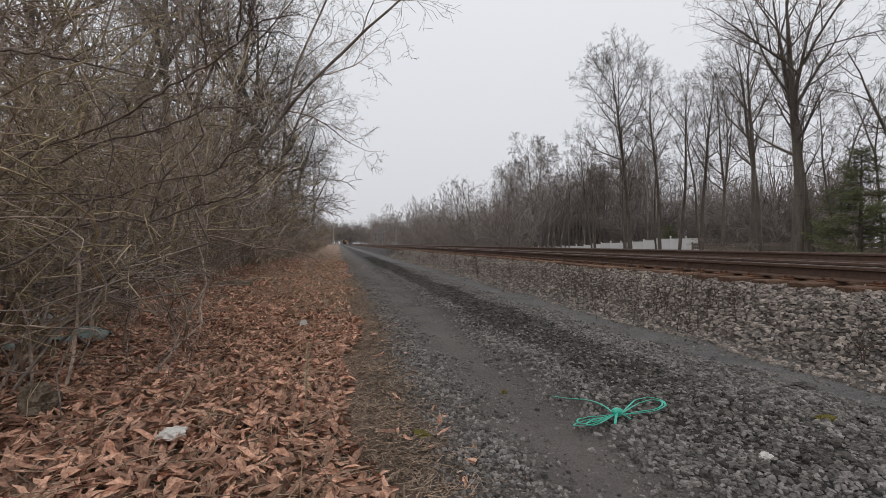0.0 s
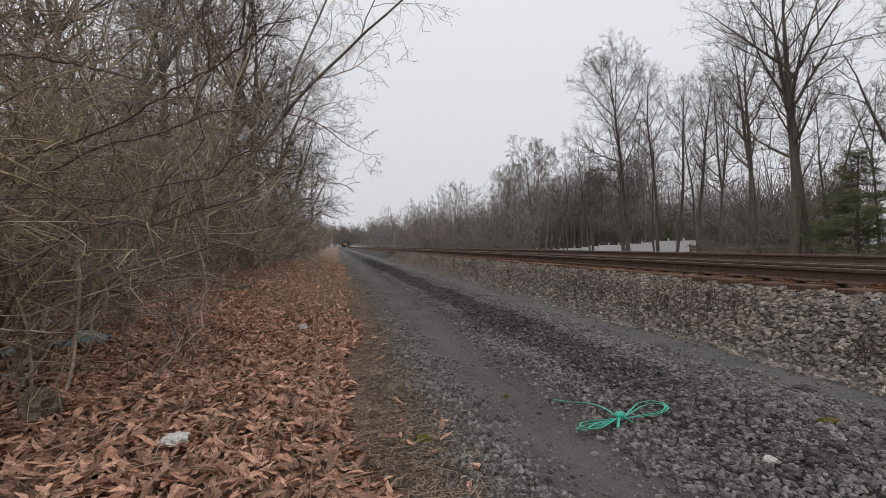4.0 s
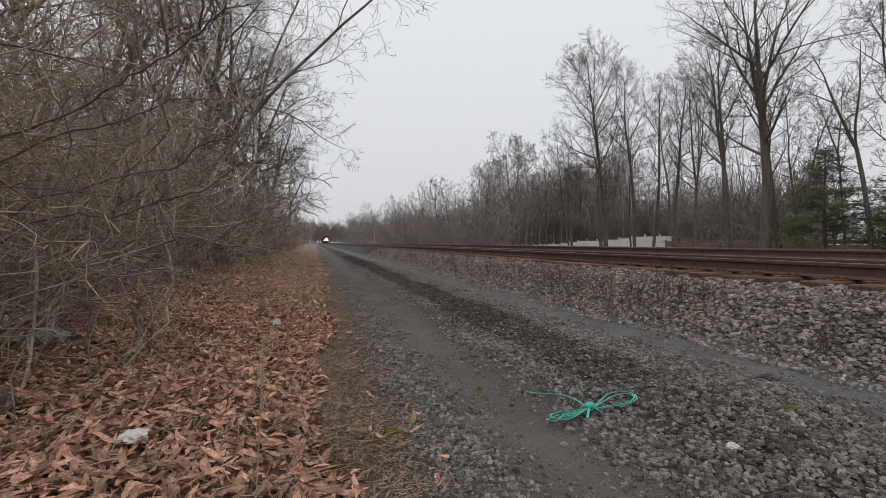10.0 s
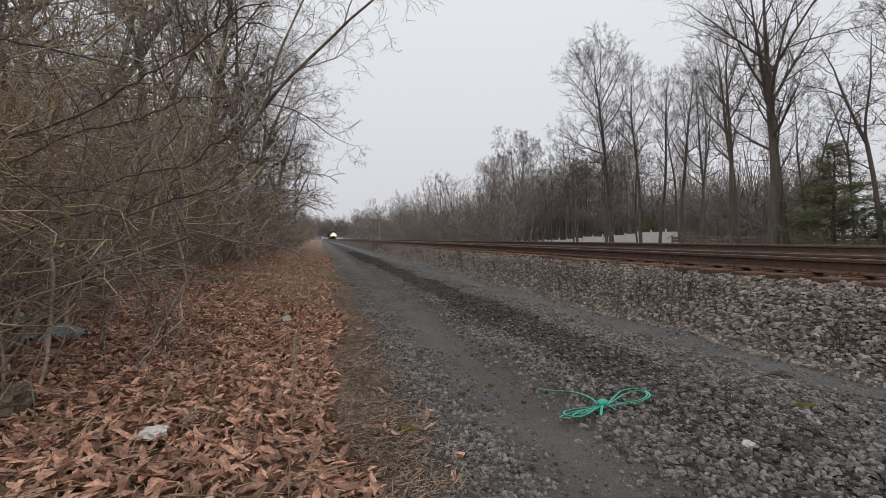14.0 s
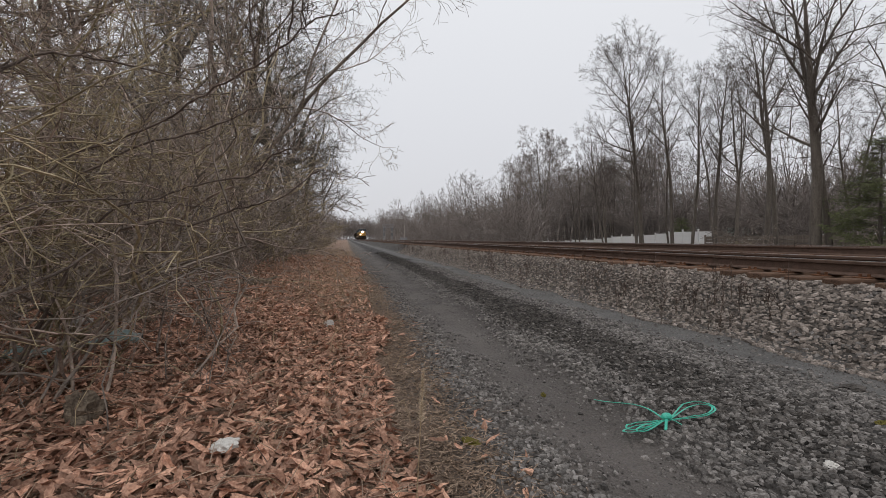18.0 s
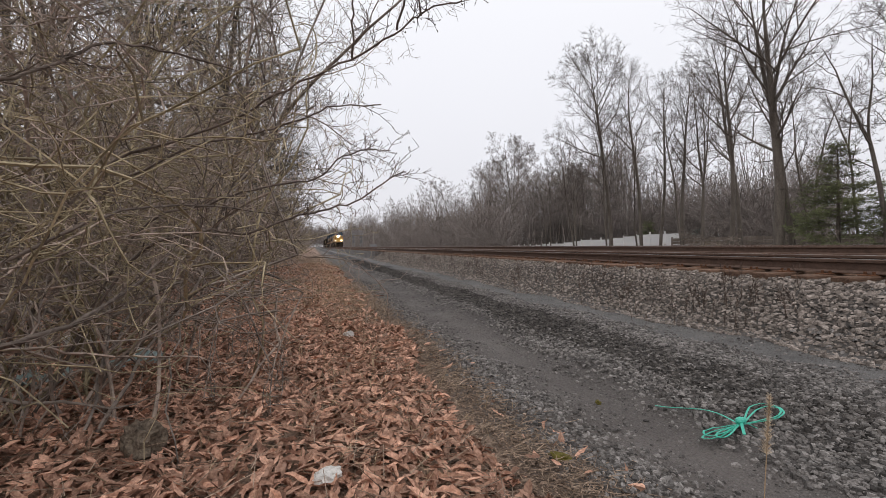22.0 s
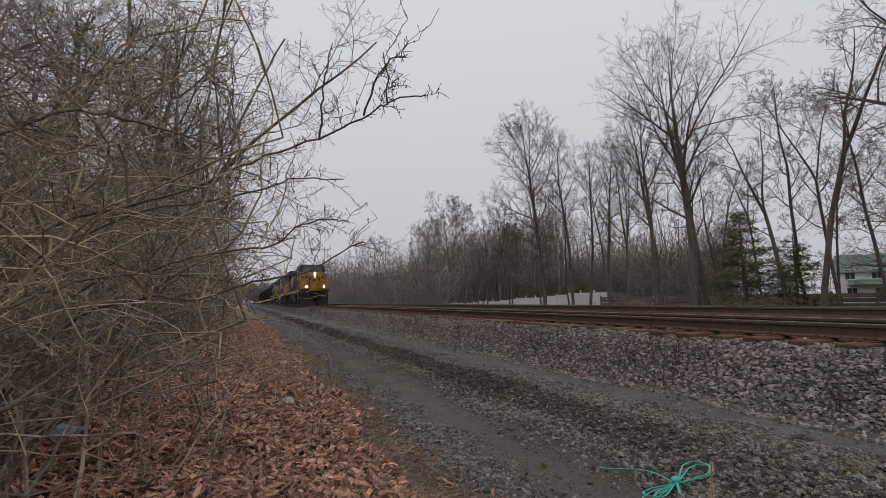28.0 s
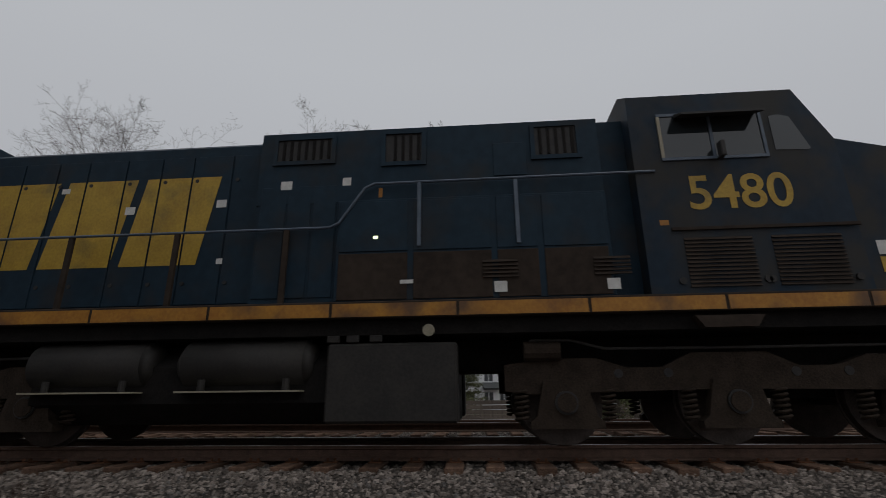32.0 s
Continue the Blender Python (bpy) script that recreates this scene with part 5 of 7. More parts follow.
sheet(-2.1, 4.55, 0.42, 0.3, 20, 1)
sheet(-2.5, 4.15, 0.3, 0.25, 60, 2)


def fallen_log():
    t = thing("fallen_log", "short rotten dark log with a broken end on dead leaves", "log", pose(-1.95, 9.9, float(ground_z(-1.95, 9.9)) + 0.06, 0, 0, 10))
    bm = bmesh.new()
    rng = random.Random(2)
    prev = None
    for i in range(9):
        x = -0.32 + i * 0.08
        ring = []
        for k in range(10):
            a = 2 * math.pi * k / 10
            r = 0.09 * (1 + rng.uniform(-0.15, 0.15))
            ring.append(bm.verts.new((x, math.cos(a) * r, math.sin(a) * r)))
        if prev:
            for k in range(10):
                bm.faces.new((prev[k], prev[(k + 1) % 10], ring[(k + 1) % 10], ring[k]))
        else:
            bm.faces.new(ring)
        prev = ring
    bm.faces.new(prev)
    part("log", bm, log_mat, t)
    bm = bmesh.new()
    rod(bm, (0.25, 0, 0.05), (0.42, 0.03, 0.12), 0.035, 6, 0.015)
    part("stub", bm, log_mat, t)


fallen_log()
branch = thing("fallen_branch", "crooked bare fallen branch lying across the leaves", "branch")
rng = random.Random(33)
lines = [[], [], []]
grow(rng, lines, Vector((-2.6, 3.2, -0.45)), Vector((0.9, 0.5, 0.12)), 1.3, 0.014, 0, [(12, 7, 60, 0.35, 0.16, 0.0, 0.2), (5, 3, 55, 0.5, 0.22, 0.0, 0.2), (3, 0, 40, 0.5, 0.2, 0.0)], 0.009, 0.0015)
link("stem", tube_along("stem", [(Vector(lines[0][0][:3]), lines[0][0][3])] + [(Vector(s[4:7]), s[7]) for s in lines[0]], bark_left, 7), branch)
link("twig_tangle", tubes("twig_tangle", lines[1] + lines[2], bark_left, 4), branch)["kind"] = "stuff"


def foxtail(x, y, top, seed):
    """One dry foxtail stalk with a bristly head."""
    rng = random.Random(seed)
    t = thing("foxtail_grass", "single dry straw-coloured foxtail grass stalk with a bristly head", "grass")
    z0 = float(ground_z(x, y))
    root, tip = Vector((x - 0.04, y + 0.02, z0)), Vector((x, y, top))
    link("stem", tubes("stem", [(*root, 0.0015, *root.lerp(tip, 0.5), 0.0012), (*root.lerp(tip, 0.5), 0.0012, *tip, 0.001)], straw, 4), t)
    segs = []
    base = tip - (tip - root).normalized() * 0.095
    for i in range(300):
        f = rng.random()
        p = base.lerp(tip, f)
        d = Vector((rng.gauss(0, 1), rng.gauss(0, 1), 0.9)).normalized() * rng.uniform(0.006, 0.013) * (1.1 - 0.6 * f)
        segs.append((*p, 0.0005, *(p + d), 0.0002))
    link("head", tubes("head", segs, straw_pale, 3), t, "bristly straw-coloured seed head")


foxtail(-0.058, 0.988, 0.035, 1)


def weeds():
    """Dead weed stalks on the ballast bank, the taller ones as things."""
    rng = random.Random(12)

    def stalk(segs, x, y, h, n):
        z = float(ground_z(x, y)) - 0.02
        p = Vector((x, y, z))
        d = Vector((rng.gauss(0, 0.1), rng.gauss(0, 0.1), 1)).normalized()
        spec = [(6, n, 32, 0.34, 0.05, 0.01, 0.3), (3, 2, 35, 0.5, 0.1, 0.05, 0.2), (2, 0, 30, 0.5, 0.1, 0.0)]
        s = [[], [], []]
        grow(rng, s, p, d, h, 0.005, 0, spec, 0.012, 0.002)
        for lv in s:
            segs += lv
    for x, y, h in [(4.55, 4.72, 0.42), (4.45, 5.9, 0.3), (4.3, 3.18, 0.42), (4.7, 5.3, 0.32), (4.6, 8.6, 0.45), (4.5, 12.1, 0.6), (4.5, 7.6, 0.3)]:
        t = thing("weed_stalk", "dead dark brown branching weed standing in the ballast", "weed", group="weeds on the ballast")
        segs = []
        for k in range(3):
            stalk(segs, x + rng.gauss(0, 0.03), y + rng.gauss(0, 0.03), h * rng.uniform(0.7, 1), 7)
        link("stalk_tangle", tubes("stalk_tangle", segs, weed_mat, 4), t)["kind"] = "stuff"
    segs = []
    for i in range(340):
        y = 5.0 + 40 * rng.random() ** 1.4
        stalk(segs, 4.5 + rng.gauss(0, 0.3), y, rng.uniform(0.15, 0.55), 5)
    ob = link("dead_weeds", tubes("dead_weeds", segs, weed_mat, 3))
    tagged(ob, "sparse dead brown weeds along the ballast shoulder", "weeds", kind="stuff")


weeds()


def dry_grass():
    rng = np.random.default_rng(6)
    segs = []
    n = 3600
    y = 1.2 + 40 * rng.random(n) ** 1.6
    x = rng.normal(-0.15, 0.35, n) - 0.02 * y * rng.random(n) * 2
    far = rng.random(n) < 0.35
    x = np.where(far, rng.uniform(-2.6, 0.3, n), x)
    z = ground_z(x, y)
    x = np.where((x > -0.25) & (y < 7) & (rng.random(n) < 0.85), rng.uniform(-2.4, -0.3, n), x)
    h = rng.uniform(0.05, 0.22, n) * np.where(rng.random(n) < 0.06, 1.9, 1.0) * np.clip(y / 6, 0.5, 1.2)
    lx, ly = rng.normal(0, 0.65, n) * h, rng.normal(0, 0.65, n) * h
    for i in range(n):
        segs.append((x[i], y[i], z[i], 0.0022, x[i] + lx[i] * 0.4, y[i] + ly[i] * 0.4, z[i] + h[i] * 0.7, 0.0018))
        segs.append((x[i] + lx[i] * 0.4, y[i] + ly[i] * 0.4, z[i] + h[i] * 0.7, 0.0018, x[i] + lx[i], y[i] + ly[i], z[i] + h[i] * 0.9, 0.0006))
    ob = link("dry_grass", tubes("dry_grass", segs, straw, 3))
    tagged(ob, "thin dry straw grass on the verge", "grass", kind="stuff")
    segs = []
    n = 15000
    y = 0.6 + 14 * rng.random(n) ** 1.6
    x = np.where(rng.random(n) < 0.68, rng.normal(0.30, 0.17, n), rng.uniform(-3.2, 0.6, n))
    z = ground_z(x, y) + np.where(x > 0.0, rng.uniform(0.002, 0.02, n), rng.uniform(0.01, 0.09, n))
    a, l = rng.uniform(0, 6.28, n), np.where(x > 0.0, rng.uniform(0.015, 0.09, n), rng.uniform(0.04, 0.24, n))
    for i in range(n):
        mx, my = x[i] + math.cos(a[i]) * l[i], y[i] + math.sin(a[i]) * l[i]
        segs.append((x[i], y[i], z[i], 0.0025, mx, my, z[i] + (rng.uniform(-0.005, 0.02) if x[i] > 0 else rng.uniform(-0.02, 0.05)), 0.0013))
    ob = link("fallen_twigs", tubes("fallen_twigs", segs, debris, 3))
    tagged(ob, "broken twigs scattered over the leaves", "twigs", kind="stuff")


dry_grass()


# ---- leaf litter ----
def leaf_template(seed):
    """A long lobed oak leaf: a bent midrib and two wavy edges that curl up or down."""
    rng = np.random.default_rng(seed)
    u = np.array([0, 0.2, 0.38, 0.56, 0.76, 1.0])
    n = len(u)
    w = np.array([0.015, 0.11, 0.155, 0.13, 0.135, 0.015]) * rng.uniform(0.8, 1.2, n)
    curl = rng.uniform(-0.9, 1.2)
    bend = rng.uniform(-0.5, 0.6)
    sway = rng.uniform(-0.18, 0.18)
    mid = np.stack([u - 0.5, sway * (u - 0.5) ** 2 * 2, bend * (u - 0.5) ** 2 + rng.normal(0, 0.012, n)], 1)
    lo = mid + np.stack([rng.normal(0, 0.02, n), -w, np.abs(w) * curl + rng.normal(0, 0.012, n)], 1)
    hi = mid + np.stack([rng.normal(0, 0.02, n), w, np.abs(w) * curl * rng.uniform(0.3, 1.4) + rng.normal(0, 0.012, n)], 1)
    v = np.concatenate([mid, lo, hi])
    f = []
    for i in range(n - 1):
        f += [(i, i + 1, n + i + 1, n + i), (i, 2 * n + i, 2 * n + i + 1, i + 1)]
    return v, f


def leaf_litter():
    rng = np.random.default_rng(15)
    temps = [leaf_template(i) for i in range(8)]
    near_me = [mesh_from("leaf", v * np.array([0.115, 0.10, 0.115]), f, leaf_part) for v, f in temps]
    vs, fs, base = [], [], 0
    root = thing("leaf_litter", "thick litter of curled rust-brown dead oak leaves", "leaves", kind="stuff")
    for k in range(8):
        n = 7400
        y = np.where(rng.random(n) < 0.62, rng.uniform(-0.5, 6.5, n), 4 + 24 * rng.random(n) ** 1.3)
        x = rng.uniform(-4.2, 0.45, n)
        off = rng.random(n)
        y = np.where(off < 0.12, rng.uniform(-9, 0, n), y)
        x = np.where((off > 0.06) & (off < 0.18), -4.2 - 5.5 * rng.random(n) ** 1.5, x)
        edge = rng.random(n)
        x = np.where(edge < 0.002, rng.uniform(0.0, 0.7, n), x)
        keep = (x < 0.08 + 0.10 * np.sin(y * 1.3) + 0.05 * np.sin(y * 4.1) + 0.015 * y) | (edge < 0.002)
        keep &= ~((y > 12) & (rng.random(n) < 0.3))
        x, y = x[keep], y[keep]
        n = len(x)
        z = ground_z(x, y) + rng.uniform(0.004, 0.05, n)
        s = rng.uniform(0.05, 0.118, n) * np.where(y > 6, 1.3, 1.0)
        v, f = scatter("leaf", temps[k][0], temps[k][1], np.stack([x, y, z], 1), turns(rng, n, 0.42), np.stack([s * rng.uniform(0.85, 1.25, n), s, s], 1), None)
        vs.append(v)
        fs.append(f + base)
        base += len(v)
    link("leaves", mesh_from("leaves", np.concatenate(vs), np.concatenate(fs), leaf_dead), root)["kind"] = "stuff"
    n = 900
    for k in range(8):
        y = 0.8 + 9 * rng.random(n) ** 1.3
        x = rng.normal(0.26, 0.18, n)
        z = ground_z(x, y) + rng.uniform(0.002, 0.012, n)
        s = rng.uniform(0.012, 0.045, n)
        v, f = scatter("leaf", temps[k][0], temps[k][1], np.stack([x, y, z], 1), turns(rng, n, 0.3), np.stack([s, s, s], 1), None)
        vs.append(v)
        fs.append(f + base)
        base += len(v)
    link("leaf_crumbs", mesh_from("leaf_crumbs", np.concatenate(vs[8:]), np.concatenate(fs[8:]) - fs[8].min(), leaf_crumb), root)["kind"] = "stuff"
    n = 280
    x, y = rng.uniform(-1.7, 0.05, n), rng.uniform(1.1, 3.0, n)
    rot = turns(rng, n, 0.38)
    for i in range(n):
        m = Matrix(rot[i].tolist()).to_4x4()
        m.translation = (x[i], y[i], float(ground_z(x[i], y[i])) + 0.045)
        link("leaf", near_me[i % 8], root, m=m)


leaf_litter()


# ---- loose stone ----
def stone_template(seed):
    """A flat angular stone: an uneven ring, a smaller tilted top, no underside."""
    rng = np.random.default_rng(seed)
    n = 6
    a = (np.arange(n) + rng.uniform(-0.28, 0.28, n)) * 2 * math.pi / n
    r = rng.uniform(0.55, 1.0, n)
    k = rng.uniform(0.62, 0.88, n)
    h = rng.uniform(0.20, 0.44)
    tx, ty = rng.uniform(-0.16, 0.16, 2)
    low = np.stack([r * np.cos(a), 0.74 * r * np.sin(a), np.full(n, -0.25)], 1)
    top = np.stack([low[:, 0] * k, low[:, 1] * k, h + tx * low[:, 0] + ty * low[:, 1] + rng.uniform(-0.06, 0.06, n)], 1)
    f = []
    for i in range(n):
        j = (i + 1) % n
        f += [(i, j, n + j), (i, n + j, n + i)]
    f += [(n, n + i, n + i + 1) for i in range(1, n - 1)]
    return np.concatenate([low, top]), f


def stones(name, n, draw, size, mat, label, seed, parts=0, part_box=None):
    rng = np.random.default_rng(seed)
    temps = [stone_template(seed * 10 + i) for i in range(6)]
    vs, fs, base = [], [], 0
    root = thing(name, label, "ballast", kind="stuff")
    x_all, y_all = draw(rng, n)
    cell = (size[0] + size[1]) * 0.62
    keys = np.stack([np.floor(x_all / cell), np.floor(y_all / cell)], 1)
    first = np.sort(np.unique(keys, axis=0, return_index=True)[1])
    x_all, y_all = x_all[first], y_all[first]
    for k, (v0, f0) in enumerate(temps):
        x, y = x_all[k::6], y_all[k::6]
        m = len(x)
        s = rng.uniform(size[0], size[1], m) * np.where(rng.random(m) < 0.12, 1.3, 1.0)
        z = ground_z(x, y) + s * 0.12
        v, f = scatter("stone", v0, f0, np.stack([x, y, z], 1), turns(rng, m, 0.24), np.stack([s, s, s], 1), None)
        vs.append(v)
        fs.append(f + base)
        base += len(v)
    link("stones", mesh_from("stones", np.concatenate(vs), np.concatenate(fs), mat), root)["kind"] = "stuff"
    if parts:
        meshes = [mesh_from("stone", v * (size[0] + size[1]) * 0.62, f, stone_part) for v, f in temps]
        x, y = rng.uniform(part_box[0], part_box[1], parts), rng.uniform(part_box[2], part_box[3], parts)
        rot = turns(rng, parts, 0.3)
        for i in range(parts):
            mm = Matrix(rot[i].tolist()).to_4x4()
            mm.translation = (x[i], y[i], float(ground_z(x[i], y[i])) + 0.012)
            link("stone", meshes[i % 6], root, m=mm)


def on_bank(rng, m):
    y = np.where(rng.random(m) < 0.76, rng.uniform(-9, 8, m), rng.uniform(6, 42, m))
    return rng.uniform(4.05, 5.45, m) - 0.1 * np.abs(np.sin(1.3 * y)), y


def in_middle(rng, m):
    """The ridge between the ruts, thinning out raggedly to both sides."""
    y = np.where(rng.random(m) < 0.76, rng.uniform(-7, 6, m), rng.uniform(5, 22, m))
    x = rng.uniform(1.45, 3.7, m)
    edge = 0.07 * np.sin(1.9 * y) + 0.05 * np.sin(4.3 * y + 1)
    lean = np.clip(np.minimum((x - 1.58 - edge) / 0.25, (3.5 + edge - x) / 0.3), 0.04, 1.0)
    lean = np.where((np.abs(x - 2.38) < 0.33) & (y > 3.2), lean * 0.06, lean)
    keep = rng.random(m) < lean
    return x[keep], y[keep]


def dark_middle(rng, m):
    """The coal-dark strip beside the rut, broad far off and broken up near by."""
    y = np.where(rng.random(m) < 0.6, 1.8 + 6.5 * rng.random(m) ** 0.8, rng.uniform(7, 40, m))
    x = 2.38 + rng.uniform(-1, 1, m) * np.clip(0.14 + 0.06 * y, 0, 0.36) + 0.06 * np.sin(1.7 * y) + rng.normal(0, 0.07, m)
    return x, y


def by_rut(rng, m):
    y = np.where(rng.random(m) < 0.75, rng.uniform(-6, 5, m), rng.uniform(4, 16, m))
    return np.where(rng.random(m) < 0.72, rng.normal(0.74, 0.14, m), rng.uniform(0.4, 4.0, m)), y


def in_ruts(rng, m):
    y = np.where(rng.random(m) < 0.75, rng.uniform(-6, 6, m), rng.uniform(5, 20, m))
    return np.where(rng.random(m) < 0.65, rng.normal(1.3, 0.22, m), rng.normal(3.72, 0.16, m)), y


def between(rng, m):
    y = np.where(rng.random(m) < 0.7, rng.uniform(-9, 10, m), rng.uniform(6, 32, m))
    return np.where(rng.random(m) < 0.6, rng.uniform(5.3, 7.9, m), rng.uniform(7.9, 12.2, m)), y


stones("ballast_bank", 140000, on_bank, (0.020, 0.046), stone_brown, "grey-brown crushed stone ballast sloping up to the track", 1, 280, (4.15, 5.2, -1.5, 4.5))
stones("lane_stones", 150000, in_middle, (0.012, 0.034), stone_grey, "flat grey stones between the lane's ruts", 2, 290, (1.75, 3.3, 1.2, 4.0))
stones("dark_stones", 60000, dark_middle, (0.013, 0.036), stone_dark, "coal-dark stones along the middle of the lane", 3)
stones("lane_edge_stones", 28000, by_rut, (0.008, 0.026), stone_grey, "small grey stones along the lane's edge", 4)
stones("rut_grit", 24000, in_ruts, (0.003, 0.010), stone_grey, "fine grit and small stones pressed into the wheel ruts", 6)
stones("track_ballast", 26000, between, (0.026, 0.056), stone_brown, "grey-brown ballast between and around the ties", 5)


# ---- the train ----
def lettering(text, size, mat, parent, m, name, label):
    cu = bpy.data.curves.new(name, "FONT")
    cu.body = text
    cu.size = size
    cu.extrude = 0.002
    cu.offset = 0.012 * size
    cu.align_x = "CENTER"
    tmp = new(name, cu)
    me = bpy.data.meshes.new_from_object(tmp.evaluated_get(bpy.context.evaluated_depsgraph_get()))
    bpy.data.objects.remove(tmp)
    me.materials.clear()
    me.materials.append(mat)
    ob = link(name, me, parent, label)
    ob.matrix_basis = m
    return ob


SIDE = {-1: lambda x, y, z: Matrix(((0, 0, -1, x), (-1, 0, 0, y), (0, 1, 0, z), (0, 0, 0, 1))),
        1: lambda x, y, z: Matrix(((0, 0, 1, x), (1, 0, 0, y), (0, 1, 0, z), (0, 0, 0, 1)))}


def wheelset(parent, u):
    bm = bmesh.new()
    rod(bm, (-0.8, u, 0.535), (0.8, u, 0.535), 0.09, 12)
    w = part("axle", bm, wheel_mat, parent)
    for s in (-1, 1):
        bm = bmesh.new()
        a, b = s * 0.69, s * 0.80
        rod(bm, (a, u, 0.535), (b, u, 0.535), 0.535, 28)
        rod(bm, (s * 0.67, u, 0.535), (s * 0.69, u, 0.535), 0.56, 28)
        part("wheel", bm, wheel_mat, w)


def truck(parent, uc):
    bm = bmesh.new()
    box(bm, -0.6, 0.6, uc - 2.2, uc + 2.2, 0.55, 1.0)
    t = part("truck", bm, loco_under, parent, "brown dusty three-axle truck")
    for s in (-1, 1):
        x0, x1 = s * 1.02, s * 1.18
        bm = bmesh.new()
        prism(bm, [(uc - 2.75, 0.98), (uc - 2.2, 1.05), (uc - 1.6, 1.05), (uc - 1.25, 0.93), (uc - 0.8, 0.93), (uc - 0.45, 1.10), (uc + 0.45, 1.10), (uc + 0.8, 0.93), (uc + 1.25, 0.93), (uc + 1.6, 1.05), (uc + 2.2, 1.05), (uc + 2.75, 0.98),
                   (uc + 2.75, 0.66), (uc + 2.4, 0.62), (uc + 1.55, 0.64), (uc + 0.5, 0.66), (uc - 0.5, 0.66), (uc - 1.55, 0.64), (uc - 2.4, 0.62), (uc - 2.75, 0.66)], "x", x0, x1)
        frame_ob = part("side_frame", bm, loco_truck, t, "cast side frame caked in brown dust")
        # Black discs on the solid frame stand in for the shade inside its holes.
        for du in (-1.35, 1.35, -0.75, 0.75):
            bm = bmesh.new()
            rod(bm, (x1 + s * 0.001, uc + du, 0.86), (x1 + s * 0.012, uc + du, 0.86), 0.055, 12)
            part("frame_hole", bm, loco_dark, frame_ob)
        for du in (-2.02, 0.0, 2.02):
            bm = bmesh.new()
            prism(bm, [(uc + du - 0.26, 0.78), (uc + du + 0.26, 0.78), (uc + du + 0.36, 0.36), (uc + du + 0.44, 0.30), (uc + du + 0.44, 0.22), (uc + du - 0.44, 0.22), (uc + du - 0.44, 0.30), (uc + du - 0.36, 0.36)], "x", s * 1.08, s * 1.24)
            jb = part("journal_box", bm, loco_truck, t)
            bm = bmesh.new()
            rod(bm, (s * 1.24, uc + du, 0.52), (s * 1.27, uc + du, 0.52), 0.14, 20)
            part("journal_ring", bm, loco_dark, jb)
            bm = bmesh.new()
            rod(bm, (s * 1.24, uc + du, 0.52), (s * 1.29, uc + du, 0.52), 0.115, 20)
            part("journal_cap", bm, loco_truck, jb)
            for e in (-0.53, 0.53):
                coil = [(Vector((s * 1.13 + 0.078 * math.cos(k * 0.785), uc + du + e + 0.078 * math.sin(k * 0.785), 0.31 + k * 0.0078)), 0.019) for k in range(49)]
                link("spring", tube_along("spring", coil, loco_truck, 5), t, "heavy coil spring")
        bm = bmesh.new()
        rod(bm, (s * 1.2, uc + 2.05, 1.14), (s * 1.2, uc + 2.5, 1.14), 0.12, 12)
        part("brake_cylinder", bm, loco_truck, t)
        bm = bmesh.new()
        pipe(bm, [(s * 1.22, uc + 2.45, 1.2), (s * 1.22, uc + 2.4, 1.28), (s * 1.22, uc + 1.9, 1.27), (s * 1.22, uc + 1.5, 1.16), (s * 1.22, uc - 0.3, 1.15), (s * 1.22, uc - 2.4, 1.16)], 0.018, 6)
        part("brake_pipe", bm, loco_tank, t)
    for du in (-2.02, 0.0, 2.02):
        wheelset(t, uc + du)


def block(poly, x, s, mat, parent, name, label):
    """A flat yellow shape on the hood side: polygons in (u, z)."""
    bm = bmesh.new()
    for p in poly:
        prism(bm, p, "x", x, x + s * 0.004)
    return part(name, bm, mat, parent, label)


def clip_u(poly, lo, hi):
    """A polygon in (u, z), cut to the band lo to hi."""
    for bound, sign in ((lo, 1), (hi, -1)):
        kept = []
        for p, q in zip(poly, poly[1:] + poly[:1]):
            a, b = sign * (p[0] - bound), sign * (q[0] - bound)
            if a >= 0:
                kept.append(p)
            if a * b < 0:
                f = a / (a - b)
                kept.append((p[0] + (q[0] - p[0]) * f, p[1] + (q[1] - p[1]) * f))
        poly = kept
        if len(poly) < 3:
            return []
    return poly


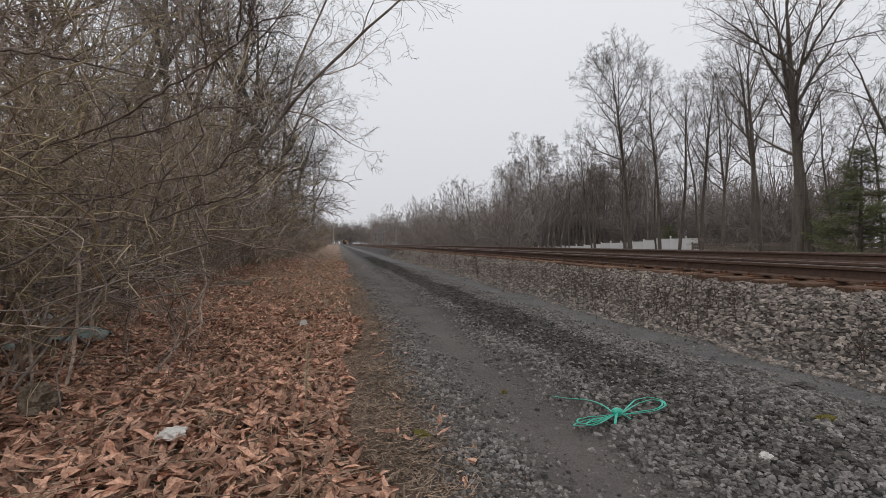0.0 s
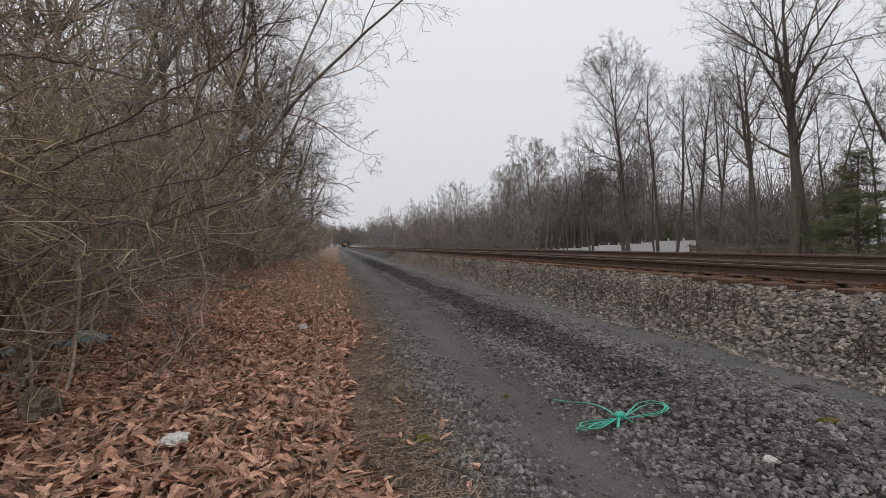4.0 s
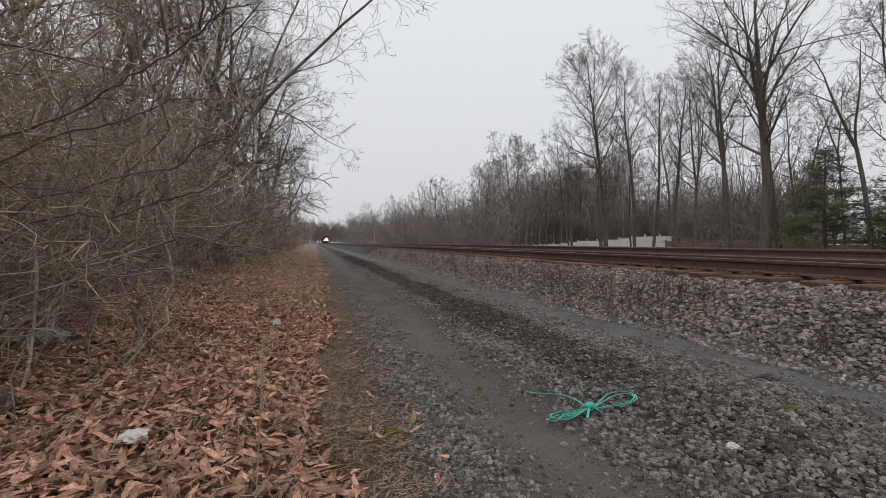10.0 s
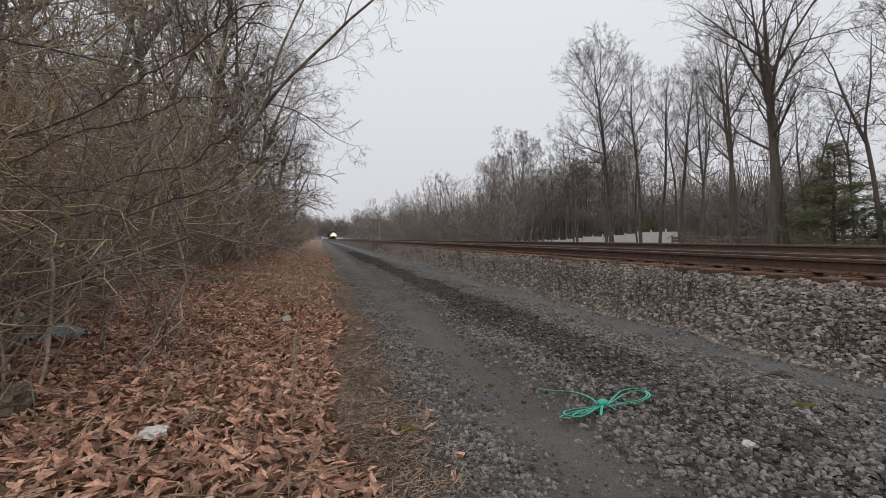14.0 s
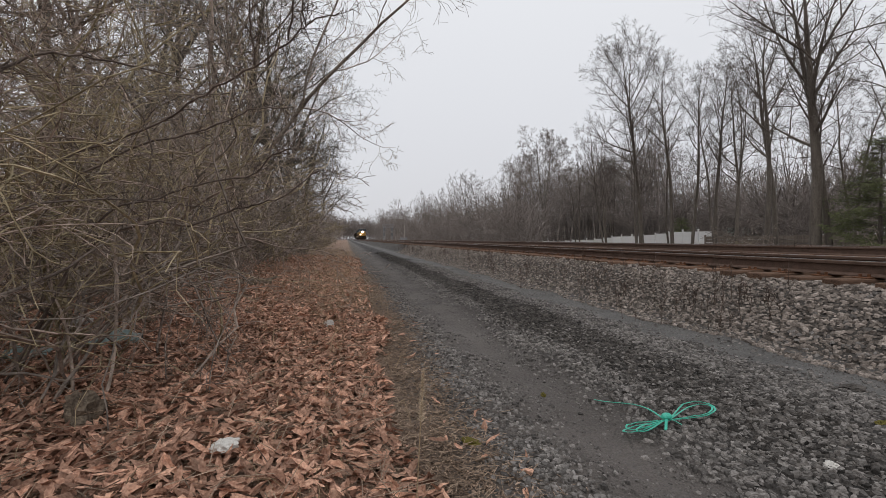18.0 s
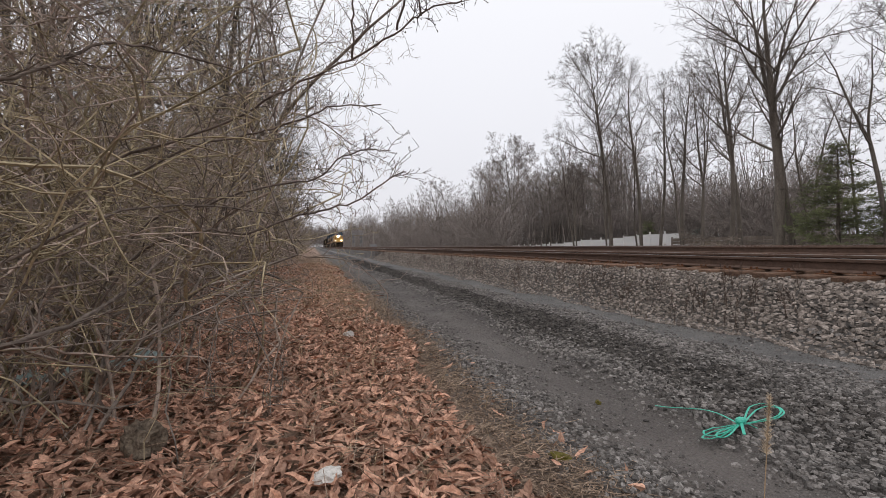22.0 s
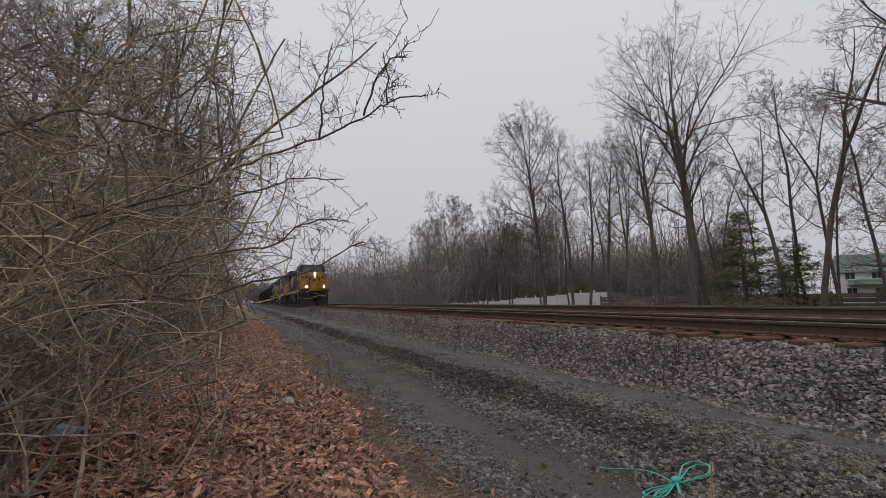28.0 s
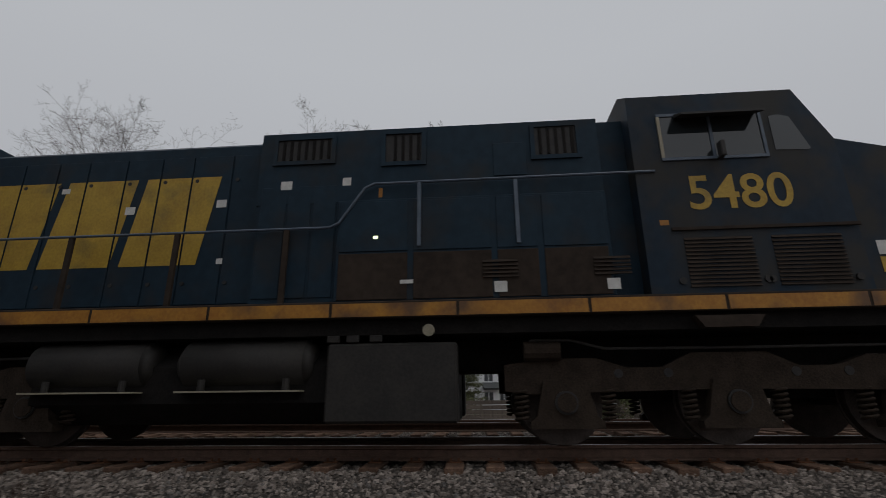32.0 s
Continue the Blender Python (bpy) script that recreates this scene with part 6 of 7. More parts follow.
def locomotive():
    t = thing("locomotive", "dirty dark blue diesel locomotive with a yellow nose and lit headlights", "locomotive", group="locomotives of the train")
    # underframe and sill
    bm = bmesh.new()
    box(bm, -1.40, 1.40, 0.3, 20.3, 1.36, 1.56)
    box(bm, -0.5, 0.5, -0.6, 21.0, 0.95, 1.4)
    part("underframe", bm, loco_under, t)
    bm = bmesh.new()
    box(bm, -1.53, 1.53, 0.1, 20.4, 1.56, 1.775, 0.01)
    deck = part("deck", bm, loco_grime, t)
    for s in (-1, 1):
        u = 1.27
        while u < 20.2:
            v = min(u + 1.62, 20.3)
            bm = bmesh.new()
            box(bm, s * 1.532, s * 1.538, u, v - 0.04, 1.575, 1.745)
            part("sill_stripe", bm, loco_stripe, deck, "worn orange-yellow sill stripe")
            u = v
    # nose and cab
    plan = [(-1.5, 0.66), (-0.62, 0.02), (0.62, 0.02), (1.5, 0.66), (1.5, 2.3), (-1.5, 2.3)]
    top = [3.42, 3.76, 3.76, 3.42, 3.82, 3.82]
    bm = bmesh.new()
    lo = [bm.verts.new((x, y, 1.775)) for x, y in plan]
    hi = [bm.verts.new((x, y, z)) for (x, y), z in zip(plan, top)]
    for i in range(6):
        bm.faces.new((lo[i], lo[(i + 1) % 6], hi[(i + 1) % 6], hi[i]))
    for tri in ((0, 1, 5), (1, 2, 4), (1, 4, 5), (2, 3, 4)):
        bm.faces.new([hi[i] for i in tri])
    bm.faces.new(lo)
    nose = part("nose", bm, loco_cab, t)
    for i, (a, b) in enumerate(((0, 1), (1, 2), (2, 3))):
        pa, pb = Vector((*plan[a], 0)), Vector((*plan[b], 0))
        d = (pb - pa).normalized()
        n = Vector((d.y, -d.x, 0)) * 0.006
        if n.y > 0:
            n = -n
        bm = bmesh.new()
        q = [bm.verts.new((pa + n).to_tuple()[:2] + (1.8,)), bm.verts.new((pb + n).to_tuple()[:2] + (1.8,)), bm.verts.new((pb + n).to_tuple()[:2] + (top[b] - 0.03,)), bm.verts.new((pa + n).to_tuple()[:2] + (top[a] - 0.03,))]
        r = [bm.verts.new((v.co - n * 0.8)) for v in q]
        bm.faces.new(q)
        bm.faces.new(r)
        for k in range(4):
            bm.faces.new((q[k], q[(k + 1) % 4], r[(k + 1) % 4], r[k]))
        part("nose_panel", bm, loco_yellow, nose, "grimy yellow nose panel")
    bm = bmesh.new()
    box(bm, -0.42, 0.30, -0.012, 0.012, 1.85, 3.2, 0.004)
    door = part("nose_door", bm, loco_yellow, nose)
    for a, b in ((-0.60, -0.40), (0.40, 0.60)):
        mark = bmesh.new()
        box(mark, a, b, -0.035, 0.0, 2.78, 3.12, 0.01)
        part("dark_mark", mark, loco_blue, nose, "plain dark blue painted mark")
    bm = bmesh.new()
    for x in (-0.44, 0.31):
        box(bm, x, x + 0.025, -0.03, 0.012, 1.82, 3.25)
    box(bm, -0.44, 0.335, -0.03, 0.012, 3.22, 3.25)
    part("door_frame", bm, loco_grime, door)
    bm = bmesh.new()
    box(bm, -0.30, 0.12, -0.016, -0.013, 2.72, 3.0)
    part("emblem", bm, loco_grime, door, "worn dark emblem")
    # headlight housing and lamps
    bm = bmesh.new()
    box(bm, -0.14, 0.14, -0.05, 0.1, 3.28, 3.72, 0.02)
    housing = part("headlight_housing", bm, loco_dark, nose)
    for z in (3.36, 3.58):
        bm = bmesh.new()
        rod(bm, (0, -0.06, z), (0, -0.052, z), 0.085, 20)
        part("headlight", bm, lamp_on, housing, "lit warm white headlight")
    for s in (-1, 1):
        # number board and its digits on the slanted panels
        c = Vector((s * 1.08, 0.345, 3.16))
        ang = math.atan2(0.64, 0.88)
        m = Matrix.Translation(c) @ Matrix.Rotation(s * ang, 4, "Z")
        bm = bmesh.new()
        box(bm, -0.36, 0.36, -0.05, 0.02, -0.13, 0.13, 0.012)
        nb = part("number_board", bm, loco_dark, nose)
        nb.matrix_basis = m
        lettering("5480", 0.25, loco_cream, nb, Matrix.Translation((0, -0.054, -0.085)) @ Matrix.Rotation(math.pi / 2, 4, "X"), "board_digits", "cream digits")
        # ditch lights
        bm = bmesh.new()
        box(bm, s * 0.95 - 0.14, s * 0.95 + 0.14, -0.48, -0.22, 1.92, 2.2, 0.02)
        dl = part("ditch_light_box", bm, loco_grime, t)
        bm = bmesh.new()
        rod(bm, (s * 0.95, -0.492, 2.06), (s * 0.95, -0.482, 2.06), 0.09, 20)
        part("ditch_light", bm, lamp_on, dl, "lit warm white ditch light")
    # cab
    cs = [(-1.52, 1.775), (-1.52, 4.56), (-1.2, 4.76), (1.2, 4.76), (1.52, 4.56), (1.52, 1.775)]
    bm = bmesh.new()
    prism(bm, cs, "y", 3.15, 5.35)
    lo = [bm.verts.new((x, 3.15, z)) for x, z in cs]
    fr = [bm.verts.new(p) for p in ((-1.5, 2.75, 1.775), (-1.5, 2.75, 3.8), (-1.1, 2.75, 3.82), (1.1, 2.75, 3.82), (1.5, 2.75, 3.8), (1.5, 2.75, 1.775))]
    for i in range(5):
        bm.faces.new((lo[i], lo[i + 1], fr[i + 1], fr[i]))
    bm.faces.new(fr)
    cab_ob = part("cab", bm, loco_cab, t)
    for x0, x1 in ((-1.05, -0.06), (0.06, 1.05)):
        bm = bmesh.new()
        f = lambda z: 2.75 + (z - 3.82) / (4.76 - 3.82) * 0.40
        vs = [(x0, f(3.90) - 0.012, 3.90), (x1, f(3.90) - 0.012, 3.90), (x1, f(4.58) - 0.012, 4.58), (x0 + 0.1 * (x0 < -0.5), f(4.58) - 0.012, 4.58)]
        a = [bm.verts.new(v) for v in vs]
        b = [bm.verts.new((x, y + 0.008, z)) for x, y, z in vs]
        bm.faces.new(a)
        bm.faces.new(b)
        for k in range(4):
            bm.faces.new((a[k], a[(k + 1) % 4], b[(k + 1) % 4], b[k]))
        part("windshield", bm, glass_mat, cab_ob, "dark sloping windshield pane")
        bm = bmesh.new()
        pipe(bm, [((x0 + x1) / 2, f(3.9) - 0.03, 3.88), ((x0 + x1) / 2 - 0.2, f(4.4) - 0.03, 4.4)], 0.012, 5)
        part("wiper", bm, loco_dark, cab_ob)
    bm = bmesh.new()
    pipe(bm, [(-0.7, 1.5, 3.66), (-0.7, 1.5, 3.80), (-0.7, 2.3, 3.84), (-0.7, 2.3, 3.70)], 0.014, 6)
    part("nose_grab", bm, loco_dark, nose)
    for s in (-1, 1):
        xs = s * 1.52
        o = s * 0.014
        for u0, u1, z0, z1 in ((3.66, 4.94, 3.60, 4.22),):
            bm = bmesh.new()
            box(bm, xs, xs + o * 0.5, u0, u1, z0, z1)
            part("side_window", bm, glass_mat, cab_ob, "dark cab side window")
            for k, (a, b, c, d) in enumerate(((u0 - 0.04, u1 + 0.04, z0 - 0.04, z0), (u0 - 0.04, u1 + 0.04, z1, z1 + 0.04), (u0 - 0.04, u0, z0, z1), (u1, u1 + 0.04, z0, z1), (4.28, 4.32, z0, z1))):
                bm = bmesh.new()
                box(bm, xs, xs + o * 1.6, a, b, c, d)
                part("window_frame", bm, loco_cream if k == 3 else loco_rail, cab_ob)
        bm = bmesh.new()
        prism(bm, [(3.08, 3.66), (3.12, 3.64), (3.52, 3.66), (3.52, 4.16), (3.40, 4.18), (3.26, 4.14)], "x", xs, xs + o * 0.5)
        part("quarter_window", bm, glass_mat, cab_ob, "small front cab window")
        bm = bmesh.new()
        prism(bm, [(xs, 4.25), (xs + s * 0.26, 4.13), (xs + s * 0.26, 4.10), (xs, 4.2)], "y", 3.7, 4.75)
        part("sun_shade", bm, loco_dark, cab_ob, "dark hinged sun shade over the window")
        bm = bmesh.new()
        box(bm, xs + s * 0.08, xs + s * 0.2, 4.24, 4.30, 3.52, 3.74, 0.01)
        rod(bm, (xs, 4.27, 3.55), (xs + s * 0.1, 4.27, 3.6), 0.012)
        part("mirror", bm, loco_dark, cab_ob)
        bm = bmesh.new()
        box(bm, s * 0.98, s * 1.46, 3.2, 5.36, 4.655 - 0.0, 4.70)
        lettering("5480", 0.66, loco_gold, cab_ob, SIDE[s](xs + s * 0.004, 4.08, 2.87), "cab_number", "faded yellow road number")
        bm.free()
        bm = bmesh.new()
        box(bm, xs, xs + s * 0.03, 2.75, 5.0, 2.58, 2.62)
        part("belt_rail", bm, loco_grime, cab_ob)
        for u0 in (3.0, 4.05):
            bm = bmesh.new()
            for k in range(13):
                prism(bm, [(xs, 1.85 + k * 0.05), (xs + s * 0.022, 1.85 + k * 0.05), (xs, 1.885 + k * 0.05)], "y", u0, u0 + 0.82)
            part("louvre", bm, loco_grime, cab_ob, "brown-grimed louvred vent")
            for e in (u0 - 0.09, u0 + 0.91):
                bm = bmesh.new()
                rod(bm, (xs, e, 1.93), (xs + s * 0.02, e, 1.93), 0.045, 12)
                part("lifting_eye", bm, loco_dark, cab_ob)
        for u, z, w, h, m_ in ((5.02, 2.66, 0.11, 0.07, loco_stripe), (2.35, 2.2, 0.26, 0.18, loco_white), (2.35, 1.98, 0.26, 0.19, loco_gold), (1.5, 3.2, 0.1, 0.07, loco_white)):
            bm = bmesh.new()
            box(bm, s * 1.502 if u < 2.9 else xs, s * 1.507 if u < 2.9 else xs + s * 0.004, u, u + w, z, z + h)
            part("decal", bm, m_, cab_ob, "small worn decal")
    # hood: wide part behind the cab
    bm = bmesh.new()
    box(bm, -1.25, 1.25, 5.35, 5.75, 1.775, 4.36)
    box(bm, -1.48, 1.48, 5.75, 9.35, 1.775, 3.2, 0.015)
    box(bm, -1.41, 1.41, 9.35, 10.52, 1.775, 3.2)
    prism(bm, [(-1.42, 3.2), (-1.42, 4.32), (-1.2, 4.44), (1.2, 4.44), (1.42, 4.32), (1.42, 3.2)], "y", 5.75, 10.55)
    hood_a = part("equipment_hood", bm, loco_blue, t)
    bm = bmesh.new()
    prism(bm, [(-1.2, 1.775), (-1.2, 4.28), (-1.0, 4.42), (1.0, 4.42), (1.2, 4.28), (1.2, 1.775)], "y", 9.3, 20.0)
    hood_b = part("engine_hood", bm, loco_blue, t)
    bm = bmesh.new()
    prism(bm, [(-1.2, 3.5), (-1.52, 3.9), (-1.52, 4.66), (-1.3, 4.76), (1.3, 4.76), (1.52, 4.66), (1.52, 3.9), (1.2, 3.5)], "y", 15.6, 20.1)
    part("radiator_hood", bm, loco_blue, t, "dark overhanging radiator section")
    for u0, u1, z in ((10.7, 13.2, 4.42), (13.3, 15.5, 4.42)):
        bm = bmesh.new()
        box(bm, -0.9, 0.9, u0, u1, z, z + 0.07, 0.02)
        part("roof_hatch", bm, loco_blue, hood_b)
    for s in (-1, 1):
        x = s * 1.42
        for u0, u1, z0, z1 in ((9.5, 10.3, 3.86, 4.2), (8.2, 8.72, 3.78, 4.22), (6.05, 6.62, 3.78, 4.22)):
            bm = bmesh.new()
            box(bm, x, x + s * 0.006, u0, u1, z0, z1)
            g = part("grille", bm, loco_dark, hood_a, "dark recessed air grille")
            bm = bmesh.new()
            for a, b, c, d in ((u0 - 0.06, u1 + 0.06, z0 - 0.06, z0), (u0 - 0.06, u1 + 0.06, z1, z1 + 0.05), (u0 - 0.06, u0, z0, z1), (u1, u1 + 0.06, z0, z1)):
                box(bm, x, x + s * 0.03, a, b, c, d)
            part("grille_frame", bm, loco_blue, g)
            n = int((u1 - u0) / 0.11)
            for k in range(n):
                bm = bmesh.new()
                box(bm, x + s * 0.006, x + s * 0.018, u0 + 0.03 + k * 0.11, u0 + 0.07 + k * 0.11, z0 + 0.02, z1 - 0.02)
                part("grille_bar", bm, loco_under, g)
        bm = bmesh.new()
        box(bm, x, x + s * 0.015, 6.75, 7.2, 3.5, 4.0, 0.004)
        part("access_door", bm, loco_blue, hood_a)
        xw = s * 1.48
        for u0, u1 in ((5.8, 6.6), (6.68, 7.2), (7.28, 8.3), (8.38, 9.3)):
            bm = bmesh.new()
            box(bm, xw, xw + s * 0.014, u0, u1, 2.45, 3.16, 0.004)
            part("cabinet_door", bm, loco_blue, hood_a)
            bm = bmesh.new()
            box(bm, xw, xw + s * 0.014, u0, u1, 1.8, 2.42, 0.004)
            part("lower_panel", bm, loco_grime, hood_a, "lower panel brown with road grime")
        for u0, u1 in ((9.40, 9.72), (9.76, 10.08), (10.12, 10.48)):
            bm = bmesh.new()
            box(bm, s * 1.41, s * 1.424, u0, u1, 1.86, 3.46, 0.004)
            part("cabinet_door", bm, loco_blue, hood_a)
        for u0 in (5.55, 6.95):
            bm = bmesh.new()
            for k in range(5):
                prism(bm, [(xw + s * 0.014, 2.05 + k * 0.05), (xw + s * 0.036, 2.05 + k * 0.05), (xw + s * 0.014, 2.085 + k * 0.05)], "y", u0, u0 + 0.45)
            part("louvre", bm, loco_grime, hood_a)
        for u, z, w, h, m_ in ((7.1, 1.86, 0.16, 0.14, loco_white), (5.7, 1.86, 0.16, 0.14, loco_white), (8.3, 2.0, 0.17, 0.05, loco_white), (6.95, 3.72, 0.13, 0.12, loco_white), (10.05, 3.42, 0.16, 0.13, loco_white), (11.1, 3.28, 0.15, 0.12, loco_white), (12.5, 3.22, 0.15, 0.12, loco_white), (13.6, 3.6, 0.13, 0.08, loco_white), (11.05, 2.42, 0.09, 0.08, loco_white), (9.2, 3.45, 0.12, 0.12, loco_white), (8.75, 3.25, 0.05, 0.14, loco_stripe)):
            xx = s * 1.21 + s * 0.012 if u > 9.35 and z < 3.2 else (s * 1.42 + s * 0.002 if z > 3.2 and u < 10.5 else (s * 1.494 if u < 9.35 else s * 1.222))
            bm = bmesh.new()
            box(bm, xx, xx + s * 0.004, u, u + w, z, z + h)
            part("decal", bm, m_, t, "small white notice")
        bm = bmesh.new()
        box(bm, s * 1.494, s * 1.50, 8.78, 8.84, 2.62, 2.66)
        part("marker_lamp", bm, lamp_green, t, "tiny lit yellow-green lamp")
        # doors along the engine hood, then the worn yellow device
        xh = s * 1.2
        u = 9.4
        k = 0
        while u < 15.4:
            w = (0.62, 0.5, 0.56)[k % 3]
            bm = bmesh.new()
            box(bm, xh, xh + s * 0.018, u, u + w - 0.028, 1.85, 4.12, 0.004)
            d = part("hood_door", bm, loco_blue, hood_b)
            for z in (2.15, 3.72):
                bm = bmesh.new()
                rod(bm, (xh + s * 0.018, u + w - 0.1, z), (xh + s * 0.03, u + w - 0.1, z), 0.03, 8)
                part("latch", bm, loco_dark, d)
            u += w
            k += 1
        xd = xh + s * 0.0185
        k = 0.16
        dz = lambda u, z: (u - (z - 2.4) * k * 1.0, z)
        seams = [9.4]
        while seams[-1] < 15.6:
            seams.append(seams[-1] + (0.62, 0.5, 0.56)[(len(seams) - 1) % 3])
        for u0, u1 in ((11.45, 12.6), (12.75, 13.85), (14.0, 15.3)):
            for a, b in zip(seams[:-1], seams[1:]):
                cut = clip_u([dz(u0, 3.78), dz(u1, 3.78), dz(u1, 2.42), dz(u0, 2.42)], a, b - 0.03)
                if len(cut) > 2:
                    block([cut], xd, s, loco_gold, hood_b, "yellow_mark", "worn yellow strip of a large slanted mark")
        # handrails
        xr = s * 1.50
        bm = bmesh.new()
        pipe(bm, [(xr, 20.1, 2.8), (xr, 9.45, 2.8), (xr, 9.32, 2.86), (xr, 8.98, 3.36), (xr, 8.85, 3.42), (xr + s * 0.03, 5.1, 3.42)], 0.02, 8)
        hr = part("handrail", bm, loco_rail, t, "blue-grey pipe handrail")
        for u in (10.0, 11.55, 13.1, 14.65, 16.2, 17.75, 19.3):
            bm = bmesh.new()
            box(bm, xr - 0.012, xr + 0.03, u, u + 0.07, 1.775, 2.8)
            part("stanchion", bm, loco_grime, hr)
        for u in (6.9, 8.2):
            bm = bmesh.new()
            box(bm, s * 1.49, s * 1.52, u, u + 0.05, 2.5, 3.42)
            part("stanchion", bm, loco_rail, hr)
        # front steps
        bm = bmesh.new()
        box(bm, s * 1.45, s * 1.50, 0.40, 0.95, 0.35, 1.70)
        steps = part("step_well", bm, loco_grime, t, "brown step well at the front corner")
        bm = bmesh.new()
        prism(bm, [(-0.30, 1.56), (-0.22, 1.56), (-0.16, 0.30), (-0.35, 0.30)], "x", s * 0.9, s * 1.48)
        part("end_plate", bm, loco_grime, steps)
        bm = bmesh.new()
        box(bm, s * 0.88, s * 0.9, -0.3, 0.45, 0.4, 1.56)
        part("back_plate", bm, loco_grime, steps)
        for k in range(5):
            z = 0.38 + k * 0.27
            bm = bmesh.new()
            box(bm, s * 0.92, s * 1.46, -0.2, 0.4, z - 0.03, z)
            tr = part("tread", bm, loco_under, steps)
            bm = bmesh.new()
            box(bm, s * 1.462, s * 1.482, -0.2, 0.4, z - 0.03, z + 0.005)
            part("step_edge", bm, loco_cream, tr, "cream-painted step edge")
        bm = bmesh.new()
        pipe(bm, [(s * 1.47, -0.25, 1.1), (s * 1.47, -0.30, 2.35), (s * 1.40, -0.34, 2.5), (s * 1.1, -0.40, 2.5), (s * 1.02, -0.40, 2.42), (s * 1.02, -0.40, 1.78)], 0.02, 8)
        part("grab_rail", bm, loco_cream, t, "worn cream grab rail")
        bm = bmesh.new()
        pipe(bm, [(s * 1.47, 0.5, 1.0), (s * 1.47, 0.5, 1.9), (s * 1.3, 0.42, 2.45)], 0.018, 8)
        part("grab_rail", bm, loco_cream, t, "worn cream grab rail")
        bm = bmesh.new()
        for x in (s * 0.45, s * 0.62):
            rod(bm, (x, -0.42, 1.78), (x, -0.42, 2.7), 0.018)
        rod(bm, (s * 0.45, -0.42, 2.7), (s * 1.0, -0.42, 2.5), 0.015)
        part("end_rail", bm, loco_grime, t)
        # tanks
        for u0, u1 in ((9.6, 11.4), (11.75, 13.5)):
            bm = bmesh.new()
            rod(bm, (s * 1.15, u0 + 0.1, 1.04), (s * 1.15, u1 - 0.1, 1.04), 0.31, 24)
            rod(bm, (s * 1.15, u0, 1.04), (s * 1.15, u0 + 0.1, 1.04), 0.2, 24, 0.31)
            rod(bm, (s * 1.15, u1 - 0.1, 1.04), (s * 1.15, u1, 1.04), 0.31, 24, 0.2)
            tank = part("air_tank", bm, loco_tank, t, "dusty grey horizontal air tank", True)
            bm = bmesh.new()
            box(bm, s * 1.2, s * 1.5, u0 + 0.1, u1 - 0.1, 0.68, 0.70)
            part("tank_rail", bm, loco_cream, tank)
            for e in (u0 + 0.3, u1 - 0.4):
                bm = bmesh.new()
                rod(bm, (s * 1.42, e, 0.7), (s * 1.42, e, 0.84), 0.045, 10)
                part("drain_valve", bm, loco_tank, tank)
        bm = bmesh.new()
        box(bm, s * 1.05, s * 1.42, 7.75, 9.4, 0.30, 1.26, 0.03)
        part("side_tank", bm, loco_tank, t, "dusty box-shaped tank")
        bm = bmesh.new()
        rod(bm, (s * 1.44, 8.1, 1.40), (s * 1.50, 8.1, 1.40), 0.075, 16)
        part("filler_cap", bm, loco_cream, t)
        for u in (8.7, 9.0, 9.25):
            bm = bmesh.new()
            box(bm, s * 1.36, s * 1.42, u, u + 0.16, 1.27, 1.36, 0.01)
            part("valve_box", bm, loco_tank, t)
        bm = bmesh.new()
        prism(bm, [(4.1, 1.50), (4.9, 1.50), (4.8, 1.36), (4.2, 1.36)], "x", s * 1.40, s * 1.56)
        part("jacking_pad", bm, loco_grime, t)
    bm = bmesh.new()
    prism(bm, [(-1.3, 1.0), (-1.3, 0.55), (-0.9, 0.28), (0.9, 0.28), (1.3, 0.55), (1.3, 1.0), (0.9, 1.3), (-0.9, 1.3)], "y", 7.8, 13.4)
    part("fuel_tank", bm, loco_under, t, "sooty fuel tank")
    truck(t, 4.42)
    truck(t, 15.5)
    # pilot, plough, coupler and hoses
    for s in (-1, 1):
        bm = bmesh.new()
        vs = [(s * 0.05, -1.0, 0.15), (s * 1.48, -0.45, 0.15), (s * 1.48, -0.38, 0.62), (s * 1.3, -0.32, 1.0), (s * 0.05, -0.62, 1.0), (s * 0.05, -0.85, 0.55)]
        a = [bm.verts.new(v) for v in vs]
        b = [bm.verts.new((x, y + 0.05, z)) for x, y, z in vs]
        bm.faces.new(a)
        bm.faces.new(b)
        for k in range(6):
            bm.faces.new((a[k], a[(k + 1) % 6], b[(k + 1) % 6], b[k]))
        part("plough", bm, loco_truck, t, "brown steel plough blade")
    bm = bmesh.new()
    box(bm, -1.45, 1.45, -0.52, -0.34, 0.9, 1.72, 0.02)
    part("pilot", bm, loco_grime, t)
    bm = bmesh.new()
    prism(bm, [(-0.75, -0.75), (0.75, -0.75), (1.3, -0.35), (-1.3, -0.35)], "z", 1.60, 1.76)
    anti = part("anticlimber", bm, loco_grime, t)
    bm = bmesh.new()
    prism(bm, [(-0.72, -0.756), (0.72, -0.756), (0.72, -0.75), (-0.72, -0.75)], "z", 1.62, 1.74)
    part("warning_stripe", bm, loco_yellow, anti, "yellow edge stripe")
    bm = bmesh.new()
    box(bm, -0.13, 0.13, -1.0, -0.4, 0.78, 1.02, 0.02)
    box(bm, -0.20, 0.22, -1.25, -0.98, 0.72, 1.06, 0.04)
    part("coupler", bm, loco_truck, t, "rusty brown knuckle coupler")
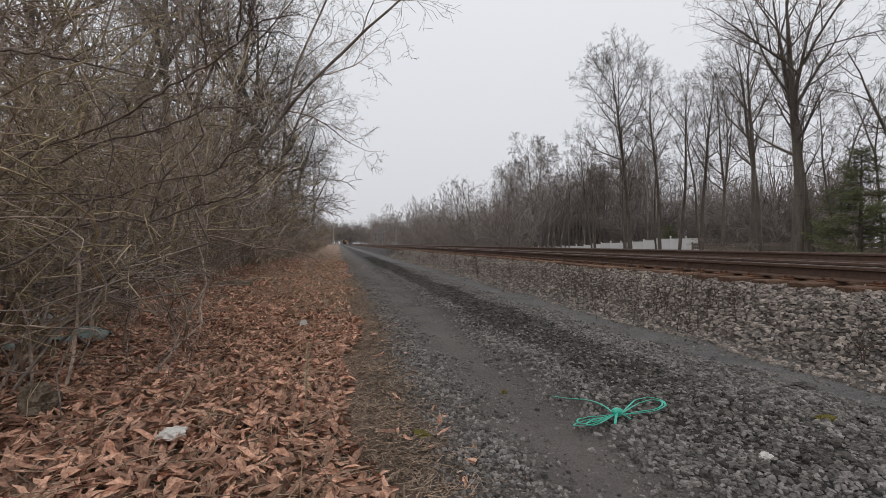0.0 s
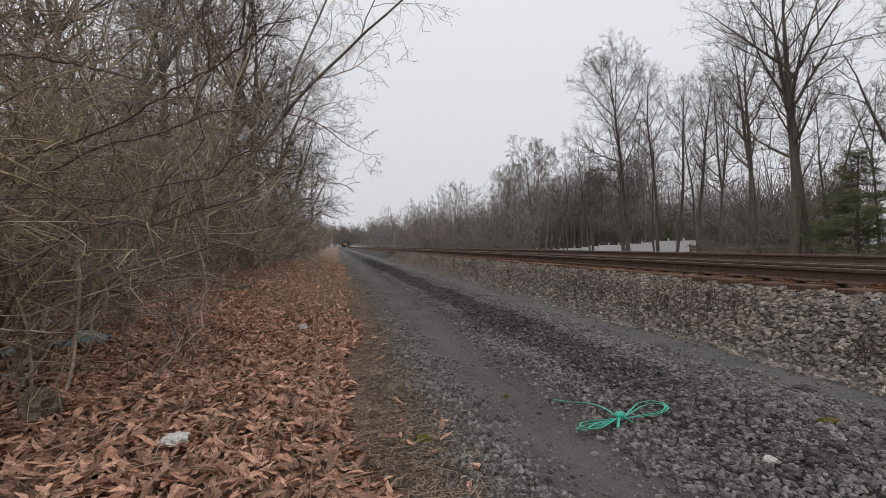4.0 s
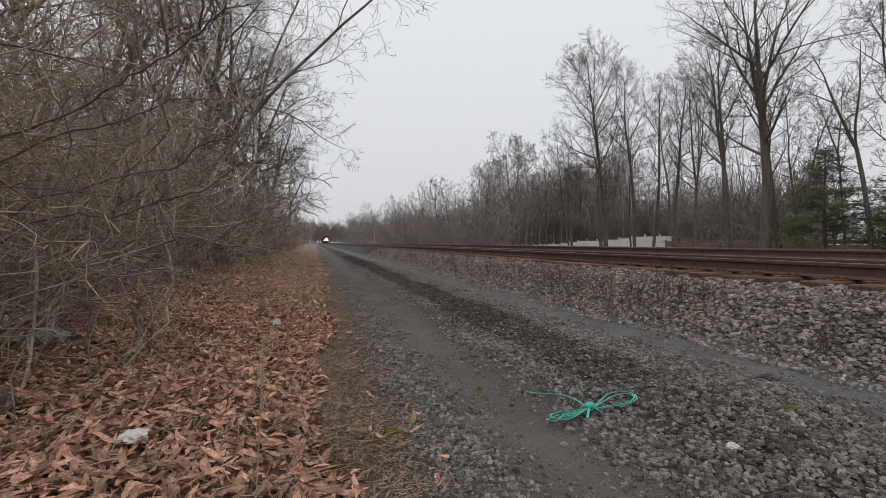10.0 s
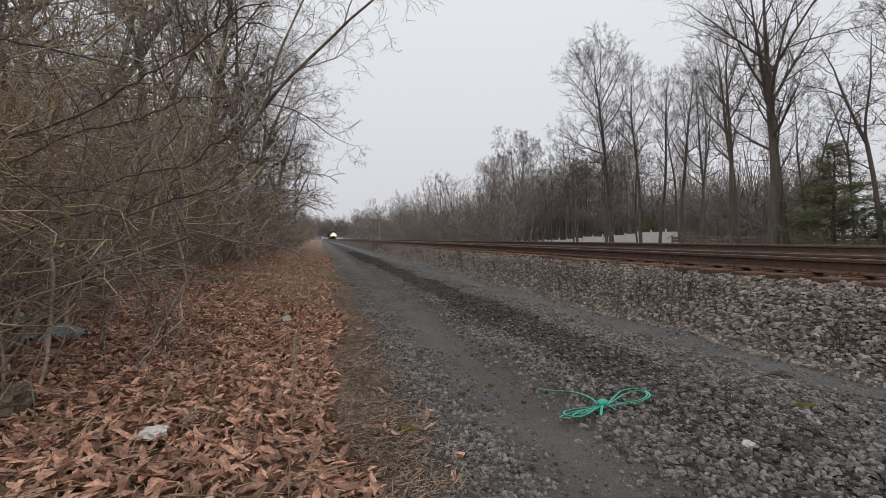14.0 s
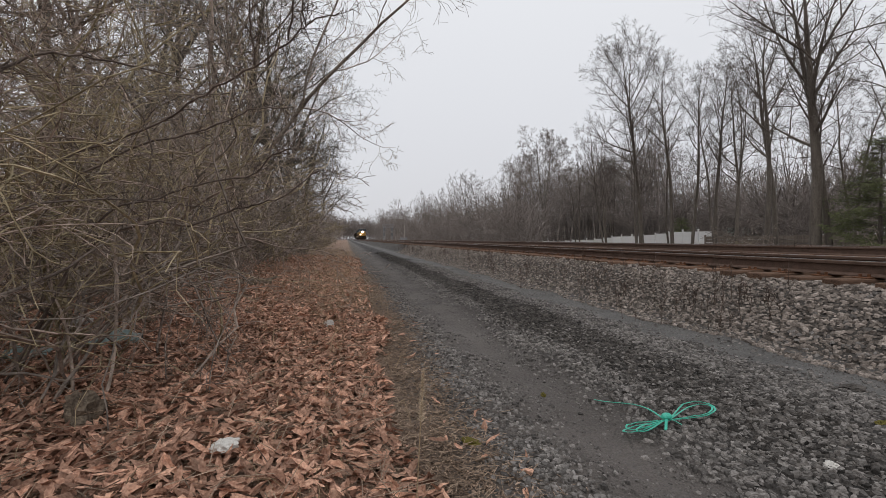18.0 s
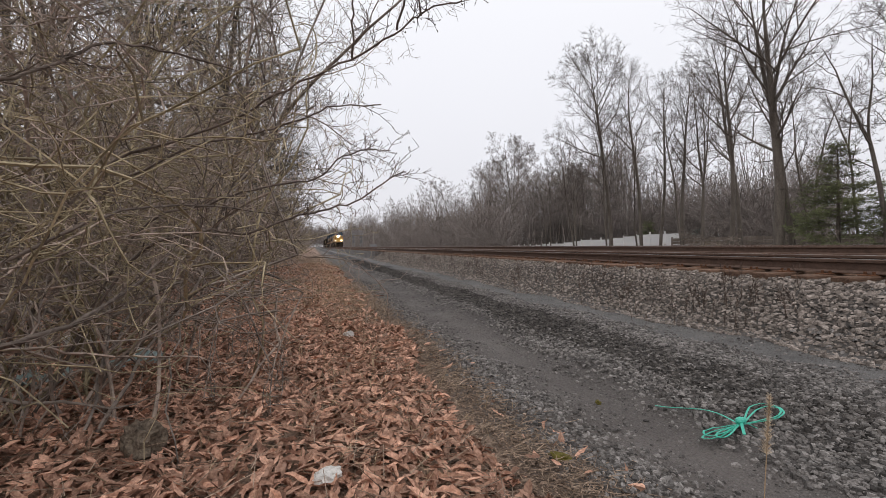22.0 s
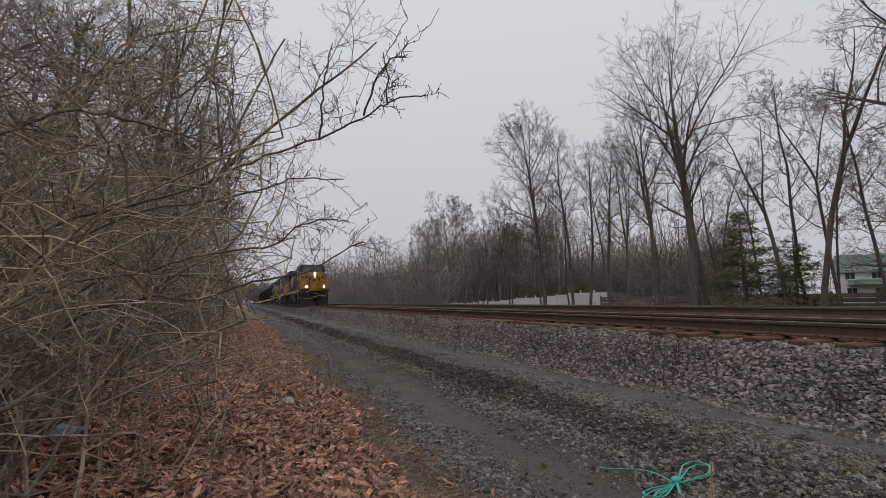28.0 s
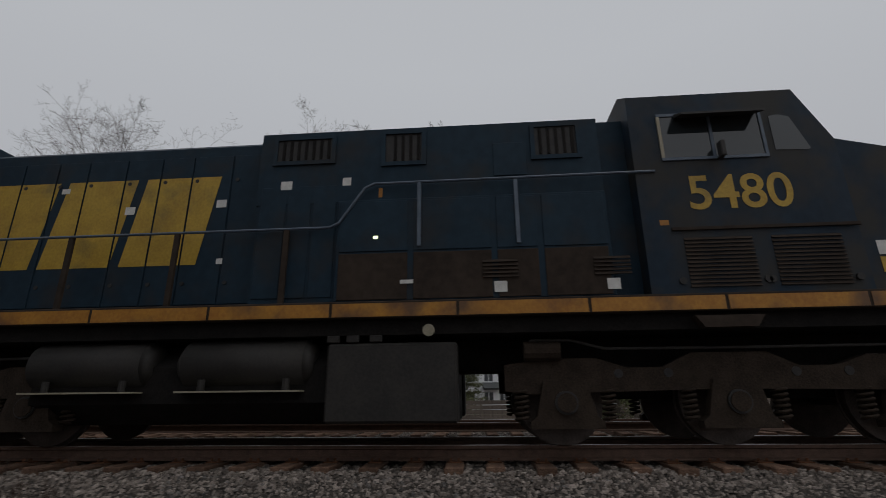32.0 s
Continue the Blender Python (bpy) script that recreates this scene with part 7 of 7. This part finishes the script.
    for x0, x1, dz in ((-0.75, -0.45, 0.5), (0.45, 0.85, 0.55), (0.5, 0.65, 0.45), (-0.85, -0.7, 0.35), (-0.45, -0.2, 0.4)):
        bm = bmesh.new()
        pts = []
        for i in range(11):
            f = i / 10
            pts.append((x0 + (x1 - x0) * f, -0.6 - 0.28 * math.sin(math.pi * f), 1.45 - dz * math.sin(math.pi * f) - 0.1 * f))
        pipe(bm, pts, 0.022, 6)
        part("air_hose", bm, loco_tank if x0 == -0.75 or x0 == 0.45 else loco_dark, t)
    for o in t.children:
        if o.name.split(".")[0] in ("nose", "ditch_light_box", "step_well", "grab_rail", "end_rail", "plough", "pilot", "anticlimber", "coupler", "air_hose"):
            o.location.y += 0.55
    return t


SPEED, Y_AT_31 = 15.9, 7.95
lead = locomotive()
lead.location = (XC, 500, 0)
second = copy_thing(lead, pose(XC, 520, 0))
second["label"] = "second dark blue diesel locomotive with a yellow nose"
third = copy_thing(lead, pose(XC, 540, 0))
third["label"] = "third dark blue diesel locomotive with a yellow nose"


def dim_lamps(ob):
    """The locomotives behind the first run with their lamps off."""
    off = bpy.data.materials["cream step edge paint"]
    for o in ob.children_recursive:
        if o.name.split(".")[0] in ("headlight", "ditch_light"):
            o.data = o.data.copy()
            o.data.materials[0] = off
            o["label"] = "unlit lamp"


dim_lamps(second)
dim_lamps(third)


def freight_car():
    t = thing("freight_car", "grey-brown covered freight car of the train", "freight car", group="freight cars of the train")
    bm = bmesh.new()
    prism(bm, [(-1.5, 1.2), (-1.5, 3.9), (-1.1, 4.4), (1.1, 4.4), (1.5, 3.9), (1.5, 1.2)], "y", 0.6, 15.4)
    part("body", bm, loco_truck, t)
    for s in (-1, 1):
        for k in range(12):
            bm = bmesh.new()
            box(bm, s * 1.5, s * 1.56, 0.8 + k * 1.28, 0.88 + k * 1.28, 1.2, 3.9)
            part("rib", bm, loco_truck, t)
    for u in (2.3, 13.7):
        bm = bmesh.new()
        for s in (-1, 1):
            prism(bm, [(u - 1.2, 0.75), (u + 1.2, 0.75), (u + 0.5, 0.35), (u - 0.5, 0.35)], "x", s * 0.95, s * 1.1)
            for e in (-0.85, 0.85):
                rod(bm, (s * 0.69, u + e, 0.45), (s * 0.8, u + e, 0.45), 0.45, 20)
        part("truck", bm, loco_truck, t)
    return t


car = freight_car()
cars = [car] + [copy_thing(car, pose(XC, 600 + i * 20, 0)) for i in range(4)]


def motions():
    times = [0, 0.05, 0.15] + [0.5 * i for i in range(1, 63)] + [31.25, 31.5, 31.62, 31.75, 31.87, 31.95, 32.0]

    def place(t):
        return Y_AT_31 + SPEED * (31 - t) if t <= 31.5 else 0.0 - 14.8 * (t - 31.5)

    for ob, back in [(lead, 0.0), (second, 22.4), (third, 44.8)] + [(c, 66.6 + 16.4 * i) for i, c in enumerate(cars)]:
        walk(ob, [(t, pose(XC, place(t) + back, 0)) for t in times])


motions()
